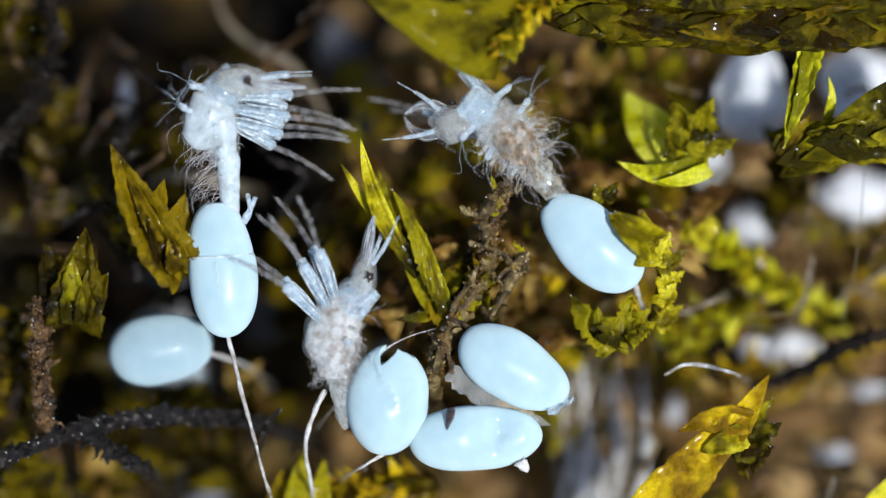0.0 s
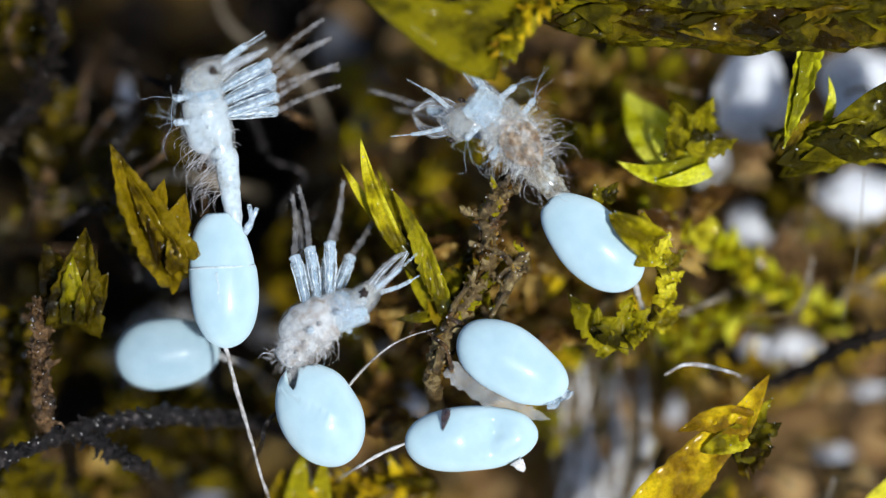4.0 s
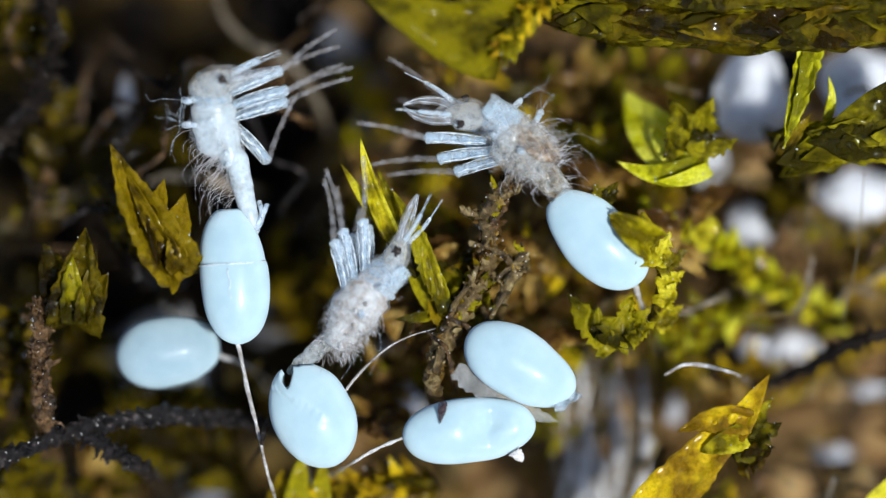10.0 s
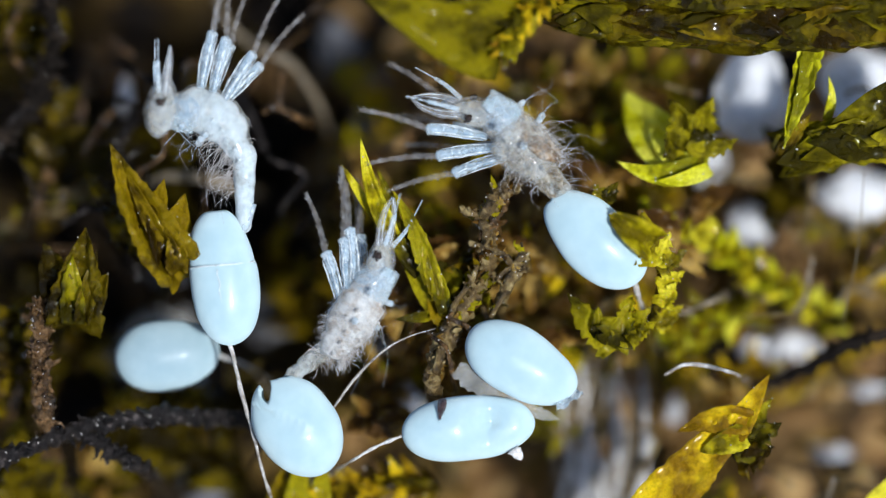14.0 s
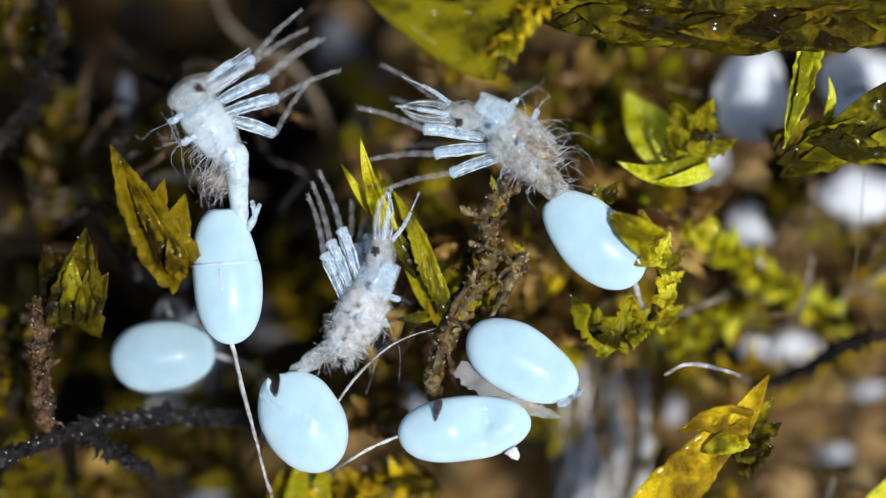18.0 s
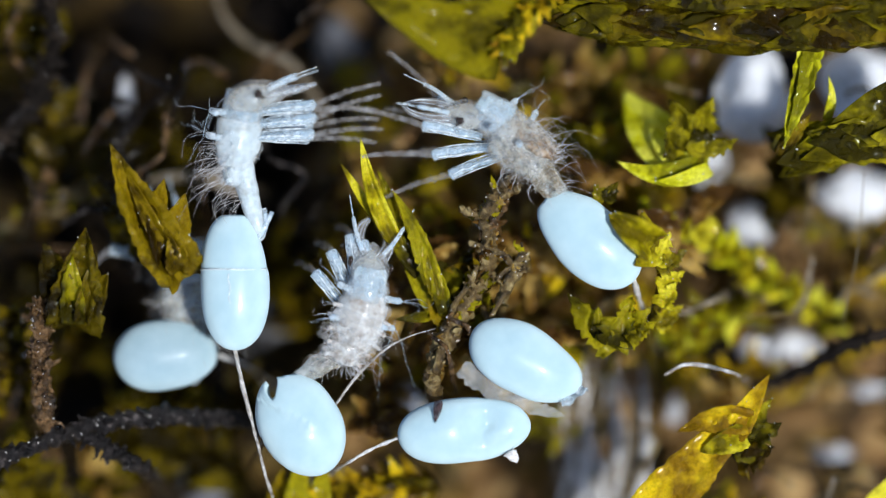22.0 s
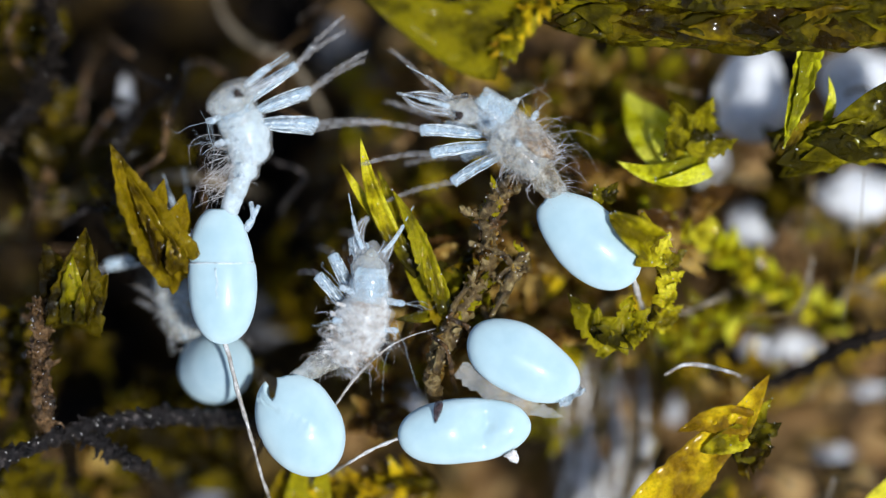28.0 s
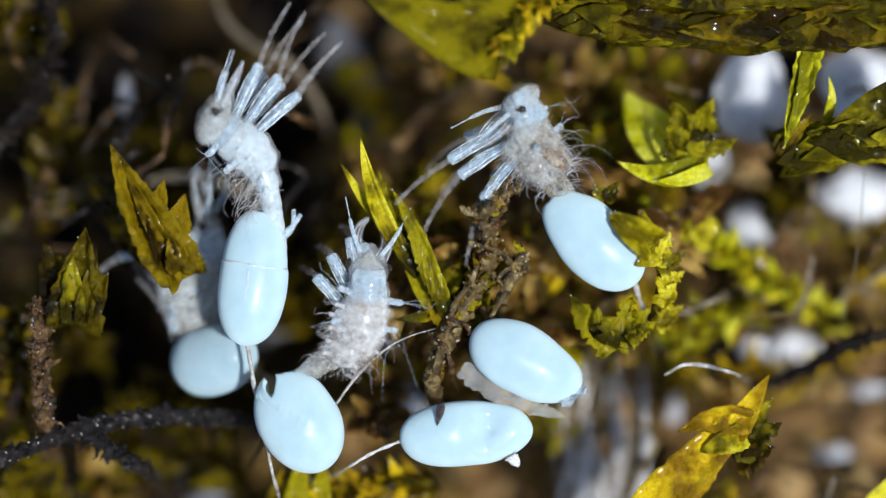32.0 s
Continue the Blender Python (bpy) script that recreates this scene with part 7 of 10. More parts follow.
    walk(climber['shins'][5], [(t, knee(1.106, a)) for t, a in ((0, -10.5), (0.5, -13.8), (1, -6.9), (1.5, 1.1), (2, -0.1), (2.5, -8.9), (3, -14), (3.5, -8.7), (5.5, -13.8), (6, -10.4), (6.5, -1.3), (7, 1.7), (7.5, -5.3), (8, -13.2), (8.5, -11.8), (9, -2.8), (9.5, 2), (10, -3.5), (10.5, -12.2), (11, -12.9), (11.5, -4.6), (12, 1.9), (12.5, -1.9), (13, -10.9), (13.5, -13.6), (14, -6.4), (14.5, 1.3), (16.5, -8.2), (17, 0.4), (17.5, 0.7), (18, -7.6), (18.5, -13.9), (19, -9.9), (19.5, -0.9), (20, 1.5), (20.5, -5.8), (21, -13.4), (21.5, -11.4), (22, -2.4), (22.5, 2), (23, -4), (23.5, -12.5), (24, -12.6), (24.5, -4.1), (25, 1.9), (25.5, -2.3), (27.5, 1.5), (28, -0.8), (28.5, -9.8), (29, -13.9), (29.5, -7.8), (30, 0.7), (30.5, 0.5), (31, -8.1), (31.5, -14), (32, -9.5))])
    walk(hatcher['root'], [(t, lie(a, b, c, d, e, f)) for t, a, b, c, d, e, f in ((0, 600, 560, 12, 64.9, 100, 0), (0.5, 595, 531, 12, 48.7, 103.3, 0), (1, 586, 493, 12, 60.2, 106.7, 0), (1.5, 605, 483, 12, 64, 110, 0), (2, 605, 483, 12, 91.7, 115, 0), (2.5, 624, 473, 12, 90.5, 120, 0), (3, 590, 550, 12, 68.9, 97.5, 0), (3.5, 586, 560, 12, 34.4, 75, 0), (5.5, 537, 560, 12, 27.4, 70, 0), (6, 566, 550, 12, 20.8, 71.2, 0), (6.5, 555, 566, 12, 38.2, 72.5, 0), (7, 555, 562, 12, 38.9, 73.8, 0), (7.5, 645, 508, 12, 54, 75, 0), (8, 617, 516, 12, 51.5, 76.2, 0), (8.5, 635, 530, 12, 51.2, 77.5, 0), (9, 665, 520, 12, 43.3, 78.8, 0), (9.5, 660, 520, 12, 52.8, 80, 0), (10, 650, 520, 12, 52.2, 79, 0), (10.5, 679, 545, 12, 67.8, 78, 0), (11, 660, 530, 12, 72.7, 77, 0), (11.5, 645, 530, 12, 66.1, 76, 0), (12, 655, 530, 12, 66, 75, 0), (12.5, 655, 530, 12, 61, 73.8, 0), (13, 650, 530, 12, 59.5, 72.5, 0), (13.5, 641, 530, 12, 58.2, 71.2, 0), (14, 641, 535, 12, 60.6, 70, 0), (14.5, 660, 549, 12, 81, 60, 0), (16.5, 650, 540, 12, 75.8, 45, 0), (17, 641, 530, 12, 67.1, 60, 0), (17.5, 650, 530, 12, 65.8, 62.5, 0), (18, 650, 530, 12, 65.8, 65, 0), (18.5, 650, 540, 12, 76.1, 60, 0), (19, 641, 540, 12, 71.6, 55, 0), (19.5, 655, 525, 12, 79.4, 25, 0), (20, 650, 530, 12, 85.5, 0, 0), (20.5, 645, 530, 12, 77.6, 8, 0), (21, 641, 540, 12, 75.4, 10, 0), (23, 648, 540, 12, 76.2, 9.6, 0), (25, 648, 540, 12, 76.6, 9.3, 0), (28, 650, 545, 12, 76.6, 8.7, 0), (30, 648, 542, 12, 76.1, 8.4, 0), (32, 648, 545, 12, 77.5, 8, 0))])
    walk(hatcher['head'], [(t, lie(i, j, k, l, m).inverted() @ lie(a, b, c, d, e, f)) for t, a, b, c, d, e, f, i, j, k, l, m in ((0, 642.2, 502.8, 18, 74.9, 100, 0, 600, 560, 12, 64.9, 100), (0.5, 629.3, 505.5, 18, 48.7, 103.3, 0, 595, 531, 12, 48.7, 103.3), (1, 628.2, 467.5, 18, 40.2, 106.7, 0, 586, 493, 12, 60.2, 106.7), (1.5, 638.4, 440.8, 18, 54, 110, 0, 605, 483, 12, 64, 110), (2, 596.2, 432, 18, 131.7, 115, 0, 605, 483, 12, 91.7, 115), (2.5, 615.2, 422.8, 18, 130.5, 120, 0, 624, 473, 12, 90.5, 120), (3, 636, 490.2, 18, 93.9, 97.5, 0, 590, 550, 12, 68.9, 97.5), (3.5, 645, 534.5, 18, 44.4, 75, 0, 586, 560, 12, 34.4, 75), (5.5, 613.6, 534.5, 18, 41.4, 70, 0, 537, 560, 12, 27.4, 70), (6, 633.8, 533.3, 18, 34.8, 71.2, 0, 566, 550, 12, 20.8, 71.2), (6.5, 639.5, 515, 18, 52.2, 72.5, 0, 555, 566, 12, 38.2, 72.5), (7, 639.5, 507.4, 18, 52.9, 73.8, 0, 555, 562, 12, 38.9, 73.8), (7.5, 698.7, 448.2, 18, 68, 75, 0, 645, 508, 12, 54, 75), (8, 685.6, 457.9, 18, 65.5, 76.2, 0, 617, 516, 12, 51.5, 76.2), (8.5, 685.2, 473.7, 18, 65.2, 77.5, 0, 635, 530, 12, 51.2, 77.5), (9, 722.2, 458.4, 18, 57.3, 78.8, 0, 665, 520, 12, 43.3, 78.8), (9.5, 702.2, 461, 18, 66.8, 80, 0, 660, 520, 12, 52.8, 80), (10, 701, 461, 18, 66.2, 79, 0, 650, 520, 12, 52.2, 79), (10.5, 695.7, 472, 18, 81.8, 78, 0, 679, 545, 12, 67.8, 78), (11, 671.4, 470.2, 18, 86.7, 77, 0, 660, 530, 12, 72.7, 77), (11.5, 669.6, 470.2, 18, 80.1, 76, 0, 645, 530, 12, 66.1, 76), (12, 676.1, 470.2, 18, 80, 75, 0, 655, 530, 12, 66, 75), (12.5, 684, 470.2, 18, 75, 73.8, 0, 655, 530, 12, 61, 73.8), (13, 680.8, 472.8, 18, 73.5, 72.5, 0, 650, 530, 12, 59.5, 72.5), (13.5, 679.7, 470.2, 18, 72.2, 71.2, 0, 641, 530, 12, 58.2, 71.2), (14, 674.4, 470.8, 18, 74.6, 70, 0, 641, 535, 12, 60.6, 70), (14.5, 665.3, 481.2, 18, 95, 60, 0, 660, 549, 12, 81, 60), (16.5, 658.8, 489, 18, 89.8, 45, 0, 650, 540, 12, 75.8, 45), (17, 669.2, 462.2, 18, 81.1, 60, 0, 641, 530, 12, 67.1, 60), (17.5, 675.5, 462.2, 18, 79.8, 62.5, 0, 650, 530, 12, 65.8, 62.5), (18, 675.5, 462.2, 18, 79.8, 65, 0, 650, 530, 12, 65.8, 65), (18.5, 658.8, 471.4, 18, 90.1, 60, -4, 650, 540, 12, 76.1, 60), (19, 665.6, 463.4, 18, 85.6, 55, -8, 641, 540, 12, 71.6, 55), (19.5, 659.4, 478.4, 18, 85.4, 25, -17, 655, 525, 12, 79.4, 25), (20, 651.8, 481.6, 18, 91.5, 0, -26, 650, 530, 12, 85.5, 0), (20.5, 653.8, 486, 18, 83.6, 8, -25.9, 645, 530, 12, 77.6, 8), (21, 653.3, 487.2, 18, 81.4, 10, -25.8, 641, 540, 12, 75.4, 10), (23, 654.2, 482.8, 18, 82.2, 9.6, -25.5, 648, 540, 12, 76.2, 9.6), (25, 654.2, 485.4, 18, 82.6, 9.3, -25.2, 648, 540, 12, 76.6, 9.3), (28, 654.4, 480.8, 18, 82.6, 8.7, -24.7, 650, 545, 12, 76.6, 8.7), (30, 654.2, 483, 18, 82.1, 8.4, -24.3, 648, 542, 12, 76.1, 8.4), (32, 651.5, 486, 18, 83.5, 8, -24, 648, 545, 12, 77.5, 8))])
    walk(hatcher['neck'], [(t, lie(i, j, k, l, m).inverted() @ lie(a, b, c, d, e, f)) for t, a, b, c, d, e, f, i, j, k, l, m in ((0, 624.5, 526.8, 15, 53.6, 100, 0, 600, 560, 12, 64.9, 100), (0.5, 614.9, 516.2, 15, 36.6, 103.3, 0, 595, 531, 12, 48.7, 103.3), (1, 610.5, 478.2, 15, 31.1, 106.7, 0, 586, 493, 12, 60.2, 106.7), (1.5, 624.4, 458.5, 15, 51.6, 110, 0, 605, 483, 12, 64, 110), (2, 599.9, 453.4, 15, 99.8, 115, 0, 605, 483, 12, 91.7, 115), (2.5, 618.9, 443.9, 15, 100, 120, 0, 624, 473, 12, 90.5, 120), (3, 615.5, 510.7, 15, 57, 97.5, 0, 590, 550, 12, 68.9, 97.5), (3.5, 620.2, 545.2, 15, 23.4, 75, 0, 586, 560, 12, 34.4, 75), (5.5, 581.4, 545.2, 15, 18.4, 70, 0, 537, 560, 12, 27.4, 70), (6, 605.3, 540.3, 15, 13.9, 71.2, 0, 566, 550, 12, 20.8, 71.2), (6.5, 604, 536.4, 15, 31.1, 72.5, 0, 555, 566, 12, 38.2, 72.5), (7, 604, 530.4, 15, 32.9, 73.8, 0, 555, 562, 12, 38.9, 73.8), (7.5, 676.1, 473.3, 15, 48.1, 75, 0, 645, 508, 12, 54, 75), (8, 656.8, 482.3, 15, 40.2, 76.2, 0, 617, 516, 12, 51.5, 76.2), (8.5, 664.1, 497.3, 15, 48.3, 77.5, 0, 635, 530, 12, 51.2, 77.5), (9, 698.2, 484.3, 15, 47.1, 78.8, 0, 665, 520, 12, 43.3, 78.8), (9.5, 684.5, 485.8, 15, 54.4, 80, 0, 660, 520, 12, 52.8, 80), (10, 679.6, 485.8, 15, 49.1, 79, 0, 650, 520, 12, 52.2, 79), (10.5, 688.7, 502.6, 15, 77.1, 78, 0, 679, 545, 12, 67.8, 78), (11, 666.6, 495.3, 15, 79.2, 77, 0, 660, 530, 12, 72.7, 77), (11.5, 659.3, 495.3, 15, 67.6, 76, 0, 645, 530, 12, 66.1, 76), (12, 667.2, 495.3, 15, 70.6, 75, 0, 655, 530, 12, 66, 75), (12.5, 671.8, 495.3, 15, 64.1, 73.8, 0, 655, 530, 12, 61, 73.8), (13, 667.9, 496.8, 15, 61.7, 72.5, 0, 650, 530, 12, 59.5, 72.5), (13.5, 663.5, 495.3, 15, 57.1, 71.2, 0, 641, 530, 12, 58.2, 71.2), (14, 660.4, 497.7, 15, 62.5, 70, 0, 641, 535, 12, 60.6, 70), (14.5, 663.1, 509.7, 15, 85.5, 60, 0, 660, 549, 12, 81, 60), (16.5, 655.1, 510.4, 15, 80.2, 45, 0, 650, 540, 12, 75.8, 45), (17, 657.3, 490.7, 15, 67.4, 60, 0, 641, 530, 12, 67.1, 60), (17.5, 664.8, 490.7, 15, 69.4, 62.5, 0, 650, 530, 12, 65.8, 62.5), (18, 664.8, 490.7, 15, 69.4, 65, 0, 650, 530, 12, 65.8, 65), (18.5, 655.1, 500.2, 15, 82.7, 60, 0, 650, 540, 12, 76.1, 60), (19, 655.3, 495.6, 15, 72.2, 55, 0, 641, 540, 12, 71.6, 55), (19.5, 657.6, 497.9, 15, 84.6, 25, 0, 655, 525, 12, 79.4, 25), (20, 651, 501.9, 15, 87.9, 0, 0, 650, 530, 12, 85.5, 0), (20.5, 650.1, 504.5, 15, 78.7, 8, 0, 645, 530, 12, 77.6, 8), (21, 648.1, 509.4, 15, 76.9, 10, 0, 641, 540, 12, 75.4, 10), (23, 651.6, 506.8, 15, 83.9, 9.6, 0, 648, 540, 12, 76.2, 9.6), (25, 651.6, 508.4, 15, 83.6, 9.3, 0, 648, 540, 12, 76.6, 9.3), (28, 652.6, 507.7, 15, 86.1, 8.7, 0, 650, 545, 12, 76.6, 8.7), (30, 651.6, 507.8, 15, 84, 8.4, 0, 648, 542, 12, 76.1, 8.4), (32, 650, 510.8, 15, 86.6, 8, 0, 648, 545, 12, 77.5, 8))])
    walk(hatcher['fore'], [(t, lie(i, j, k, l, m).inverted() @ lie(a, b, c, d, e, f)) for t, a, b, c, d, e, f, i, j, k, l, m in ((0, 596.9, 581.8, 12, 81.9, 100, 0, 600, 560, 12, 64.9, 100), (0.5, 586.4, 551.2, 12, 66.9, 103.3, 0, 595, 531, 12, 48.7, 103.3), (1, 591.3, 514.4, 12, 103.9, 106.7, 0, 586, 493, 12, 60.2, 106.7), (1.5, 602.2, 504.8, 12, 82.6, 110, 0, 605, 483, 12, 64, 110), (2, 601.1, 504.6, 12, 79.7, 115, 0, 605, 483, 12, 91.7, 115), (2.5, 618.8, 494.4, 12, 76.3, 120, 0, 624, 473, 12, 90.5, 120), (3, 588.7, 572, 12, 86.6, 97.5, 0, 590, 550, 12, 68.9, 97.5), (3.5, 572.1, 577.1, 12, 50.9, 75, 0, 586, 560, 12, 34.4, 75), (5.5, 520.4, 574.4, 12, 40.9, 70, 0, 537, 560, 12, 27.4, 70), (6, 547.2, 561.4, 12, 31.1, 71.2, 0, 566, 550, 12, 20.8, 71.2), (6.5, 540.5, 582.6, 12, 48.9, 72.5, 0, 555, 566, 12, 38.2, 72.5), (7, 540.3, 578.3, 12, 47.9, 73.8, 0, 555, 562, 12, 38.9, 73.8), (7.5, 635, 527.6, 12, 63, 75, 0, 645, 508, 12, 54, 75), (8, 608.9, 536.4, 12, 68.3, 76.2, 0, 617, 516, 12, 51.5, 76.2), (8.5, 622.5, 548.1, 12, 55.5, 77.5, 0, 635, 530, 12, 51.2, 77.5), (9, 647.6, 533.4, 12, 37.6, 78.8, 0, 665, 520, 12, 43.3, 78.8), (9.5, 646, 536.9, 12, 50.4, 80, 0, 660, 520, 12, 52.8, 80), (10, 637.9, 538.4, 12, 56.8, 79, 0, 650, 520, 12, 52.2, 79), (10.5, 666, 562.8, 12, 53.8, 78, 0, 679, 545, 12, 67.8, 78), (11, 650, 549.6, 12, 63, 77, 0, 660, 530, 12, 72.7, 77), (11.5, 635.3, 549.7, 12, 63.8, 76, 0, 645, 530, 12, 66.1, 76), (12, 643.7, 548.9, 12, 59.2, 75, 0, 655, 530, 12, 66, 75), (12.5, 642.8, 548.3, 12, 56.3, 73.8, 0, 655, 530, 12, 61, 73.8), (13, 637.8, 548.3, 12, 56.3, 72.5, 0, 650, 530, 12, 59.5, 72.5), (13.5, 629.9, 549, 12, 59.8, 71.2, 0, 641, 530, 12, 58.2, 71.2), (14, 629.3, 553.6, 12, 57.8, 70, 0, 641, 535, 12, 60.6, 70), (14.5, 654, 570.2, 12, 74.2, 60, 0, 660, 549, 12, 81, 60), (16.5, 642.2, 560.6, 12, 69.1, 45, 0, 650, 540, 12, 75.8, 45), (17, 632.3, 550.2, 12, 66.6, 60, 0, 641, 530, 12, 67.1, 60), (17.5, 639.1, 549.1, 12, 60.4, 62.5, 0, 650, 530, 12, 65.8, 62.5), (18, 639.1, 549.1, 12, 60.4, 65, 0, 650, 530, 12, 65.8, 65), (18.5, 641.1, 560.1, 12, 66.3, 60, 0, 650, 540, 12, 76.1, 60), (19, 633.7, 560.8, 12, 70.7, 55, 0, 641, 540, 12, 71.6, 55), (19.5, 648, 545.9, 12, 71.6, 25, 0, 655, 525, 12, 79.4, 25), (20, 646.9, 551.8, 12, 81.9, 0, 0, 650, 530, 12, 85.5, 0), (20.5, 639.7, 551.3, 12, 76, 8, 0, 645, 530, 12, 77.6, 8), (21, 634.7, 561.1, 12, 73.3, 10, 0, 641, 540, 12, 75.4, 10), (23, 638.6, 559.9, 12, 64.8, 9.6, 0, 648, 540, 12, 76.2, 9.6), (25, 639.1, 560.1, 12, 66.1, 9.3, 0, 648, 540, 12, 76.6, 9.3), (28, 639.8, 564.5, 12, 62.4, 8.7, 0, 650, 545, 12, 76.6, 8.7), (30, 638.4, 561.8, 12, 64.1, 8.4, 0, 648, 542, 12, 76.1, 8.4), (32, 638.3, 564.7, 12, 63.8, 8, 0, 648, 545, 12, 77.5, 8))])
    walk(hatcher['hind'], [(t, lie(i, j, k, l, m).inverted() @ lie(a, b, c, d, e, f)) for t, a, b, c, d, e, f, i, j, k, l, m in ((0, 590, 630, 12, 99.5, 100, 9, 600, 560, 12, 64.9, 100), (0.5, 566, 599, 12, 149.6, 103.3, 9, 595, 531, 12, 48.7, 103.3), (1, 605, 570, 12, 123.2, 106.7, 9, 586, 493, 12, 60.2, 106.7), (1.5, 595, 560, 12, 102.7, 110, 9, 605, 483, 12, 64, 110), (2, 591, 560, 12, 63.2, 115, 9, 605, 483, 12, 91.7, 115), (2.5, 605, 551, 12, 62.4, 120, 9, 624, 473, 12, 90.5, 120), (3, 586, 618, 12, 62.2, 97.5, 9, 590, 550, 12, 68.9, 97.5), (3.5, 547, 608, 12, 61.5, 75, 9, 586, 560, 12, 34.4, 75), (5.5, 470, 618, 12, 93, 70, 9, 537, 560, 12, 27.4, 70), (6, 470, 608, 12, 96.6, 71.2, 9, 566, 550, 12, 20.8, 71.2), (6.5, 486, 645, 12, 97.5, 72.5, 9, 555, 566, 12, 38.2, 72.5), (7, 480, 645, 12, 102.2, 73.8, 9, 555, 562, 12, 38.9, 73.8), (7.5, 596, 604, 12, 33.5, 75, 9, 645, 508, 12, 54, 75), (8, 582, 604, 12, 38.6, 76.2, 9, 617, 516, 12, 51.5, 76.2), (8.5, 580, 610, 12, 49.5, 77.5, 9, 635, 530, 12, 51.2, 77.5), (9, 600, 570, 12, 51.8, 78.8, 9, 665, 520, 12, 43.3, 78.8), (9.5, 612, 578, 12, 40.4, 80, 9, 660, 520, 12, 52.8, 80), (10, 612, 578, 12, 39.6, 79, 9, 650, 520, 12, 52.2, 79), (10.5, 641, 597, 12, 28.3, 78, 9, 679, 545, 12, 67.8, 78), (11, 631, 587, 12, 34.9, 77, 9, 660, 530, 12, 72.7, 77), (11.5, 612, 597, 12, 41.5, 76, 9, 645, 530, 12, 66.1, 76), (12, 621, 587, 12, 41.8, 75, 9, 655, 530, 12, 66, 75), (12.5, 615, 590, 12, 42.8, 73.8, 9, 655, 530, 12, 61, 73.8), (13, 610, 590, 12, 41.2, 72.5, 9, 650, 530, 12, 59.5, 72.5), (13.5, 602, 597, 12, 43.2, 71.2, 9, 641, 530, 12, 58.2, 71.2), (14, 602, 597, 12, 39.3, 70, 9, 641, 535, 12, 60.6, 70), (14.5, 641, 616, 12, 33.7, 60, 9, 660, 549, 12, 81, 60), (16.5, 621, 616, 12, 32.3, 45, 9, 650, 540, 12, 75.8, 45), (17, 612, 597, 12, 36.5, 60, 9, 641, 530, 12, 67.1, 60), (17.5, 612, 597, 12, 35.6, 62.5, 9, 650, 530, 12, 65.8, 62.5), (18, 612, 597, 12, 35.6, 65, 9, 650, 530, 12, 65.8, 65), (18.5, 621, 606, 12, 32.3, 60, 9, 650, 540, 12, 76.1, 60), (19, 621, 597, 12, 33.5, 55, 9, 641, 540, 12, 71.6, 55), (19.5, 631, 597, 12, 37.9, 25, 9, 655, 525, 12, 79.4, 25), (20, 640, 600, 12, 47.1, 0, 9, 650, 530, 12, 85.5, 0), (20.5, 625, 610, 12, 34.5, 8, 9, 645, 530, 12, 77.6, 8), (21, 620, 610, 12, 36.3, 10, 9, 641, 540, 12, 75.4, 10), (23, 615, 610, 12, 33.7, 9.6, 9, 648, 540, 12, 76.2, 9.6), (25, 617, 610, 12, 33, 9.3, 9, 648, 540, 12, 76.6, 9.3), (28, 615, 612, 12, 33.7, 8.7, 9, 650, 545, 12, 76.6, 8.7), (30, 615, 610, 12, 33.7, 8.4, 9, 648, 542, 12, 76.1, 8.4), (32, 615, 612, 12, 33.7, 8, 9, 648, 545, 12, 77.5, 8))])
    walk(hatcher['legs'][0], [(t, hip(0, 1.0, a, b)) for t, a, b in ((0, 46.1, 15), (0.5, 65.3, 17.3), (1, 43.3, 17.9), (1.5, 78.8, 16.4), (2, 51.8, 13.8), (2.5, 64.4, 12.1), (3, 63.7, 12.5), (3.5, 61.9, 14.8), (5.5, 46.3, 14), (6, 54.7, 12.2), (6.5, 31.2, 12.4), (7, 20.1, 14.5), (7.5, 25.3, 17), (8, 33.8, 18), (8.5, 42.9, 16.8), (9, 47.5, 14.3), (9.5, 27.2, 12.3), (10, 38.5, 12.3), (10.5, 37.3, 14.3), (11, 42.5, 16.8), (11.5, 30.5, 18), (12, 24, 17), (12.5, 30.8, 14.5), (13, 40.9, 12.4), (13.5, 41.6, 12.2), (14, 33.8, 14.1), (14.5, 8.8, 16.6), (16.5, 32.2, 12.5), (17, 32.7, 12.1), (17.5, 36.2, 13.8), (18, 40.6, 16.4), (18.5, 36.7, 17.9), (19, 26, 17.3), (19.5, 38.7, 15), (20, 7.5, 16.7), (20.5, 10, 16.1), (21, 6.9, 17.6), (23, 10, 19.2), (25, 7.8, 20), (28, 9.9, 17.2), (30, 8.1, 19.7), (32, 3.6, 19.5))])
    walk(hatcher['shins'][0], [(t, knee(1.0, a)) for t, a in ((0, 1.9), (0.5, 28.2), (1, 70.5), (1.5, 73.8), (2, 93.3), (2.5, 95), (3, 33.8), (3.5, -12.7), (5.5, -13.7), (6, -7.5), (6.5, 1.9), (7, -5.7), (7.5, -14), (8, -5.1), (8.5, 1.9), (9, -8), (9.5, -13.6), (10, -2.8), (10.5, 1.1), (11, -10.2), (11.5, -12.4), (12, -0.8), (12.5, -0.3), (13, -12.1), (13.5, -10.8), (14, 0.8), (14.5, -2.3), (16.5, -4.5), (17, -14), (17.5, -6.3), (18, 2), (18.5, -6.9), (19, -13.9), (19.5, -3.9), (20, 78), (20.5, 78), (21, 78), (23, 78), (25, 78), (28, 78), (30, 78), (32, 78))])
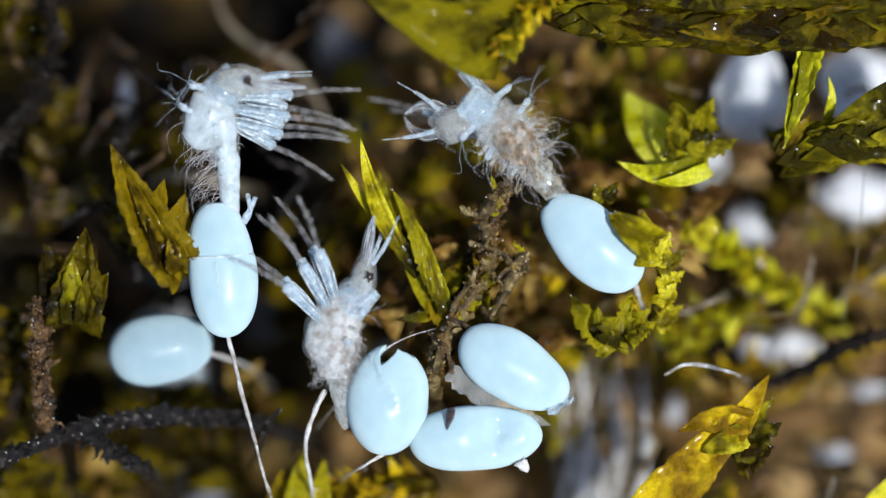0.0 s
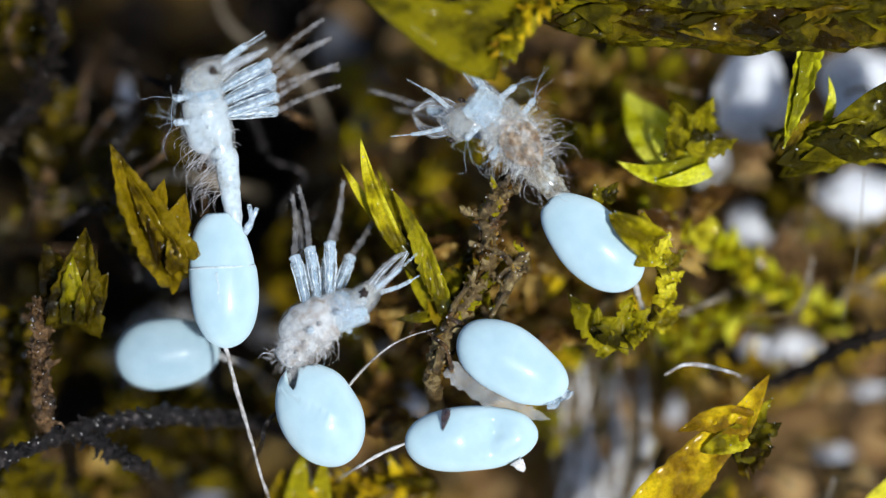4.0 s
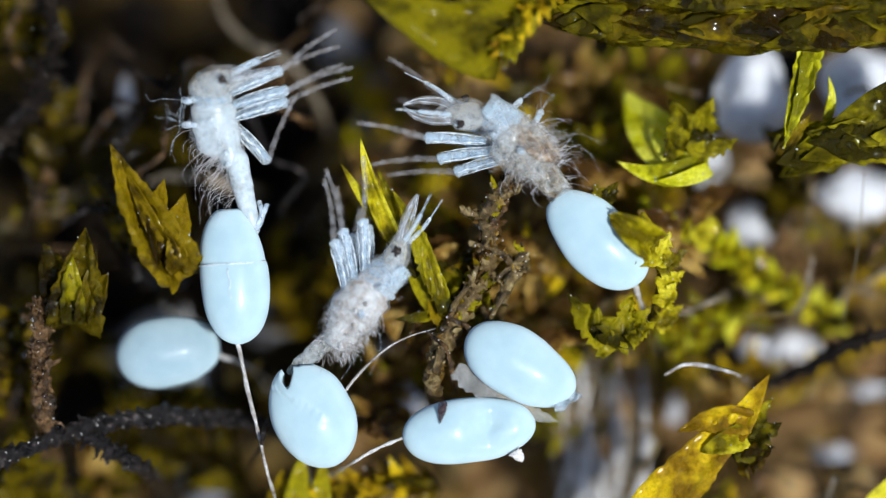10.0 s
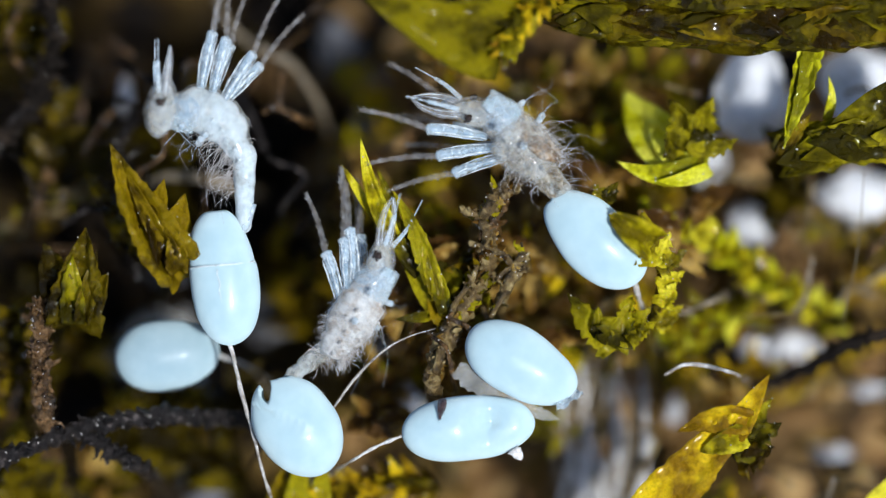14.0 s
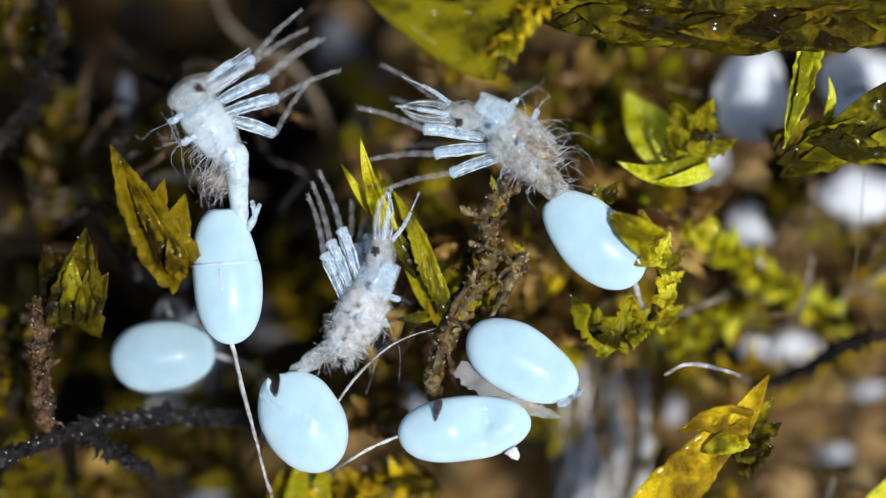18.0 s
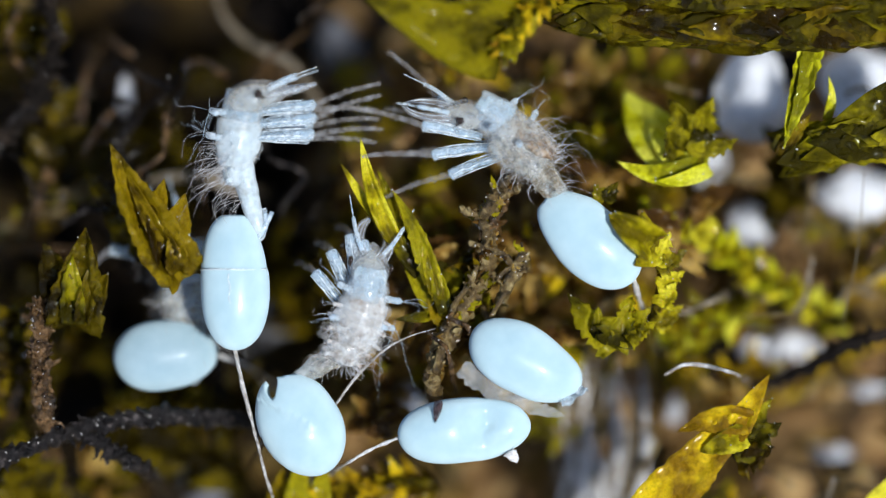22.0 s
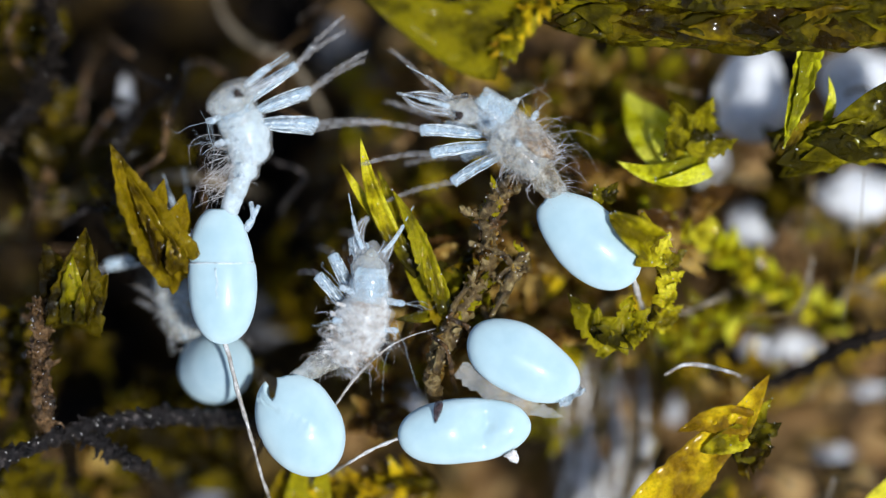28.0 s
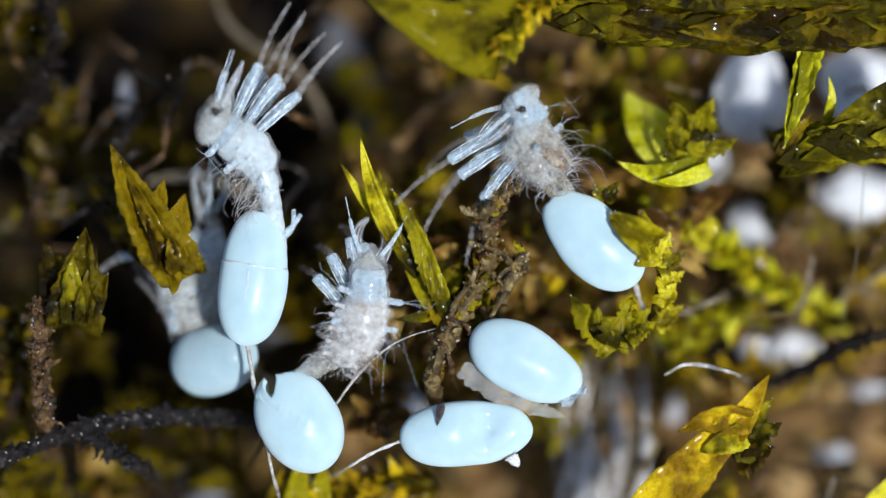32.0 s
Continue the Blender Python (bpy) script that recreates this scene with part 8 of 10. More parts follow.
    walk(hatcher['legs'][1], [(t, hip(1, 1.0, a, b)) for t, a, b in ((0, 46, -15), (0.5, 60.8, -13.6), (1, 37.8, -12.5), (1.5, 78, -12), (2, 52.6, -12.2), (2.5, 57.2, -13.1), (3, 45.9, -14.5), (3.5, 43.7, -15.9), (5.5, 42, -17.3), (6, 46.7, -16.1), (6.5, 26.1, -14.6), (7, 16.1, -13.2), (7.5, 15, -12.3), (8, 16.9, -12), (8.5, 29.3, -12.4), (9, 46.4, -13.5), (9.5, 34.7, -14.9), (10, 41.6, -16.3), (10.5, 29.5, -17.4), (11, 29.7, -18), (11.5, 21.3, -17.8), (12, 18, -17), (12.5, 21.6, -15.7), (13, 28, -14.2), (13.5, 33.6, -12.9), (14, 36.8, -12.1), (14.5, 16.3, -12), (16.5, 21.9, -16.6), (17, 28.5, -17.6), (17.5, 30.9, -18), (18, 32.4, -17.6), (18.5, 32.3, -16.7), (19, 29.3, -15.3), (19.5, 42.5, -13.8), (20, 6.3, 29.3), (20.5, 3.6, 30), (21, 2.1, 29.9), (23, 9.4, 25), (25, 3.4, 25.7), (28, 9.9, 28.8), (30, 2, 24.1), (32, 9.6, 27.5))])
    walk(hatcher['shins'][1], [(t, knee(1.0, a)) for t, a in ((0, 14), (0.5, 32), (1, 68.7), (1.5, 76.7), (2, 91.5), (2.5, 82.2), (3, 28.2), (3.5, -0.2), (5.5, -13.8), (6, -12.2), (6.5, -5.8), (7, 0.5), (7.5, 1.7), (8, -3.2), (8.5, -10.2), (9, -14), (9.5, -11.5), (10, -4.7), (10.5, 1.1), (11, 1.3), (11.5, -4.2), (12, -11.1), (12.5, -14), (13, -10.6), (13.5, -3.7), (14, 1.5), (14.5, 0.8), (16.5, -9.7), (17, -2.7), (17.5, 1.8), (18, 0.2), (18.5, -6.3), (19, -12.5), (19.5, -13.6), (20, 78), (20.5, 78), (21, 78), (23, 78), (25, 78), (28, 78), (30, 78), (32, 78))])
    walk(hatcher['legs'][2], [(t, hip(2, 1.0, a, b)) for t, a, b in ((0, 56, 12), (0.5, 72.7, 14.1), (1, 55.7, 15), (1.5, 98.6, 14.1), (2, 71, 11.9), (2.5, 74.2, 9.8), (3, 66.9, 9), (3.5, 71, 9.9), (5.5, 47.3, 14), (6, 59.5, 11.8), (6.5, 50.8, 9.8), (7, 46.6, 9), (7.5, 38.9, 10), (8, 30.4, 12.2), (8.5, 38.6, 14.3), (9, 56.9, 15), (9.5, 46.5, 13.9), (10, 50.1, 11.7), (10.5, 32.7, 9.7), (11, 32.7, 9), (11.5, 32.2, 10.1), (12, 37.7, 12.3), (12.5, 41.8, 14.3), (13, 38.3, 15), (13.5, 31.8, 13.9), (14, 31, 11.6), (14.5, 17.4, 9.6), (16.5, 30.7, 14.4), (17, 38.7, 15), (17.5, 45.2, 13.8), (18, 46.5, 11.5), (18.5, 40, 9.6), (19, 31.1, 9), (19.5, 49, 10.3), (20, 9.7, 36.5), (20.5, 9, 38.5), (21, 4.9, 38.9), (23, 10, 33.1), (25, 5.5, 38.9), (28, 7.4, 36.7), (30, 2.1, 35.2), (32, 6.2, 36.8))])
    walk(hatcher['shins'][2], [(t, knee(1.0, a)) for t, a in ((0, 4.5), (0.5, 17), (1, 67.1), (1.5, 86.7), (2, 97.5), (2.5, 81), (3, 28.8), (3.5, 1.9), (5.5, 0.9), (6, -1.2), (6.5, -11.9), (7, -12), (7.5, -1.4), (8, 1), (8.5, -9.2), (9, -13.6), (9.5, -4.4), (10, 2), (10.5, -5.9), (11, -13.9), (11.5, -7.7), (12, 1.6), (12.5, -2.7), (13, -12.9), (13.5, -10.7), (14, -0.1), (14.5, 0), (16.5, 1.6), (17, -7.7), (17.5, -14), (18, -6), (18.5, 2), (19, -4.4), (19.5, -13.6), (20, 78), (20.5, 78), (21, 78), (23, 78), (25, 78), (28, 78), (30, 78), (32, 78))])
    walk(hatcher['legs'][3], [(t, hip(3, 1.0, a, b)) for t, a, b in ((0, 51.3, -12), (0.5, 60.8, -10.3), (1, 40.2, -9.2), (1.5, 88.6, -9.1), (2, 72, -9.9), (2.5, 81.2, -11.5), (3, 68, -13.2), (3.5, 59, -14.6), (5.5, 53.2, -11.2), (6, 62.5, -9.7), (6.5, 43.8, -9), (7, 32.6, -9.3), (7.5, 26.4, -10.6), (8, 23.9, -12.3), (8.5, 35.6, -13.9), (9, 52.7, -14.9), (9.5, 40.5, -14.9), (10, 45.4, -13.8), (10.5, 30.4, -12.2), (11, 29.1, -10.5), (11.5, 22.3, -9.3), (12, 22.7, -9), (12.5, 30, -9.8), (13, 36.8, -11.3), (13.5, 38.1, -13.1), (14, 34.2, -14.5), (14.5, 8.4, -15), (16.5, 35.9, -9.9), (17, 43.6, -9.1), (17.5, 40.6, -9.3), (18, 33, -10.4), (18.5, 26, -12.1), (19, 23.1, -13.8), (19.5, 46.1, -14.8), (20, 8.1, 27.1), (20.5, 4.8, 28), (21, 2.3, 29.6), (23, 10, 32.3), (25, 2, 27), (28, 4.1, 32.8), (30, 8.7, 27.3), (32, 2.6, 31.2))])
    walk(hatcher['shins'][3], [(t, knee(1.0, a)) for t, a in ((0, 16.9), (0.5, 26.2), (1, 58.1), (1.5, 71.5), (2, 98.1), (2.5, 95.7), (3, 35.9), (3.5, -6.5), (5.5, 1.8), (6, -0.9), (6.5, -9.2), (7, -14), (7.5, -9.9), (8, -1.5), (8.5, 1.9), (9, -3.3), (9.5, -11.5), (10, -13.6), (10.5, -7.3), (11, 0.5), (11.5, 1.1), (12, -6.1), (12.5, -13.2), (13, -12.4), (13.5, -4.5), (14, 1.7), (14.5, -0.6), (16.5, -1.9), (17, 2), (17.5, -2.9), (18, -11.2), (18.5, -13.8), (19, -7.8), (19.5, 0.2), (20, 78), (20.5, 78), (21, 78), (23, 78), (25, 78), (28, 78), (30, 78), (32, 78))])
    walk(hatcher['legs'][4], [(t, hip(4, 1.0, a, b)) for t, a, b in ((0, 72.4, 9), (0.5, 79.7, 11), (1, 59.2, 12), (1.5, 108.9, 11.4), (2, 91.7, 9.6), (2.5, 97.5, 7.5), (3, 81.7, 6.2), (3.5, 74.6, 6.2), (5.5, 71.1, 11.9), (6, 71.5, 10.8), (6.5, 51.7, 8.8), (7, 49.2, 6.8), (7.5, 52.1, 6), (8, 51.5, 6.7), (8.5, 54.9, 8.6), (9, 58.2, 10.7), (9.5, 40.2, 11.9), (10, 50.9, 11.7), (10.5, 43.8, 10), (11, 47.7, 7.9), (11.5, 44.6, 6.3), (12, 40.1, 6.1), (12.5, 42, 7.4), (13, 51.1, 9.5), (13.5, 49.9, 11.3), (14, 45.1, 12), (14.5, 22.3, 11.1), (16.5, 41.3, 6.5), (17, 50.6, 8.2), (17.5, 52, 10.3), (18, 47.8, 11.8), (18.5, 38.6, 11.8), (19, 36.7, 10.4), (19.5, 67.2, 8.3), (20, 2.8, 50.5), (20.5, 2.3, 50), (21, 5.5, 51), (23, 2.8, 55.4), (25, 9.7, 50.3), (28, 9.7, 52.7), (30, 5.3, 52.7), (32, 2.9, 54))])
    walk(hatcher['shins'][4], [(t, knee(1.0, a)) for t, a in ((0, 15.7), (0.5, 29.7), (1, 59.7), (1.5, 71.5), (2, 100.1), (2.5, 97), (3, 31.3), (3.5, -13), (5.5, -7.7), (6, -14), (6.5, -7.7), (7, 1.3), (7.5, -1.2), (8, -11.3), (8.5, -13), (9, -3.7), (9.5, 2), (10, -5), (10.5, -13.5), (11, -10.2), (11.5, -0.3), (12, 0.7), (12.5, -8.9), (13, -13.9), (13.5, -6.4), (14, 1.7), (14.5, -2.3), (16.5, 1.8), (17, -6.2), (17.5, -13.9), (18, -9.1), (18.5, 0.6), (19, -0.1), (19.5, -10.1), (20, 78), (20.5, 78), (21, 78), (23, 78), (25, 78), (28, 78), (30, 78), (32, 78))])
    walk(hatcher['legs'][5], [(t, hip(5, 1.0, a, b)) for t, a, b in ((0, 67.3, -9), (0.5, 74.5, -7.5), (1, 50.2, -6.4), (1.5, 96, -6), (2, 80.2, -6.4), (2.5, 93.6, -7.5), (3, 85.8, -9.1), (3.5, 80, -10.6), (5.5, 56.2, -10.4), (6, 68.3, -8.9), (6.5, 57.2, -7.4), (7, 54, -6.3), (7.5, 48.6, -6), (8, 39.7, -6.5), (8.5, 41.2, -7.7), (9, 48.4, -9.2), (9.5, 35.1, -10.7), (10, 46.9, -11.7), (10.5, 37.9, -12), (11, 41.3, -11.5), (11.5, 41.1, -10.3), (12, 39.9, -8.8), (12.5, 40.8, -7.3), (13, 43.1, -6.3), (13.5, 34.3, -6), (14, 28.4, -6.6), (14.5, 13.4, -7.8), (16.5, 32.2, -12), (17, 32.6, -11.4), (17.5, 34.7, -10.2), (18, 39.4, -8.6), (18.5, 39.1, -7.2), (19, 39.4, -6.2), (19.5, 65.5, -6), (20, 2.1, 35.4), (20.5, 3.9, 34.1), (21, 6.8, 32.6), (23, 5.7, 30.7), (25, 5.8, 35.8), (28, 2.1, 30.2), (30, 9.7, 33.6), (32, 2.5, 35.2))])
    walk(hatcher['shins'][5], [(t, knee(1.0, a)) for t, a in ((0, 14.1), (0.5, 32), (1, 67.8), (1.5, 75.3), (2, 91), (2.5, 83.9), (3, 31.2), (3.5, 1.6), (5.5, -13.2), (6, -7), (6.5, 0), (7, 1.7), (7.5, -3.4), (8, -10.8), (8.5, -14), (9, -10.1), (9.5, -2.6), (10, 1.9), (10.5, -0.6), (11, -7.9), (11.5, -13.5), (12, -12.5), (12.5, -5.8), (13, 0.8), (13.5, 1.3), (14, -4.6), (14.5, -11.8), (16.5, 2), (17, -1.6), (17.5, -9.1), (18, -13.8), (18.5, -11.7), (19, -4.5), (19.5, 1.4), (20, 78), (20.5, 78), (21, 78), (23, 78), (25, 78), (28, 78), (30, 78), (32, 78))])
    walk(mossy_larva['root'], [(t, lie(a, b, c, d, e, f)) for t, a, b, c, d, e, f in ((0, 872, 211, 14, 142.5, 5, 0), (2, 874.5, 211, 14, 142.5, 5.8, 0), (3.5, 876.9, 211, 14, 142.3, 6.3, 0), (5.5, 890.4, 214, 14, 140, 7.1, 0), (6, 890.5, 214, 14, 138.5, 7.2, 0), (7, 889.8, 214, 14, 139.9, 7.6, 0), (8, 891, 214, 14, 141.2, 8, 0), (8.5, 893, 229, 14, 147.7, 25, 0), (9, 896, 230, 14, 152.9, 35, 0), (10, 902, 235, 14, 150.3, 50, 0), (11, 905.9, 232, 14, 146.1, 54, 0), (12, 905.8, 232, 14, 146.4, 58, 0), (13, 905.7, 232, 14, 144.8, 58.1, 0), (14.5, 903.5, 232, 14, 146.1, 58.3, 0), (16.5, 899.3, 230, 14, 149.1, 58.5, 0), (18, 897.2, 230, 14, 150.3, 58.7, 0), (19, 895.1, 230, 14, 151.3, 58.8, 0), (21, 894.8, 230, 14, 149.8, 59, 0), (23, 894.6, 230, 14, 148.1, 59.2, 0), (25.5, 894.4, 230, 14, 147.2, 59.5, 0), (27.5, 894.2, 228, 14, 146, 59.7, 0), (28, 894.1, 228, 14, 145.2, 59.8, 0), (28.5, 892.1, 232, 14, 151.3, 59.8, 0), (29, 894, 228, 14, 146, 59.9, 0), (29.5, 896, 230, 14, 146, 59.9, 0), (30, 916, 229, 14, 137.2, 60, 0), (30.5, 910, 227.5, 14, 140.4, 60.5, 0), (31, 916, 233, 14, 147.1, 61, 0), (31.5, 912, 227.5, 14, 144, 61.5, 0), (32, 933, 233, 14, 129.8, 62, 0))])
    walk(mossy_larva['head'], [(t, lie(i, j, k, l, m).inverted() @ lie(a, b, c, d, e, f)) for t, a, b, c, d, e, f, i, j, k, l, m in ((0, 806, 221, 20, 168.5, 5, -35, 872, 211, 14, 142.5, 5), (2, 812.7, 218.3, 20, 168.5, 5.8, -35, 874.5, 211, 14, 142.5, 5.8), (3.5, 818.2, 216.3, 20, 168.3, 6.3, -35, 876.9, 211, 14, 142.3, 6.3), (5.5, 830.8, 213.7, 20, 166, 7.1, -35, 890.4, 214, 14, 140, 7.1), (6, 834, 211, 20, 164.5, 7.2, -35, 890.5, 214, 14, 138.5, 7.2), (7, 833, 216, 20, 165.9, 7.6, -35, 889.8, 214, 14, 139.9, 7.6), (8, 833, 222, 20, 167.2, 8, -35, 891, 214, 14, 141.2, 8), (8.5, 824, 231, 20, 169.7, 25, -17.5, 893, 229, 14, 147.7, 25), (9, 828, 223, 20, 170.9, 35, 0, 896, 230, 14, 152.9, 35), (10, 835, 202, 20, 168.3, 50, 0, 902, 235, 14, 150.3, 50), (11, 854, 200, 20, 164.1, 54, 0, 905.9, 232, 14, 146.1, 54), (12, 850, 200, 20, 164.4, 58, 0, 905.8, 232, 14, 146.4, 58), (13, 850.7, 197.4, 20, 162.8, 58.1, 0, 905.7, 232, 14, 144.8, 58.1), (14.5, 846.3, 198.9, 20, 164.1, 58.3, 0, 903.5, 232, 14, 146.1, 58.3), (16.5, 835.8, 201.6, 20, 167.1, 58.5, 0, 899.3, 230, 14, 149.1, 58.5), (18, 831.4, 204.2, 20, 168.3, 58.7, 0, 897.2, 230, 14, 150.3, 58.7), (19, 828.1, 205.5, 20, 169.3, 58.8, 0, 895.1, 230, 14, 151.3, 58.8), (21, 830.5, 203.3, 20, 167.8, 59, 0, 894.8, 230, 14, 149.8, 59), (23, 834, 202, 20, 166.1, 59.2, 0, 894.6, 230, 14, 148.1, 59.2), (25.5, 833.2, 200, 20, 165.2, 59.5, 0, 894.4, 230, 14, 147.2, 59.5), (27.5, 832.5, 196, 20, 164, 59.7, 0, 894.2, 228, 14, 146, 59.7), (28, 832.3, 194, 20, 163.2, 59.8, 0, 894.1, 228, 14, 145.2, 59.8), (28.5, 825.2, 209, 20, 169.3, 59.8, 0, 892.1, 232, 14, 151.3, 59.8), (29, 832, 196, 20, 164, 59.9, 0, 894, 228, 14, 146, 59.9), (29.5, 835, 198, 20, 169, 59.9, 0, 896, 230, 14, 146, 59.9), (30, 876, 198, 20, 172.2, 60, 0, 916, 229, 14, 137.2, 60), (30.5, 861, 191, 20, 180.4, 60.5, 0, 910, 227.5, 14, 140.4, 60.5), (31, 884, 216, 20, 192.1, 61, 0, 916, 233, 14, 147.1, 61), (31.5, 880, 187, 20, 199, 61.5, 0, 912, 227.5, 14, 144, 61.5), (32, 926, 174, 20, 219.8, 62, 0, 933, 233, 14, 129.8, 62))])
    walk(mossy_larva['neck'], [(t, lie(i, j, k, l, m).inverted() @ lie(a, b, c, d, e, f)) for t, a, b, c, d, e, f, i, j, k, l, m in ((0, 850.2, 196, 17, 144, 5, 0, 872, 211, 14, 142.5, 5), (2, 854.5, 196.7, 17, 144, 5.8, 0, 874.5, 211, 14, 142.5, 5.8), (3.5, 858.3, 197.2, 17, 144, 6.3, 0, 876.9, 211, 14, 142.3, 6.3), (5.5, 870.7, 199.1, 17, 141.4, 7.1, 0, 890.4, 214, 14, 140, 7.1), (6, 872.5, 198.1, 17, 139.5, 7.2, 0, 890.5, 214, 14, 138.5, 7.2), (7, 872.7, 204.8, 17, 142.4, 7.6, 0, 889.8, 214, 14, 139.9, 7.6), (8, 874.4, 212, 17, 146, 8, 0, 891, 214, 14, 141.2, 8), (8.5, 870.5, 225.1, 17, 149.2, 25, 0, 893, 229, 14, 147.7, 25), (9, 874.6, 222.5, 17, 149.2, 35, 0, 896, 230, 14, 152.9, 35), (10, 884.1, 214.5, 17, 149.6, 50, 0, 902, 235, 14, 150.3, 50), (11, 885.4, 207.4, 17, 148.1, 54, 0, 905.9, 232, 14, 146.1, 54), (12, 883.8, 207.4, 17, 151.5, 58, 0, 905.8, 232, 14, 146.4, 58), (13, 884.6, 205.8, 17, 148.9, 58.1, 0, 905.7, 232, 14, 144.8, 58.1), (14.5, 881.6, 206.5, 17, 150.5, 58.3, 0, 903.5, 232, 14, 146.1, 58.3), (16.5, 874.4, 206.9, 17, 155.6, 58.5, 0, 899.3, 230, 14, 149.1, 58.5), (18, 871.5, 208.3, 17, 157.6, 58.7, 0, 897.2, 230, 14, 150.3, 58.7), (19, 869.1, 208.8, 17, 158.6, 58.8, 0, 895.1, 230, 14, 151.3, 58.8), (21, 871.1, 207.3, 17, 155.6, 59, 0, 894.8, 230, 14, 149.8, 59), (23, 873.7, 206.2, 17, 152.7, 59.2, 0, 894.6, 230, 14, 148.1, 59.2), (25.5, 873.5, 205.4, 17, 151.3, 59.5, 0, 894.4, 230, 14, 147.2, 59.5), (27.5, 871.5, 202.7, 17, 149.9, 59.7, 0, 894.2, 228, 14, 146, 59.7), (28, 871, 201.8, 17, 148.5, 59.8, 0, 894.1, 228, 14, 145.2, 59.8), (28.5, 865.6, 212.2, 17, 158.1, 59.8, 0, 892.1, 232, 14, 151.3, 59.8), (29, 870, 203.1, 17, 149.9, 59.9, 0, 894, 228, 14, 146, 59.9), (29.5, 869, 206.1, 17, 149.9, 59.9, 0, 896, 230, 14, 146, 59.9), (30, 897.6, 206.7, 17, 140.2, 60, 0, 916, 229, 14, 137.2, 60), (30.5, 886.4, 201.1, 17, 144, 60.5, 0, 910, 227.5, 14, 140.4, 60.5), (31, 902.3, 217.1, 17, 154.5, 61, 0, 916, 233, 14, 147.1, 61), (31.5, 893.1, 202.9, 17, 149, 61.5, 0, 912, 227.5, 14, 144, 61.5), (32, 925.5, 199.7, 17, 128.2, 62, 0, 933, 233, 14, 129.8, 62))])
    walk(mossy_larva['fore'], [(t, lie(i, j, k, l, m).inverted() @ lie(a, b, c, d, e, f)) for t, a, b, c, d, e, f, i, j, k, l, m in ((0, 882.5, 221.5, 14, 131.2, 5, 0, 872, 211, 14, 142.5, 5), (2, 884.5, 221.5, 14, 131.2, 5.8, 0, 874.5, 211, 14, 142.5, 5.8), (3.5, 886.4, 221.7, 14, 130.7, 6.3, 0, 876.9, 211, 14, 142.3, 6.3), (5.5, 898.8, 225.1, 14, 128.9, 7.1, 0, 890.4, 214, 14, 140, 7.1), (6, 898.5, 225.3, 14, 128, 7.2, 0, 890.5, 214, 14, 138.5, 7.2), (7, 897.7, 225.2, 14, 128.6, 7.6, 0, 889.8, 214, 14, 139.9, 7.6), (8, 898.5, 225.3, 14, 128, 8, 0, 891, 214, 14, 141.2, 8), (8.5, 894.9, 241.2, 14, 132.5, 25, 0, 893, 229, 14, 147.7, 25), (9, 892.5, 242.5, 14, 138.6, 35, 0, 896, 230, 14, 152.9, 35), (10, 897.4, 248.4, 14, 142.4, 50, 0, 902, 235, 14, 150.3, 50), (11, 900.5, 246.5, 14, 138.7, 54, 0, 905.9, 232, 14, 146.1, 54), (12, 900.5, 246.5, 14, 138.7, 58, 0, 905.8, 232, 14, 146.4, 58), (13, 900.5, 246.5, 14, 138.7, 58.1, 0, 905.7, 232, 14, 144.8, 58.1), (14.5, 898.7, 246.3, 14, 139.5, 58.3, 0, 903.5, 232, 14, 146.1, 58.3), (16.5, 894.7, 244.3, 14, 139.4, 58.5, 0, 899.3, 230, 14, 149.1, 58.5), (18, 892.7, 244.3, 14, 139.4, 58.7, 0, 897.2, 230, 14, 150.3, 58.7), (19, 890.9, 244.1, 14, 140.2, 58.8, 0, 895.1, 230, 14, 151.3, 58.8), (21, 891.1, 243.8, 14, 141.1, 59, 0, 894.8, 230, 14, 149.8, 59), (23, 891.1, 243.8, 14, 141.1, 59.2, 0, 894.6, 230, 14, 148.1, 59.2), (25.5, 891.1, 243.8, 14, 141.1, 59.5, 0, 894.4, 230, 14, 147.2, 59.5), (27.5, 890.9, 242.1, 14, 140.2, 59.7, 0, 894.2, 228, 14, 146, 59.7), (28, 890.9, 242.1, 14, 140.2, 59.8, 0, 894.1, 228, 14, 145.2, 59.8), (28.5, 889.1, 245.8, 14, 141.1, 59.8, 0, 892.1, 232, 14, 151.3, 59.8), (29, 890.9, 242.1, 14, 140.2, 59.9, 0, 894, 228, 14, 146, 59.9), (29.5, 890.9, 242.1, 14, 140.2, 59.9, 0, 896, 230, 14, 146, 59.9), (30, 906.9, 241.2, 14, 132.6, 60, 0, 916, 229, 14, 137.2, 60), (30.5, 900.6, 240.6, 14, 135, 60.5, 0, 910, 227.5, 14, 140.4, 60.5), (31, 905.8, 247.3, 14, 136, 61, 0, 916, 233, 14, 147.1, 61), (31.5, 900.9, 243.2, 14, 136.4, 61.5, 0, 912, 227.5, 14, 144, 61.5), (32, 919.8, 251.3, 14, 132.3, 62, 0, 933, 233, 14, 129.8, 62))])
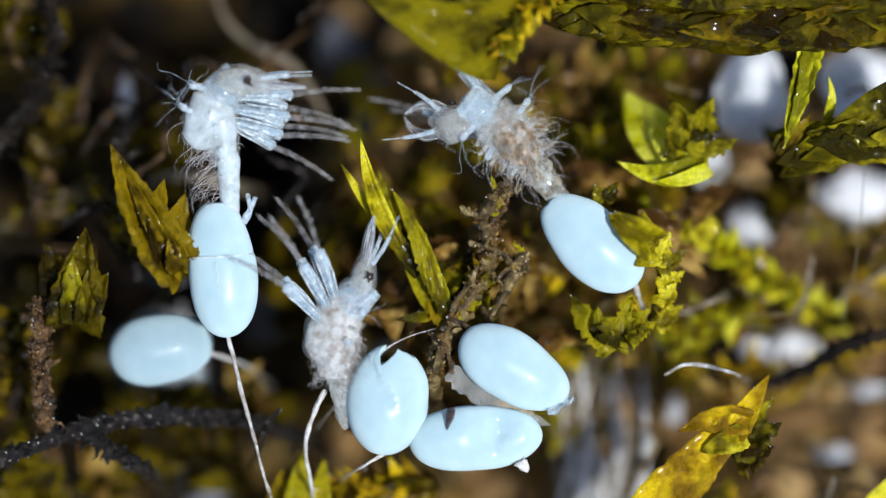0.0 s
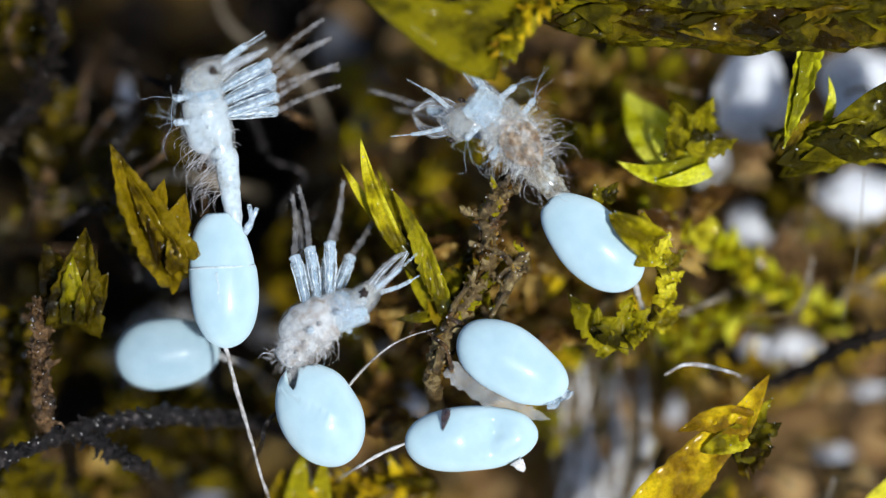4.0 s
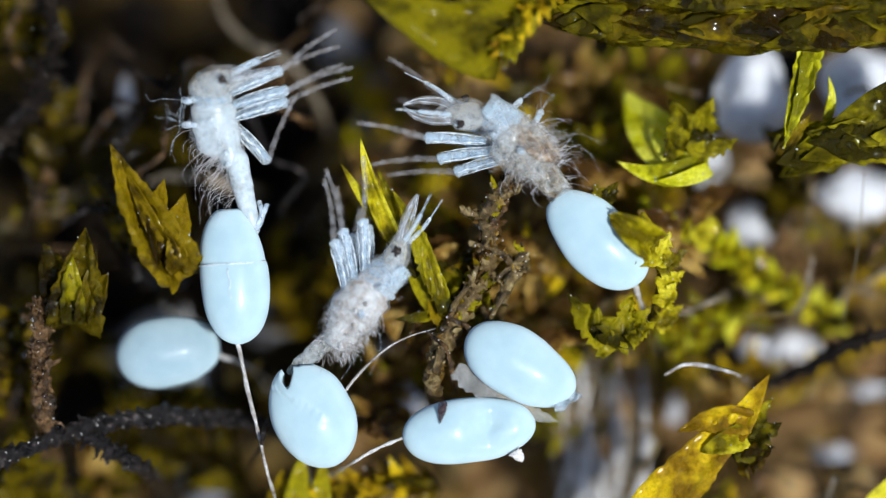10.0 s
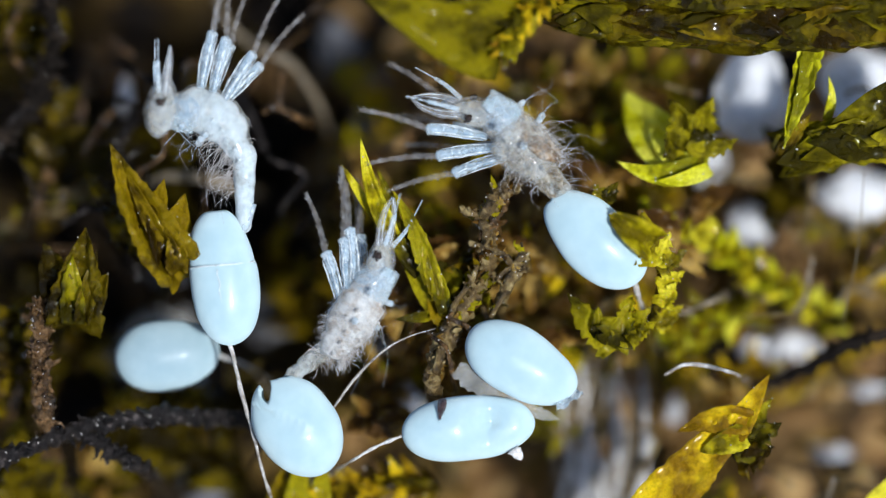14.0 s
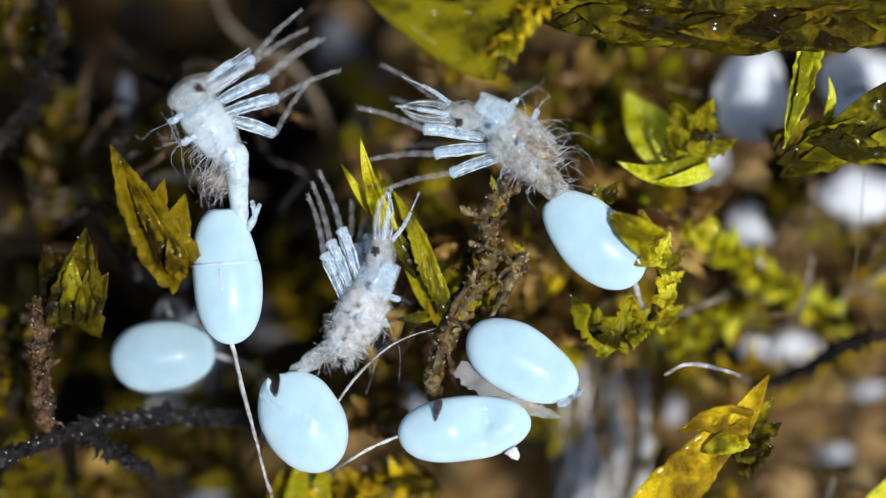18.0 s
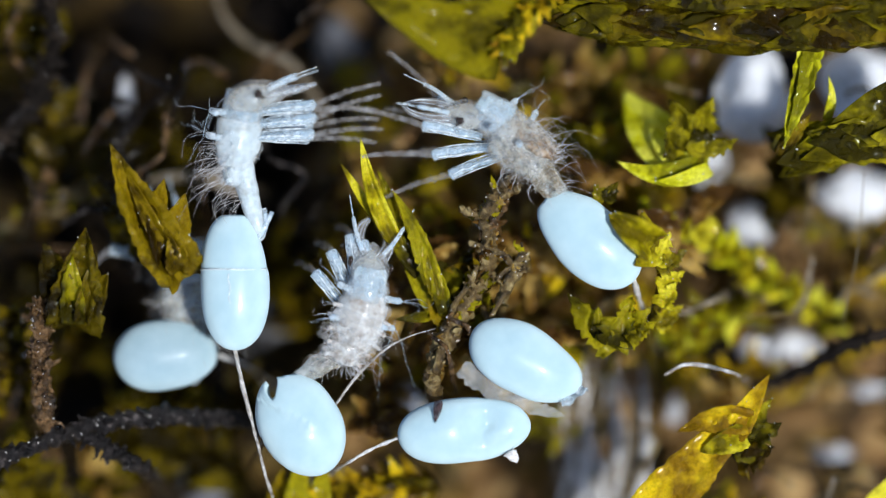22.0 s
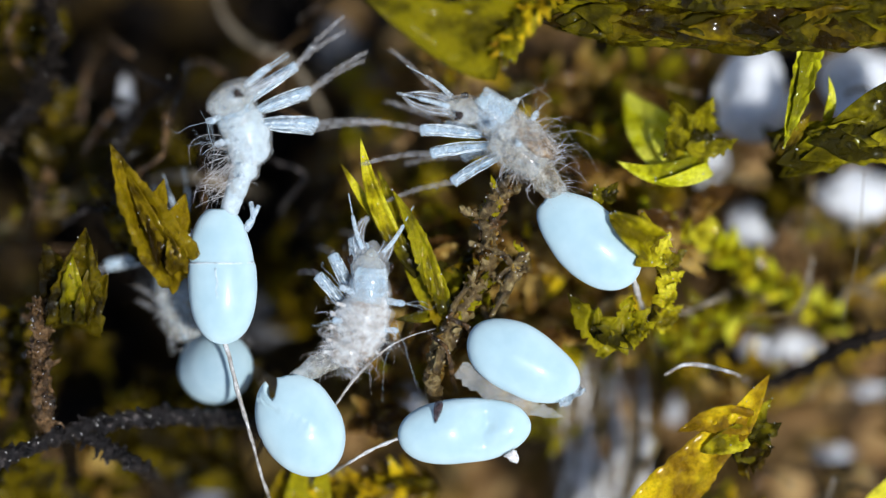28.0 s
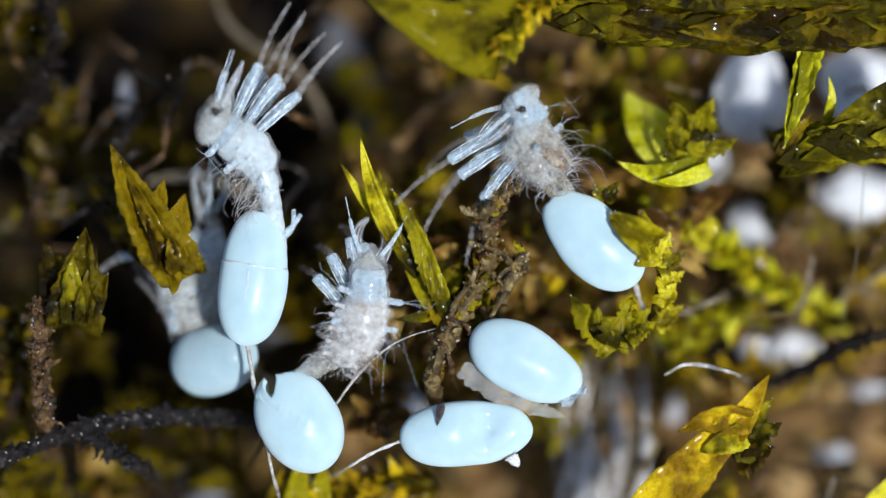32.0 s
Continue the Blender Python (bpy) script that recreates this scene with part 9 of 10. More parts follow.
    walk(mossy_larva['hind'], [(t, lie(i, j, k, l, m).inverted() @ lie(a, b, c, d, e, f)) for t, a, b, c, d, e, f, i, j, k, l, m in ((0, 925, 270, 14, 128.7, 5, 9, 872, 211, 14, 142.5, 5), (2, 927, 270, 14, 127.7, 5.8, 9, 874.5, 211, 14, 142.5, 5.8), (3.5, 928, 270, 14, 127.7, 6.3, 9, 876.9, 211, 14, 142.3, 6.3), (5.5, 935, 270, 14, 125.2, 7.1, 9, 890.4, 214, 14, 140, 7.1), (6, 935, 272, 14, 127, 7.2, 9, 890.5, 214, 14, 138.5, 7.2), (7, 935, 272, 14, 127, 7.6, 9, 889.8, 214, 14, 139.9, 7.6), (8, 935, 272, 14, 127, 8, 9, 891, 214, 14, 141.2, 8), (8.5, 935, 285, 14, 135, 25, 9, 893, 229, 14, 147.7, 25), (9, 935, 280, 14, 133.7, 35, 9, 896, 230, 14, 152.9, 35), (10, 945, 285, 14, 129.8, 50, 9, 902, 235, 14, 150.3, 50), (11, 950, 290, 14, 129.3, 54, 9, 905.9, 232, 14, 146.1, 54), (12, 950, 290, 14, 129.3, 58, 9, 905.8, 232, 14, 146.4, 58), (13, 950, 290, 14, 129.3, 58.1, 9, 905.7, 232, 14, 144.8, 58.1), (14.5, 950, 290, 14, 129.3, 58.3, 9, 903.5, 232, 14, 146.1, 58.3), (16.5, 948, 290, 14, 127.4, 58.5, 9, 899.3, 230, 14, 149.1, 58.5), (18, 946, 290, 14, 128.7, 58.7, 9, 897.2, 230, 14, 150.3, 58.7), (19, 946, 290, 14, 127.4, 58.8, 9, 895.1, 230, 14, 151.3, 58.8), (21, 946, 288, 14, 125.1, 59, 9, 894.8, 230, 14, 149.8, 59), (23, 946, 288, 14, 124.4, 59.2, 9, 894.6, 230, 14, 148.1, 59.2), (25.5, 946, 288, 14, 124.4, 59.5, 9, 894.4, 230, 14, 147.2, 59.5), (27.5, 946, 288, 14, 124.4, 59.7, 9, 894.2, 228, 14, 146, 59.7), (28, 946, 288, 14, 124.4, 59.8, 9, 894.1, 228, 14, 145.2, 59.8), (28.5, 944, 290, 14, 124.6, 59.8, 9, 892.1, 232, 14, 151.3, 59.8), (29, 946, 288, 14, 124.4, 59.9, 9, 894, 228, 14, 146, 59.9), (29.5, 946, 288, 14, 124.4, 59.9, 9, 896, 230, 14, 146, 59.9), (30, 950, 288, 14, 125.1, 60, 9, 916, 229, 14, 137.2, 60), (30.5, 948, 288, 14, 125.1, 60.5, 9, 910, 227.5, 14, 140.4, 60.5), (31, 950, 290, 14, 122.5, 61, 9, 916, 233, 14, 147.1, 61), (31.5, 948, 288, 14, 126.4, 61.5, 9, 912, 227.5, 14, 144, 61.5), (32, 955, 290, 14, 128.1, 62, 9, 933, 233, 14, 129.8, 62))])
    walk(mossy_larva['legs'][0], [(t, hip(0, 1.12, a, b)) for t, a, b in ((0, 42.7, 17), (2, 38.8, 18), (3.5, 42.3, 14.1), (5.5, 36.4, 20), (6, 37.8, 19.5), (7, 39.9, 15.8), (8, 37.9, 14.1), (8.5, 15.8, 15.3), (9, 22.8, 17.2), (10, 18.4, 20), (11, 17, 17.7), (12, 19.7, 14.3), (13, 22.1, 15.4), (14.5, 17.8, 20), (16.5, 15.5, 14.2), (18, 13.9, 17.5), (19, 13.8, 20), (21, 12.3, 14.2), (23, 15.1, 19.4), (25.5, 19, 14.1), (27.5, 21, 19.4), (28, 23.7, 20), (28.5, 17.8, 19.1), (29, 21, 17.3), (29.5, 19.1, 15.3), (30, 70, 14.1), (30.5, 68.2, 14.3), (31, 69.2, 15.8), (31.5, 67.2, 17.8), (32, 78.7, 19.5))])
    walk(mossy_larva['shins'][0], [(t, knee(1.14, a)) for t, a in ((0, -3.7), (2, 1.8), (3.5, -10.4), (5.5, -14), (6, -8.6), (7, 0.1), (8, -13.9), (8.5, -6.8), (9, 1.5), (10, -11), (11, -4.8), (12, -3), (13, -12.3), (14.5, -4.9), (16.5, 1.5), (18, -9.4), (19, 0.6), (21, 1.2), (23, -5.6), (25.5, -3.7), (27.5, -11.6), (28, -2), (28.5, 1.7), (29, -6), (29.5, -13.7), (30, 9.9), (30.5, 9.6), (31, 21), (31.5, 6.1), (32, 10))])
    walk(mossy_larva['legs'][1], [(t, hip(1, 1.12, a, b)) for t, a, b in ((0, 36.2, -17), (2, 34.8, -16.3), (3.5, 34.2, -19.8), (5.5, 32.7, -14), (6, 31.9, -15.1), (7, 31.2, -19.1), (8, 34.3, -19.3), (8.5, 12.7, -17.5), (9, 17.4, -15.4), (10, 9.2, -14.3), (11, 13.4, -18), (12, 14.8, -19.9), (13, 12.5, -16.6), (14.5, 15.6, -14.8), (16.5, 7.5, -19.6), (18, 10.3, -14.3), (19, 3.6, -15.5), (21, 9.3, -19.1), (23, 10, -14.5), (25.5, 9.2, -18.4), (27.5, 15.1, -15.1), (28, 13.8, -17.1), (28.5, 7.6, -19.1), (29, 14.6, -20), (29.5, 16.8, -19.4), (30, 68.4, -17.6), (30.5, 62.9, -15.5), (31, 59.7, -14.1), (31.5, 56.7, -14.3), (32, 71.6, -15.8))])
    walk(mossy_larva['shins'][1], [(t, knee(1.14, a)) for t, a in ((0, -13.7), (2, -9.4), (3.5, 1.8), (5.5, -2.2), (6, 1.7), (7, -13.9), (8, 0.7), (8.5, -0.3), (9, -10.3), (10, -5), (11, -3.6), (12, -11.3), (13, 1.3), (14.5, -7.9), (16.5, -13.1), (18, -4.6), (19, -10.6), (21, -14), (23, -11.8), (25.5, -13.7), (27.5, -9.4), (28, -13.8), (28.5, -5.9), (29, 1.8), (29.5, -2.7), (30, 7.6), (30.5, -2), (31, 17.9), (31.5, 15.7), (32, 17.4))])
    walk(mossy_larva['legs'][2], [(t, hip(2, 1.12, a, b)) for t, a, b in ((0, 46, 14), (2, 48.1, 16.8), (3.5, 49.1, 13.3), (5.5, 41.4, 11.6), (6, 41.9, 12.7), (7, 48.1, 15.4), (8, 49, 17), (8.5, 28.4, 16.8), (9, 36.5, 15.9), (10, 37.1, 13.2), (11, 41.6, 11.2), (12, 42.9, 11.6), (13, 42.7, 14.1), (14.5, 38.8, 17), (16.5, 39.1, 13.1), (18, 34.4, 11), (19, 30.4, 12.8), (21, 36.4, 17), (23, 34.9, 13.1), (25.5, 40.1, 12.8), (27.5, 39, 17), (28, 39.5, 16.7), (28.5, 34.3, 15.8), (29, 40.9, 14.5), (29.5, 42.4, 13), (30, 85.5, 11.8), (30.5, 80.7, 11.1), (31, 77.5, 11.1), (31.5, 72.3, 11.7), (32, 83.1, 12.9))])
    walk(mossy_larva['shins'][2], [(t, knee(1.14, a)) for t, a in ((0, 1.5), (2, -13.9), (3.5, 1.6), (5.5, -13.9), (6, -10.1), (7, 1.6), (8, -5.4), (8.5, -11.9), (9, -13.9), (10, -3), (11, 0.5), (12, -12), (13, -9.8), (14.5, 0.5), (16.5, -9.7), (18, 0.4), (19, -12.2), (21, 1.8), (23, -13.8), (25.5, -6.2), (27.5, -2.3), (28, 1.9), (28.5, 0.1), (29, -6.3), (29.5, -12.5), (30, 6.3), (30.5, 0.9), (31, 17.8), (31.5, 15.9), (32, 24))])
    walk(mossy_larva['legs'][3], [(t, hip(3, 1.12, a, b)) for t, a, b in ((0, 41.5, -14), (2, 39.2, -14.6), (3.5, 43.3, -15.3), (5.5, 39, -13.3), (6, 39.3, -15.7), (7, 38.3, -16.3), (8, 41.9, -11.8), (8.5, 24.2, -11), (9, 32.6, -12.2), (10, 31.1, -16.5), (11, 37.4, -15.3), (12, 33.6, -11.2), (13, 35.5, -13.2), (14.5, 34.7, -16.3), (16.5, 33.1, -12.1), (18, 27.5, -16.9), (19, 29, -13), (21, 28.1, -15.6), (23, 28.6, -11.9), (25.5, 29.5, -16.9), (27.5, 35.5, -11.3), (28, 33.9, -13.1), (28.5, 28, -15.5), (29, 35.5, -16.9), (29.5, 37.3, -16.4), (30, 78.4, -14.3), (30.5, 71.1, -12), (31, 68.3, -11), (31.5, 66.7, -12), (32, 81.1, -14.3))])
    walk(mossy_larva['shins'][3], [(t, knee(1.14, a)) for t, a in ((0, -4.7), (2, -5.3), (3.5, -14), (5.5, -14), (6, -6.5), (7, -5.2), (8, -7.1), (8.5, 1.9), (9, -4.7), (10, -7.6), (11, -4.1), (12, -8.2), (13, -3.5), (14.5, 1.5), (16.5, 1.2), (18, -9.8), (19, -1.9), (21, -1.5), (23, -1), (25.5, -11.8), (27.5, -11.3), (28, -12), (28.5, -0.9), (29, 0.2), (29.5, -10.9), (30, 7.6), (30.5, 8.7), (31, 20.6), (31.5, 3.6), (32, 11.3))])
    walk(mossy_larva['legs'][4], [(t, hip(4, 1.12, a, b)) for t, a, b in ((0, 56.7, 11), (2, 52.2, 13.3), (3.5, 56.2, 8.9), (5.5, 48.7, 10.7), (6, 47.7, 12.3), (7, 53.8, 14), (8, 56.4, 12.3), (8.5, 37, 10.6), (9, 46, 9.1), (10, 48.1, 8.1), (11, 53.5, 10.4), (12, 54.5, 13.4), (13, 53.2, 13.7), (14.5, 53, 9.4), (16.5, 50.7, 10.1), (18, 47.3, 13.9), (19, 48.1, 12.8), (21, 47.5, 8), (23, 56.8, 12.9), (25.5, 57.1, 9.9), (27.5, 65.1, 9.5), (28, 65, 11.1), (28.5, 57.4, 12.7), (29, 61, 13.7), (29.5, 60.7, 14), (30, 96.9, 13.3), (30.5, 94.1, 11.9), (31, 93.5, 10.2), (31.5, 90.2, 8.8), (32, 101.1, 8.1))])
    walk(mossy_larva['shins'][4], [(t, knee(1.14, a)) for t, a in ((0, -5.8), (2, 0.7), (3.5, -12.7), (5.5, 1.2), (6, -5.4), (7, -13.3), (8, 0.5), (8.5, 1.3), (9, -5.2), (10, -13.3), (11, 0.4), (12, -5), (13, -13.4), (14.5, 1.5), (16.5, -7.3), (18, -4.6), (19, -13.6), (21, -4.4), (23, -0.1), (25.5, -7.9), (27.5, -11.7), (28, -13.7), (28.5, -8.1), (29, -0.4), (29.5, 1.8), (30, 16.2), (30.5, -1.5), (31, 6.2), (31.5, 5.7), (32, 23.5))])
    walk(mossy_larva['legs'][5], [(t, hip(5, 1.12, a, b)) for t, a, b in ((0, 47.7, -11), (2, 47.7, -9.7), (3.5, 48.6, -14), (5.5, 43, -8.4), (6, 41.7, -8), (7, 48.5, -10.8), (8, 49.7, -13.9), (8.5, 29.4, -13.8), (9, 38.5, -12.5), (10, 44.2, -8.8), (11, 48.9, -8.5), (12, 44.9, -12), (13, 47, -14), (14.5, 49.4, -9.4), (16.5, 43.7, -11.3), (18, 44.2, -13.6), (19, 38.5, -10.1), (21, 45, -10.5), (23, 48.5, -12.8), (25.5, 51.1, -9.7), (27.5, 58.9, -13.4), (28, 58.1, -11.7), (28.5, 50.2, -9.7), (29, 54.6, -8.3), (29.5, 55.9, -8.1), (30, 93.3, -9.1), (30.5, 89.9, -10.9), (31, 87.1, -12.8), (31.5, 81.4, -13.9), (32, 91.9, -13.8))])
    walk(mossy_larva['shins'][5], [(t, knee(1.14, a)) for t, a in ((0, -10.6), (2, -13.5), (3.5, 1.8), (5.5, -2.3), (6, 1.9), (7, -13), (8, -2.8), (8.5, 2), (9, -4), (10, -12.3), (11, 2), (12, -12.4), (13, -3.9), (14.5, -12), (16.5, -2.4), (18, -5), (19, -1.9), (21, 1.7), (23, -6.1), (25.5, -6.7), (27.5, -13.9), (28, -7.3), (28.5, 1.1), (29, -0.2), (29.5, -9.3), (30, 6), (30.5, 2.2), (31, 20.8), (31.5, 14.2), (32, 15.2))])
    walk(hidden_larva['root'], [(t, lie(a, b, c, d, e, f)) for t, a, b, c, d, e, f in ((0, 300, 622, -430, 19, 70, 78), (9, 304, 626, -430, 15.9, 70, 78), (17, 304, 628, -430, 17.4, 70, 78), (18.5, 326, 600, -305, 87.7, 70, 40), (20, 332, 510, -180, 104.8, 70, 0), (22, 338, 490, -182.5, 103.8, 70, 0), (23.5, 338, 490, -184.4, 111.3, 70, 0), (24.5, 330, 480, -185.6, 112.4, 70, 0), (25.5, 342, 485, -186.9, 87, 70, 0), (27.5, 335, 490, -189.4, 97.2, 70, 0), (28, 328, 478, -190, 93.7, 70, 0), (29, 330, 470, -191.2, 76.8, 70, 0), (30, 345, 475, -192.5, 73.2, 70, 0), (32, 342, 470, -195, 75.9, 70, 0))])
    walk(hidden_larva['head'], [(t, lie(i, j, k, l, m).inverted() @ lie(a, b, c, d, e, f)) for t, a, b, c, d, e, f, i, j, k, l, m in ((0, 320, 612, -424, 39, 70, 0, 300, 622, -430, 19, 70), (9, 324, 616, -424, 35.9, 70, 0, 304, 626, -430, 15.9, 70), (17, 322, 618, -424, 37.4, 70, 0, 304, 628, -430, 17.4, 70), (18.5, 332, 570, -299, 107.7, 70, 0, 326, 600, -305, 87.7, 70), (20, 320, 465, -174, 124.8, 70, 0, 332, 510, -180, 104.8, 70), (22, 325, 445, -176.5, 123.8, 70, 0, 338, 490, -182.5, 103.8, 70), (23.5, 320, 455, -178.4, 131.3, 70, 0, 338, 490, -184.4, 111.3, 70), (24.5, 312, 445, -179.6, 132.4, 70, 0, 330, 480, -185.6, 112.4, 70), (25.5, 346, 440, -180.9, 107, 70, 0, 342, 485, -186.9, 87, 70), (27.5, 328, 450, -183.4, 117.2, 70, 0, 335, 490, -189.4, 97.2, 70), (28, 330, 435, -184, 113.7, 70, 0, 328, 478, -190, 93.7, 70), (29, 355, 425, -185.2, 96.8, 70, 0, 330, 470, -191.2, 76.8, 70), (30, 372, 430, -186.5, 93.2, 70, 0, 345, 475, -192.5, 73.2, 70), (32, 372, 415, -189, 95.9, 70, 0, 342, 470, -195, 75.9, 70))])
    walk(hidden_larva['neck'], [(t, lie(i, j, k, l, m).inverted() @ lie(a, b, c, d, e, f)) for t, a, b, c, d, e, f, i, j, k, l, m in ((0, 311.6, 616.2, -427, 26.6, 70, 0, 300, 622, -430, 19, 70), (9, 315.6, 620.2, -427, 26.6, 70, 0, 304, 626, -430, 15.9, 70), (17, 314.4, 622.2, -427, 29.1, 70, 0, 304, 628, -430, 17.4, 70), (18.5, 329.5, 582.6, -302, 78.7, 70, 0, 326, 600, -305, 87.7, 70), (20, 325, 483.9, -177, 104.9, 70, 0, 332, 510, -180, 104.8, 70), (22, 330.5, 463.9, -179.5, 106.1, 70, 0, 338, 490, -182.5, 103.8, 70), (23.5, 327.6, 469.7, -181.4, 117.2, 70, 0, 338, 490, -184.4, 111.3, 70), (24.5, 319.6, 459.7, -182.6, 117.2, 70, 0, 330, 480, -185.6, 112.4, 70), (25.5, 344.3, 458.9, -183.9, 84.9, 70, 0, 342, 485, -186.9, 87, 70), (27.5, 330.9, 466.8, -186.4, 99.9, 70, 0, 335, 490, -189.4, 97.2, 70), (28, 329.2, 453.1, -187, 87.3, 70, 0, 328, 478, -190, 93.7, 70), (29, 344.5, 443.9, -188.2, 60.9, 70, 0, 330, 470, -191.2, 76.8, 70), (30, 360.7, 448.9, -189.5, 59, 70, 0, 345, 475, -192.5, 73.2, 70), (32, 359.4, 438.1, -192, 61.4, 70, 0, 342, 470, -195, 75.9, 70))])
    walk(hidden_larva['fore'], [(t, lie(i, j, k, l, m).inverted() @ lie(a, b, c, d, e, f)) for t, a, b, c, d, e, f, i, j, k, l, m in ((0, 278.2, 624.9, -430, 7.6, 70, 0, 300, 622, -430, 19, 70), (9, 282, 626, -430, 0, 70, 0, 304, 626, -430, 15.9, 70), (17, 282, 628, -430, 0, 70, 0, 304, 628, -430, 17.4, 70), (18.5, 330.3, 621.6, -305, 101.3, 70, 0, 326, 600, -305, 87.7, 70), (20, 337.5, 531.3, -180, 104.6, 70, 0, 332, 510, -180, 104.8, 70), (22, 341.9, 511.6, -182.5, 100.3, 70, 0, 338, 490, -182.5, 103.8, 70), (23.5, 342.7, 511.5, -184.4, 102.3, 70, 0, 338, 490, -184.4, 111.3, 70), (24.5, 335.8, 501.2, -185.6, 105.3, 70, 0, 330, 480, -185.6, 112.4, 70), (25.5, 342, 507, -186.9, 90, 70, 0, 342, 485, -186.9, 87, 70), (27.5, 336.2, 512, -189.4, 93.1, 70, 0, 335, 490, -189.4, 97.2, 70), (28, 333, 499.4, -190, 103.1, 70, 0, 328, 478, -190, 93.7, 70), (29, 334, 491.6, -191.2, 100.5, 70, 0, 330, 470, -191.2, 76.8, 70), (30, 346.7, 496.9, -192.5, 94.4, 70, 0, 345, 475, -192.5, 73.2, 70), (32, 344.9, 491.8, -195, 97.6, 70, 0, 342, 470, -195, 75.9, 70))])
    walk(hidden_larva['hind'], [(t, lie(i, j, k, l, m).inverted() @ lie(a, b, c, d, e, f)) for t, a, b, c, d, e, f, i, j, k, l, m in ((0, 285, 624, -430, 7.6, 70, 9, 300, 622, -430, 19, 70), (9, 288, 626, -430, 0, 70, 9, 304, 626, -430, 15.9, 70), (17, 288, 628, -430, 6.3, 70, 9, 304, 628, -430, 17.4, 70), (18.5, 330, 620, -305, 101.3, 70, 9, 326, 600, -305, 87.7, 70), (20, 345, 560, -180, 85.7, 70, 9, 332, 510, -180, 104.8, 70), (22, 348, 545, -182.5, 86.6, 70, 9, 338, 490, -182.5, 103.8, 70), (23.5, 350, 545, -184.4, 94.8, 70, 9, 338, 490, -184.4, 111.3, 70), (24.5, 345, 535, -185.6, 87.1, 70, 9, 330, 480, -185.6, 112.4, 70), (25.5, 342, 540, -186.9, 82.7, 70, 9, 342, 485, -186.9, 87, 70), (27.5, 338, 545, -189.4, 83.2, 70, 9, 335, 490, -189.4, 97.2, 70), (28, 342, 538, -190, 106.2, 70, 9, 328, 478, -190, 93.7, 70), (29, 342, 535, -191.2, 115, 70, 9, 330, 470, -191.2, 76.8, 70), (30, 350, 540, -192.5, 109.1, 70, 9, 345, 475, -192.5, 73.2, 70), (32, 350, 530, -195, 101.7, 70, 9, 342, 470, -195, 75.9, 70))])
    walk(hidden_larva['legs'][0], [(t, hip(0, 1.15, a, b)) for t, a, b in ((0, -39.7, 17), (9, -33.9, 18.1), (17, -39, 14.1), (18.5, -48.8, 16.2), (20, 41.5, 19.8), (22, 59.8, 16.7), (23.5, 67.4, 14), (24.5, 73.2, 15.5), (25.5, 93.8, 18.3), (27.5, 90, 18.9), (28, 97.8, 17.5), (29, 116.7, 14.8), (30, 125.4, 14.1), (32, 116.7, 19))])
    walk(hidden_larva['shins'][0], [(t, knee(1.15, a)) for t, a in ((0, 91.4), (9, 94.5), (17, 89.2), (18.5, 71.1), (20, 69.3), (22, 62.9), (23.5, 57.7), (24.5, 46.1), (25.5, 54.9), (27.5, 38.9), (28, 26), (29, 36.7), (30, 40.4), (32, 31.3))])
    walk(hidden_larva['legs'][1], [(t, hip(1, 1.15, a, b)) for t, a, b in ((0, 196, -17), (9, 196, -17.1), (17, 196, -19.5), (18.5, 196, -15.3), (20, 196, -14.5), (22, 196, -19.7), (23.5, 196, -18.3), (24.5, 196, -15.3), (25.5, 196, -14), (27.5, 196, -18.8), (28, 196, -19.7), (29, 196, -19.4), (30, 196, -16.7), (32, 196, -14.6))])
    walk(hidden_larva['shins'][1], [(t, knee(1.15, a)) for t, a in ((0, -150), (9, -150), (17, -150), (18.5, -150), (20, -150), (22, -150), (23.5, -150), (24.5, -150), (25.5, -150), (27.5, -150), (28, -150), (29, -150), (30, -150), (32, -150))])
    walk(hidden_larva['legs'][2], [(t, hip(2, 1.15, a, b)) for t, a, b in ((0, 204, 14), (9, 204, 11.3), (17, 204, 14.9), (18.5, 204, 11), (20, 204, 15.1), (22, 204, 14.6), (23.5, 204, 11), (24.5, 204, 13.5), (25.5, 204, 16.7), (27.5, 204, 12.5), (28, 204, 11.3), (29, 204, 12), (30, 204, 15.6), (32, 204, 14.1))])
    walk(hidden_larva['shins'][2], [(t, knee(1.15, a)) for t, a in ((0, -150), (9, -150), (17, -150), (18.5, -150), (20, -150), (22, -150), (23.5, -150), (24.5, -150), (25.5, -150), (27.5, -150), (28, -150), (29, -150), (30, -150), (32, -150))])
    walk(hidden_larva['legs'][3], [(t, hip(3, 1.15, a, b)) for t, a, b in ((0, 196, -14), (9, 196, -11.5), (17, 196, -12.8), (18.5, 196, -16.7), (20, 196, -11.1), (22, 196, -17), (23.5, 196, -11.8), (24.5, 196, -12.1), (25.5, 196, -16.4), (27.5, 196, -11.4), (28, 196, -11.2), (29, 196, -15.1), (30, 196, -16.7), (32, 196, -11.5))])
    walk(hidden_larva['shins'][3], [(t, knee(1.15, a)) for t, a in ((0, -150), (9, -150), (17, -150), (18.5, -150), (20, -150), (22, -150), (23.5, -150), (24.5, -150), (25.5, -150), (27.5, -150), (28, -150), (29, -150), (30, -150), (32, -150))])
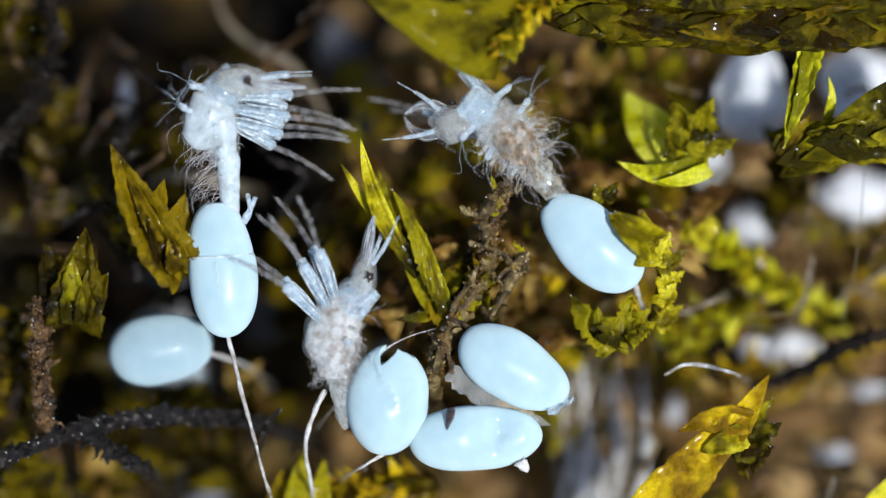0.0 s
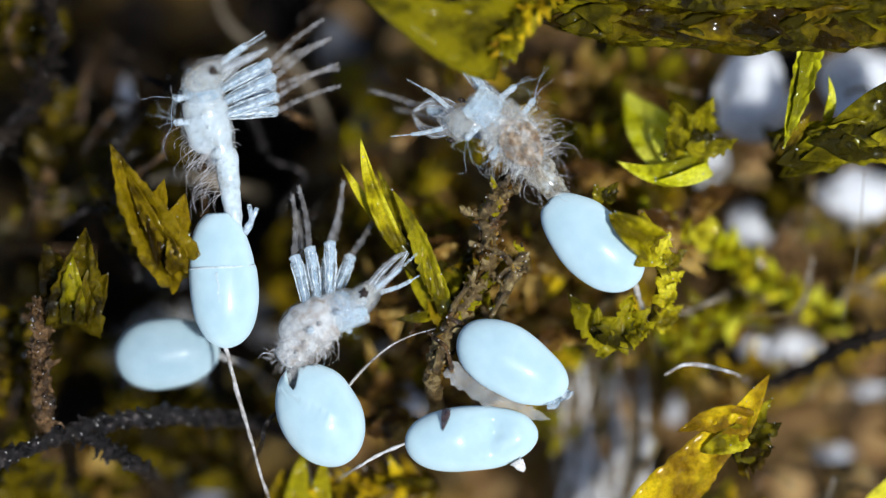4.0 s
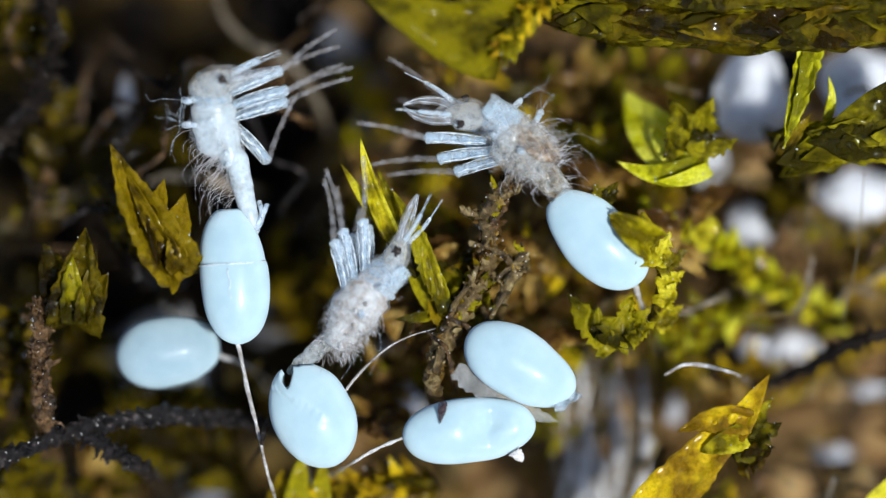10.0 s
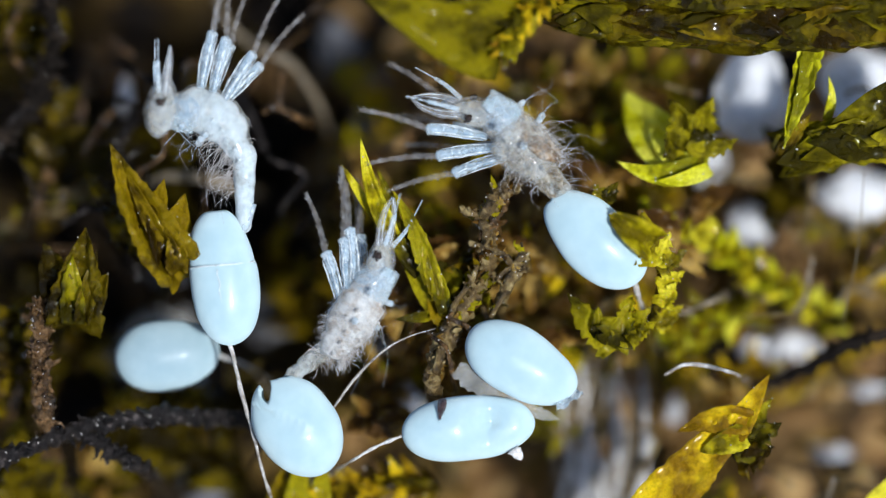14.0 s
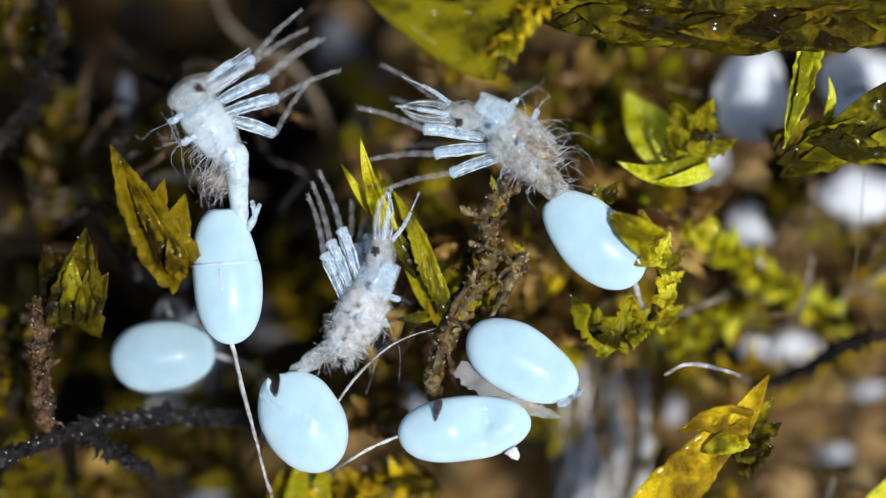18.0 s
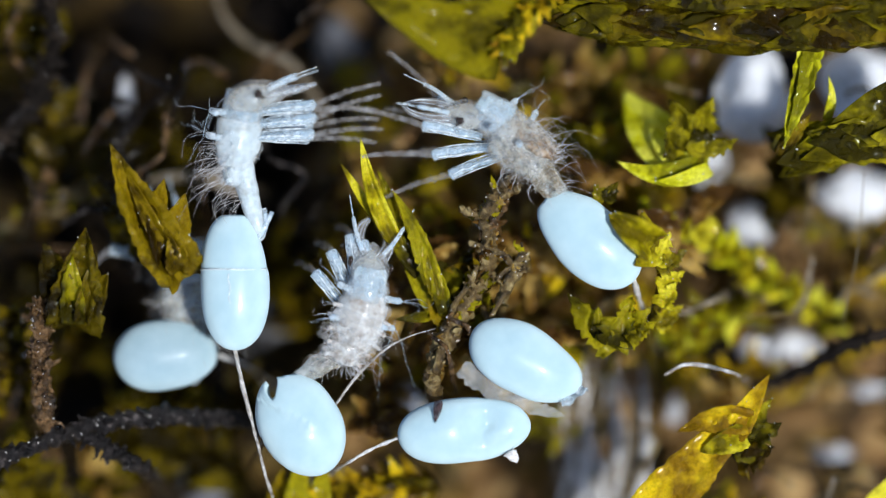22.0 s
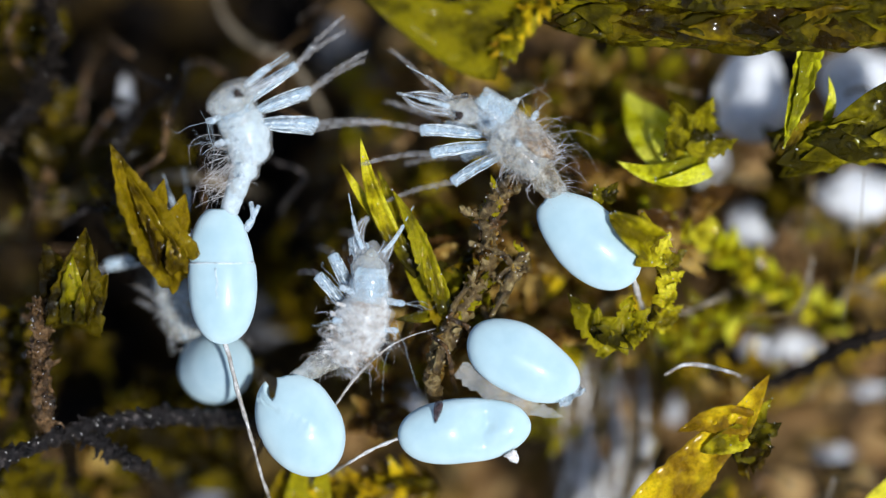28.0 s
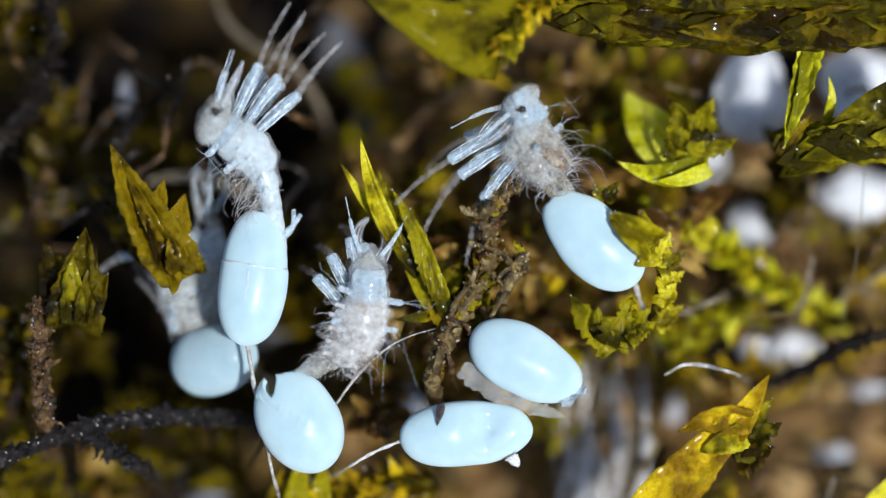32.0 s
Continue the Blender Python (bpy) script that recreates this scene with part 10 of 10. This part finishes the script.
    walk(hidden_larva['legs'][4], [(t, hip(4, 1.15, a, b)) for t, a, b in ((0, 204, 11), (9, 204, 9.3), (17, 204, 11.2), (18.5, 204, 14), (20, 204, 10.3), (22, 204, 9.1), (23.5, 204, 13.5), (24.5, 204, 13.6), (25.5, 204, 10.8), (27.5, 204, 8.8), (28, 204, 10.2), (29, 204, 13.2), (30, 204, 13.8), (32, 204, 8.4))])
    walk(hidden_larva['shins'][4], [(t, knee(1.15, a)) for t, a in ((0, -150), (9, -150), (17, -150), (18.5, -150), (20, -150), (22, -150), (23.5, -150), (24.5, -150), (25.5, -150), (27.5, -150), (28, -150), (29, -150), (30, -150), (32, -150))])
    walk(hidden_larva['legs'][5], [(t, hip(5, 1.15, a, b)) for t, a, b in ((0, 196, -11), (9, 196, -13.6), (17, 196, -8.6), (18.5, 196, -9.6), (20, 196, -13.8), (22, 196, -9.8), (23.5, 196, -8.5), (24.5, 196, -11.6), (25.5, 196, -13.9), (27.5, 196, -9.5), (28, 196, -8.3), (29, 196, -8.7), (30, 196, -11.9), (32, 196, -12.5))])
    walk(hidden_larva['shins'][5], [(t, knee(1.15, a)) for t, a in ((0, -150), (9, -150), (17, -150), (18.5, -150), (20, -150), (22, -150), (23.5, -150), (24.5, -150), (25.5, -150), (27.5, -150), (28, -150), (29, -150), (30, -150), (32, -150))])
    foot = at(600, 1060, -960)
    walk(upright_shell, [(t, Matrix.Translation(-foot) @ lie(a, b, c, d, e, f)) for t, a, b, c, d, e, f in ((0, 393.5, 476.5, 0, 95, 0, 0), (0.5, 390.5, 473.4, 0, 94.5, 0, 0), (1, 381.6, 480.3, 0, 94, 0, 0), (1.5, 389.9, 482.3, 0, 94.1, 0, 0), (2, 392.3, 481.3, 0, 94.1, 0, 0), (2.5, 388.6, 481.3, 0, 94.2, 0, 0), (3, 389, 479.3, 0, 94.3, 0, 0), (3.5, 392.1, 493.3, 0, 94.4, 0, 0), (5.5, 397.9, 496.4, 0, 94.6, 0, 0), (6, 398.1, 491.4, 0, 94.7, 0, 0), (7, 400.8, 487.4, 0, 94.9, 0, 0), (8, 414.5, 485.5, 0, 95, 0, 0), (8.5, 452.4, 473.6, 0, 95.5, 0, 0), (9, 420.4, 485.7, 0, 96, 0, 0), (9.5, 410.9, 493.6, 0, 95.5, 0, 0), (10, 414.5, 488.5, 0, 95, 0, 0), (11, 403.6, 490.3, 0, 94, 0, 0), (12, 407.6, 494.3, 0, 94, 0, 0), (13, 405.6, 490.3, 0, 94, 0, 0), (14, 396.3, 490.9, 0, 97, 0, 0), (14.5, 396.2, 495.8, 0, 96.7, 0, 0), (16.5, 400.6, 490.5, 0, 95.3, 0, 0), (17, 401.5, 493.5, 0, 95, 0, 0), (17.5, 396, 491.5, 0, 95, 0, 0), (18, 401.5, 488.5, 0, 95, 0, 0), (18.5, 394, 488.5, 0, 95, 0, 0), (19, 392.5, 491.5, 0, 95, 0, 0), (20, 410.6, 494.3, 0, 94, 0, 0), (20.5, 400.1, 497.2, 0, 93.5, 0, 0), (21, 409.7, 494.2, 0, 93, 0, 0), (21.5, 402.9, 491.1, 0, 92.2, 0, 0), (22, 415.3, 499, 0, 91.5, 0, 0), (22.5, 424.1, 490, 0, 91, 0, 0), (23, 416.9, 499, 0, 90.5, 0, 0), (23.5, 428.3, 482.1, 0, 91.8, 0, 0), (24, 407.7, 497.2, 0, 93, 0, 0), (24.5, 414.8, 490.1, 0, 92, 0, 0), (25, 421.9, 493, 0, 91, 0, 0), (25.5, 427.8, 491, 0, 91.4, 0, 0), (27.5, 405.9, 485.2, 0, 93, 0, 0), (28, 392.8, 488.1, 0, 92, 0, 0), (28.5, 405, 491, 0, 90, 0, 0), (29, 462.2, 487.1, 0, 88, 0, 0), (29.5, 458.4, 488.2, 0, 86.5, 0, 0), (30, 469.5, 492.5, 0, 85, 0, 0), (31, 446.1, 493.7, 0, 84, 0, 0), (32, 448.7, 491.9, 0, 83, 0, 0))])
    foot = at(470, 720, -960)
    walk(behind_shell, [(t, Matrix.Translation(-foot) @ lie(a, b, c, d, e, f)) for t, a, b, c, d, e, f in ((0, 285, 618, -140, 8, 0, 0), (6, 298, 627, -140, 5, 0, 0), (9, 298, 622, -140, 8, 0, 0), (13, 297, 627, -140, 5, 0, 0), (19, 288, 630, -140, 5, 0, 0), (20.5, 290, 628, -140, 5, 0, 0), (22, 293, 628, -140, 5, 0, 0), (23, 305, 633, -140, 8, 0, 10), (23.5, 331, 650, -140, 20, 0, 35), (24, 300, 622, -140, 6, 0, 8), (24.5, 295, 612, -140, 0, 0, 0), (25.5, 291, 607, -140, -3, 0, 0), (27.5, 288, 598, -140, -8, 0, 0), (28, 383, 652, -140, 10, 0, 70), (28.5, 395, 648, -140, 12, 0, 66), (29, 415, 645, -140, 16, 0, 60), (30, 402, 640, -140, 14, 0, 50), (31, 389, 636, -140, 12, 0, 46), (32, 381, 637, -140, 12, 0, 46))])
    foot = at(556, 1010, -960)
    walk(torn_shell, [(t, Matrix.Translation(-foot) @ lie(a, b, c, d, e, f)) for t, a, b, c, d, e, f in ((0, 686, 707, 0, 84, 0, 0), (0.5, 697.5, 722.5, 0, 71, 0, 0), (1, 672, 706.1, 0, 80, 0, 0), (1.5, 640, 717.6, 0, 100, 0, 0), (2, 576, 732.2, 0, 113, 0, 0), (2.5, 585, 728.2, 0, 113, 0, 0), (3, 580, 736.3, 0, 114, 0, 0), (3.2, 564, 741, 0, 116, 0, 0), (3.5, 566, 730, 0, 118, 0, 0), (5.5, 549, 751, 0, 128, 0, 0), (6, 540, 750, 0, 132, 0, 0), (6.5, 541, 749.6, 0, 132, 0, 0), (7, 546, 749.7, 0, 126, 0, 0), (7.5, 546, 748.8, 0, 118, 0, 0), (8, 549, 748.8, 0, 117, 0, 0), (8.5, 546, 748.9, 0, 118, 0, 0), (9, 562, 728.9, 0, 116, 0, 0), (9.5, 552, 736, 0, 117, 0, 0), (10, 553, 734, 0, 117, 0, 0), (10.5, 537.5, 748.9, 0, 122, 0, 0), (11, 532, 754.8, 0, 125, 0, 0), (13, 535, 755.3, 0, 125, 0, 0), (14, 524.5, 753.1, 0, 125, 0, 0), (14.5, 522.8, 755, 0, 124, 0, 0), (16.5, 535.8, 747.6, 0, 122, 0, 0), (18, 535, 744.2, 0, 121, 0, 0), (19, 532, 742, 0, 121, 0, 0), (20, 520, 746.7, 0, 121, 0, 0), (21, 530, 749.3, 0, 121, 0, 0), (25, 531, 751, 0, 121, 0, 0), (28, 530, 751, 0, 121, 0, 0), (30, 531, 749, 0, 121, 0, 0), (32, 528, 745, 0, 121, 0, 0))])
    foot = at(640, 760, -900)
    walk(smooth_shell, [(t, Matrix.Translation(-foot) @ lie(a, b, c, d, e, f)) for t, a, b, c, d, e, f in ((0, 909, 652, 0, -30, 0, 0), (2, 906, 656, 0, -30, 0, 0), (2.3, 919, 656, 0, -30, 0, 0), (2.6, 923, 648, 0, -30, 0, 0), (2.8, 917, 648, 0, -30, 0, 0), (3, 922, 651, 0, -30, 0, 0), (3.2, 911, 647, 0, -30, 0, 0), (3.5, 907, 643, 0, -29, 0, 0), (5.5, 905, 646, 0, -29, 0, 0), (6, 909, 647, 0, -29, 0, 0), (7.5, 910, 649, 0, -28, 0, 0), (8, 904, 642, 0, -29, 0, 0), (9, 914, 649, 0, -29, 0, 0), (10, 920, 647, 0, -29, 0, 0), (12, 917, 640, 0, -29, 0, 0), (13, 917, 641, 0, -29, 0, 0), (14.5, 924, 645, 0, -28, 0, 0), (17, 924, 641, 0, -28, 0, 0), (19, 924, 641, 0, -28, 0, 0), (19.5, 934, 641, 0, -27, 0, 0), (20, 940, 640, 0, -27, 0, 0), (21, 934, 640.2, 0, -27, 0, 0), (23, 929, 639.8, 0, -27, 0, 0), (28, 926, 641, 0, -27, 0, 0), (32, 930, 641, 0, -27, 0, 0))])
    foot = at(560, 860, -940)
    walk(dented_shell, [(t, Matrix.Translation(-foot) @ lie(a, b, c, d, e, f)) for t, a, b, c, d, e, f in ((0, 842, 775, -4, 3, 0, 0), (0.5, 843.5, 782.3, -4, 3, 0, 0), (1, 837, 776.7, -4, 4, 0, 0), (3, 835, 776, -4, 4, 0, 0), (6, 832, 771, -4, 4, 0, 0), (7.5, 830, 761.2, -4, 6, 0, 0), (9, 831, 762.5, -4, 6, 0, 0), (13, 826, 755, -4, 6, 0, 0), (14.5, 830, 758, -4, 5, 0, 0), (17, 822, 758, -4, 6, 0, 0), (19, 823, 758, -4, 6, 0, 0), (20, 832, 764, -4, 5, 0, 0), (21, 825, 762, -4, 5, 0, 0), (23, 821, 761, -4, 5, 0, 0), (28, 822, 762, -4, 5, 0, 0), (32, 825, 767, -4, 4, 0, 0))])
    foot = at(1180, 640, -700)
    walk(mossy_shell, [(t, Matrix.Translation(-foot) @ lie(a, b, c, d, e, f)) for t, a, b, c, d, e, f in ((0, 1047, 430, 0, 137, 0, 0), (8, 1050, 428, 0, 137, 0, 0), (8.5, 1054.5, 429, 0, 135, 0, 0), (9, 1058, 430, 0, 135, 0, 0), (10, 1056, 424, 0, 136, 0, 0), (14.5, 1052.5, 423.5, 0, 137, 0, 0), (18.5, 1049, 424.1, 0, 137, 0, 0), (19, 1042, 424.1, 0, 138, 0, 0), (23, 1042, 424.4, 0, 138, 0, 0), (28, 1041, 425.7, 0, 138, 0, 0), (30.5, 1042, 424.9, 0, 138, 0, 0), (32, 1049, 426, 0, 136, 0, 0))])
    walk(upright_stalk, [(t, pose(0, 0, 0, 0, 0, a)) for t, a in ((0, -0.3), (0.5, -0.1), (1, 1.1), (1.5, 0.4), (2, 0.1), (2.5, 0.5), (3, 0.3), (3.5, 0.7), (5.5, 0.2), (6, -0.1), (7, -0.5), (8, -1.9), (8.5, -6.6), (9, -2.7), (9.5, -1.3), (10, -1.8), (11, -0.5), (12, -0.6), (13, -0.7), (14, -0.3), (14.5, 0.1), (16.5, -0.5), (17, -0.4), (17.5, 0.1), (18, -0.7), (18.5, 0.1), (19, 0.5), (20, -0.9), (20.5, 0.4), (21, -0.7), (21.5, 0), (22, -0.9), (22.5, -2.2), (23, -0.9), (23.5, -3.2), (24, -0.5), (24.5, -1.3), (25, -1.7), (25.5, -2.6), (27.5, -1.2), (28, 0.5), (28.5, 0), (29, -5.8), (29.5, -4.9), (30, -5.7), (31, -4), (32, -3.5))])
    walk(torn_stalk, [(0, pose(0, 0, 0)), (1, pose(0, 0, 0, 0, 0, 0.5)), (1.5, pose(0, 0, 0, 0, 0, 1.5)), (2, pose(0, -6 * U, -140 * U, 0, 0, 2)), (3.5, pose(0, -10 * U, -200 * U, 0, 0, 2)), (32, pose(0, -10 * U, -200 * U, 0, 0, 2))])
    walk(dented_stalk, [(t, pose(a * U, b * U, 0)) for t, a, b in ((0, 10, -2), (0.5, 12, -9), (1, 6, -3), (3, 6, -1), (6, 0, 0), (7.5, -2, 9), (9, -1, 7), (13, -6, 14), (14.5, -2, 11), (17, -10, 11), (19, -9, 11), (20, 0, 5), (21, -7, 7), (23, -11, 8), (28, -10, 7), (32, -7, 2))])


motions()
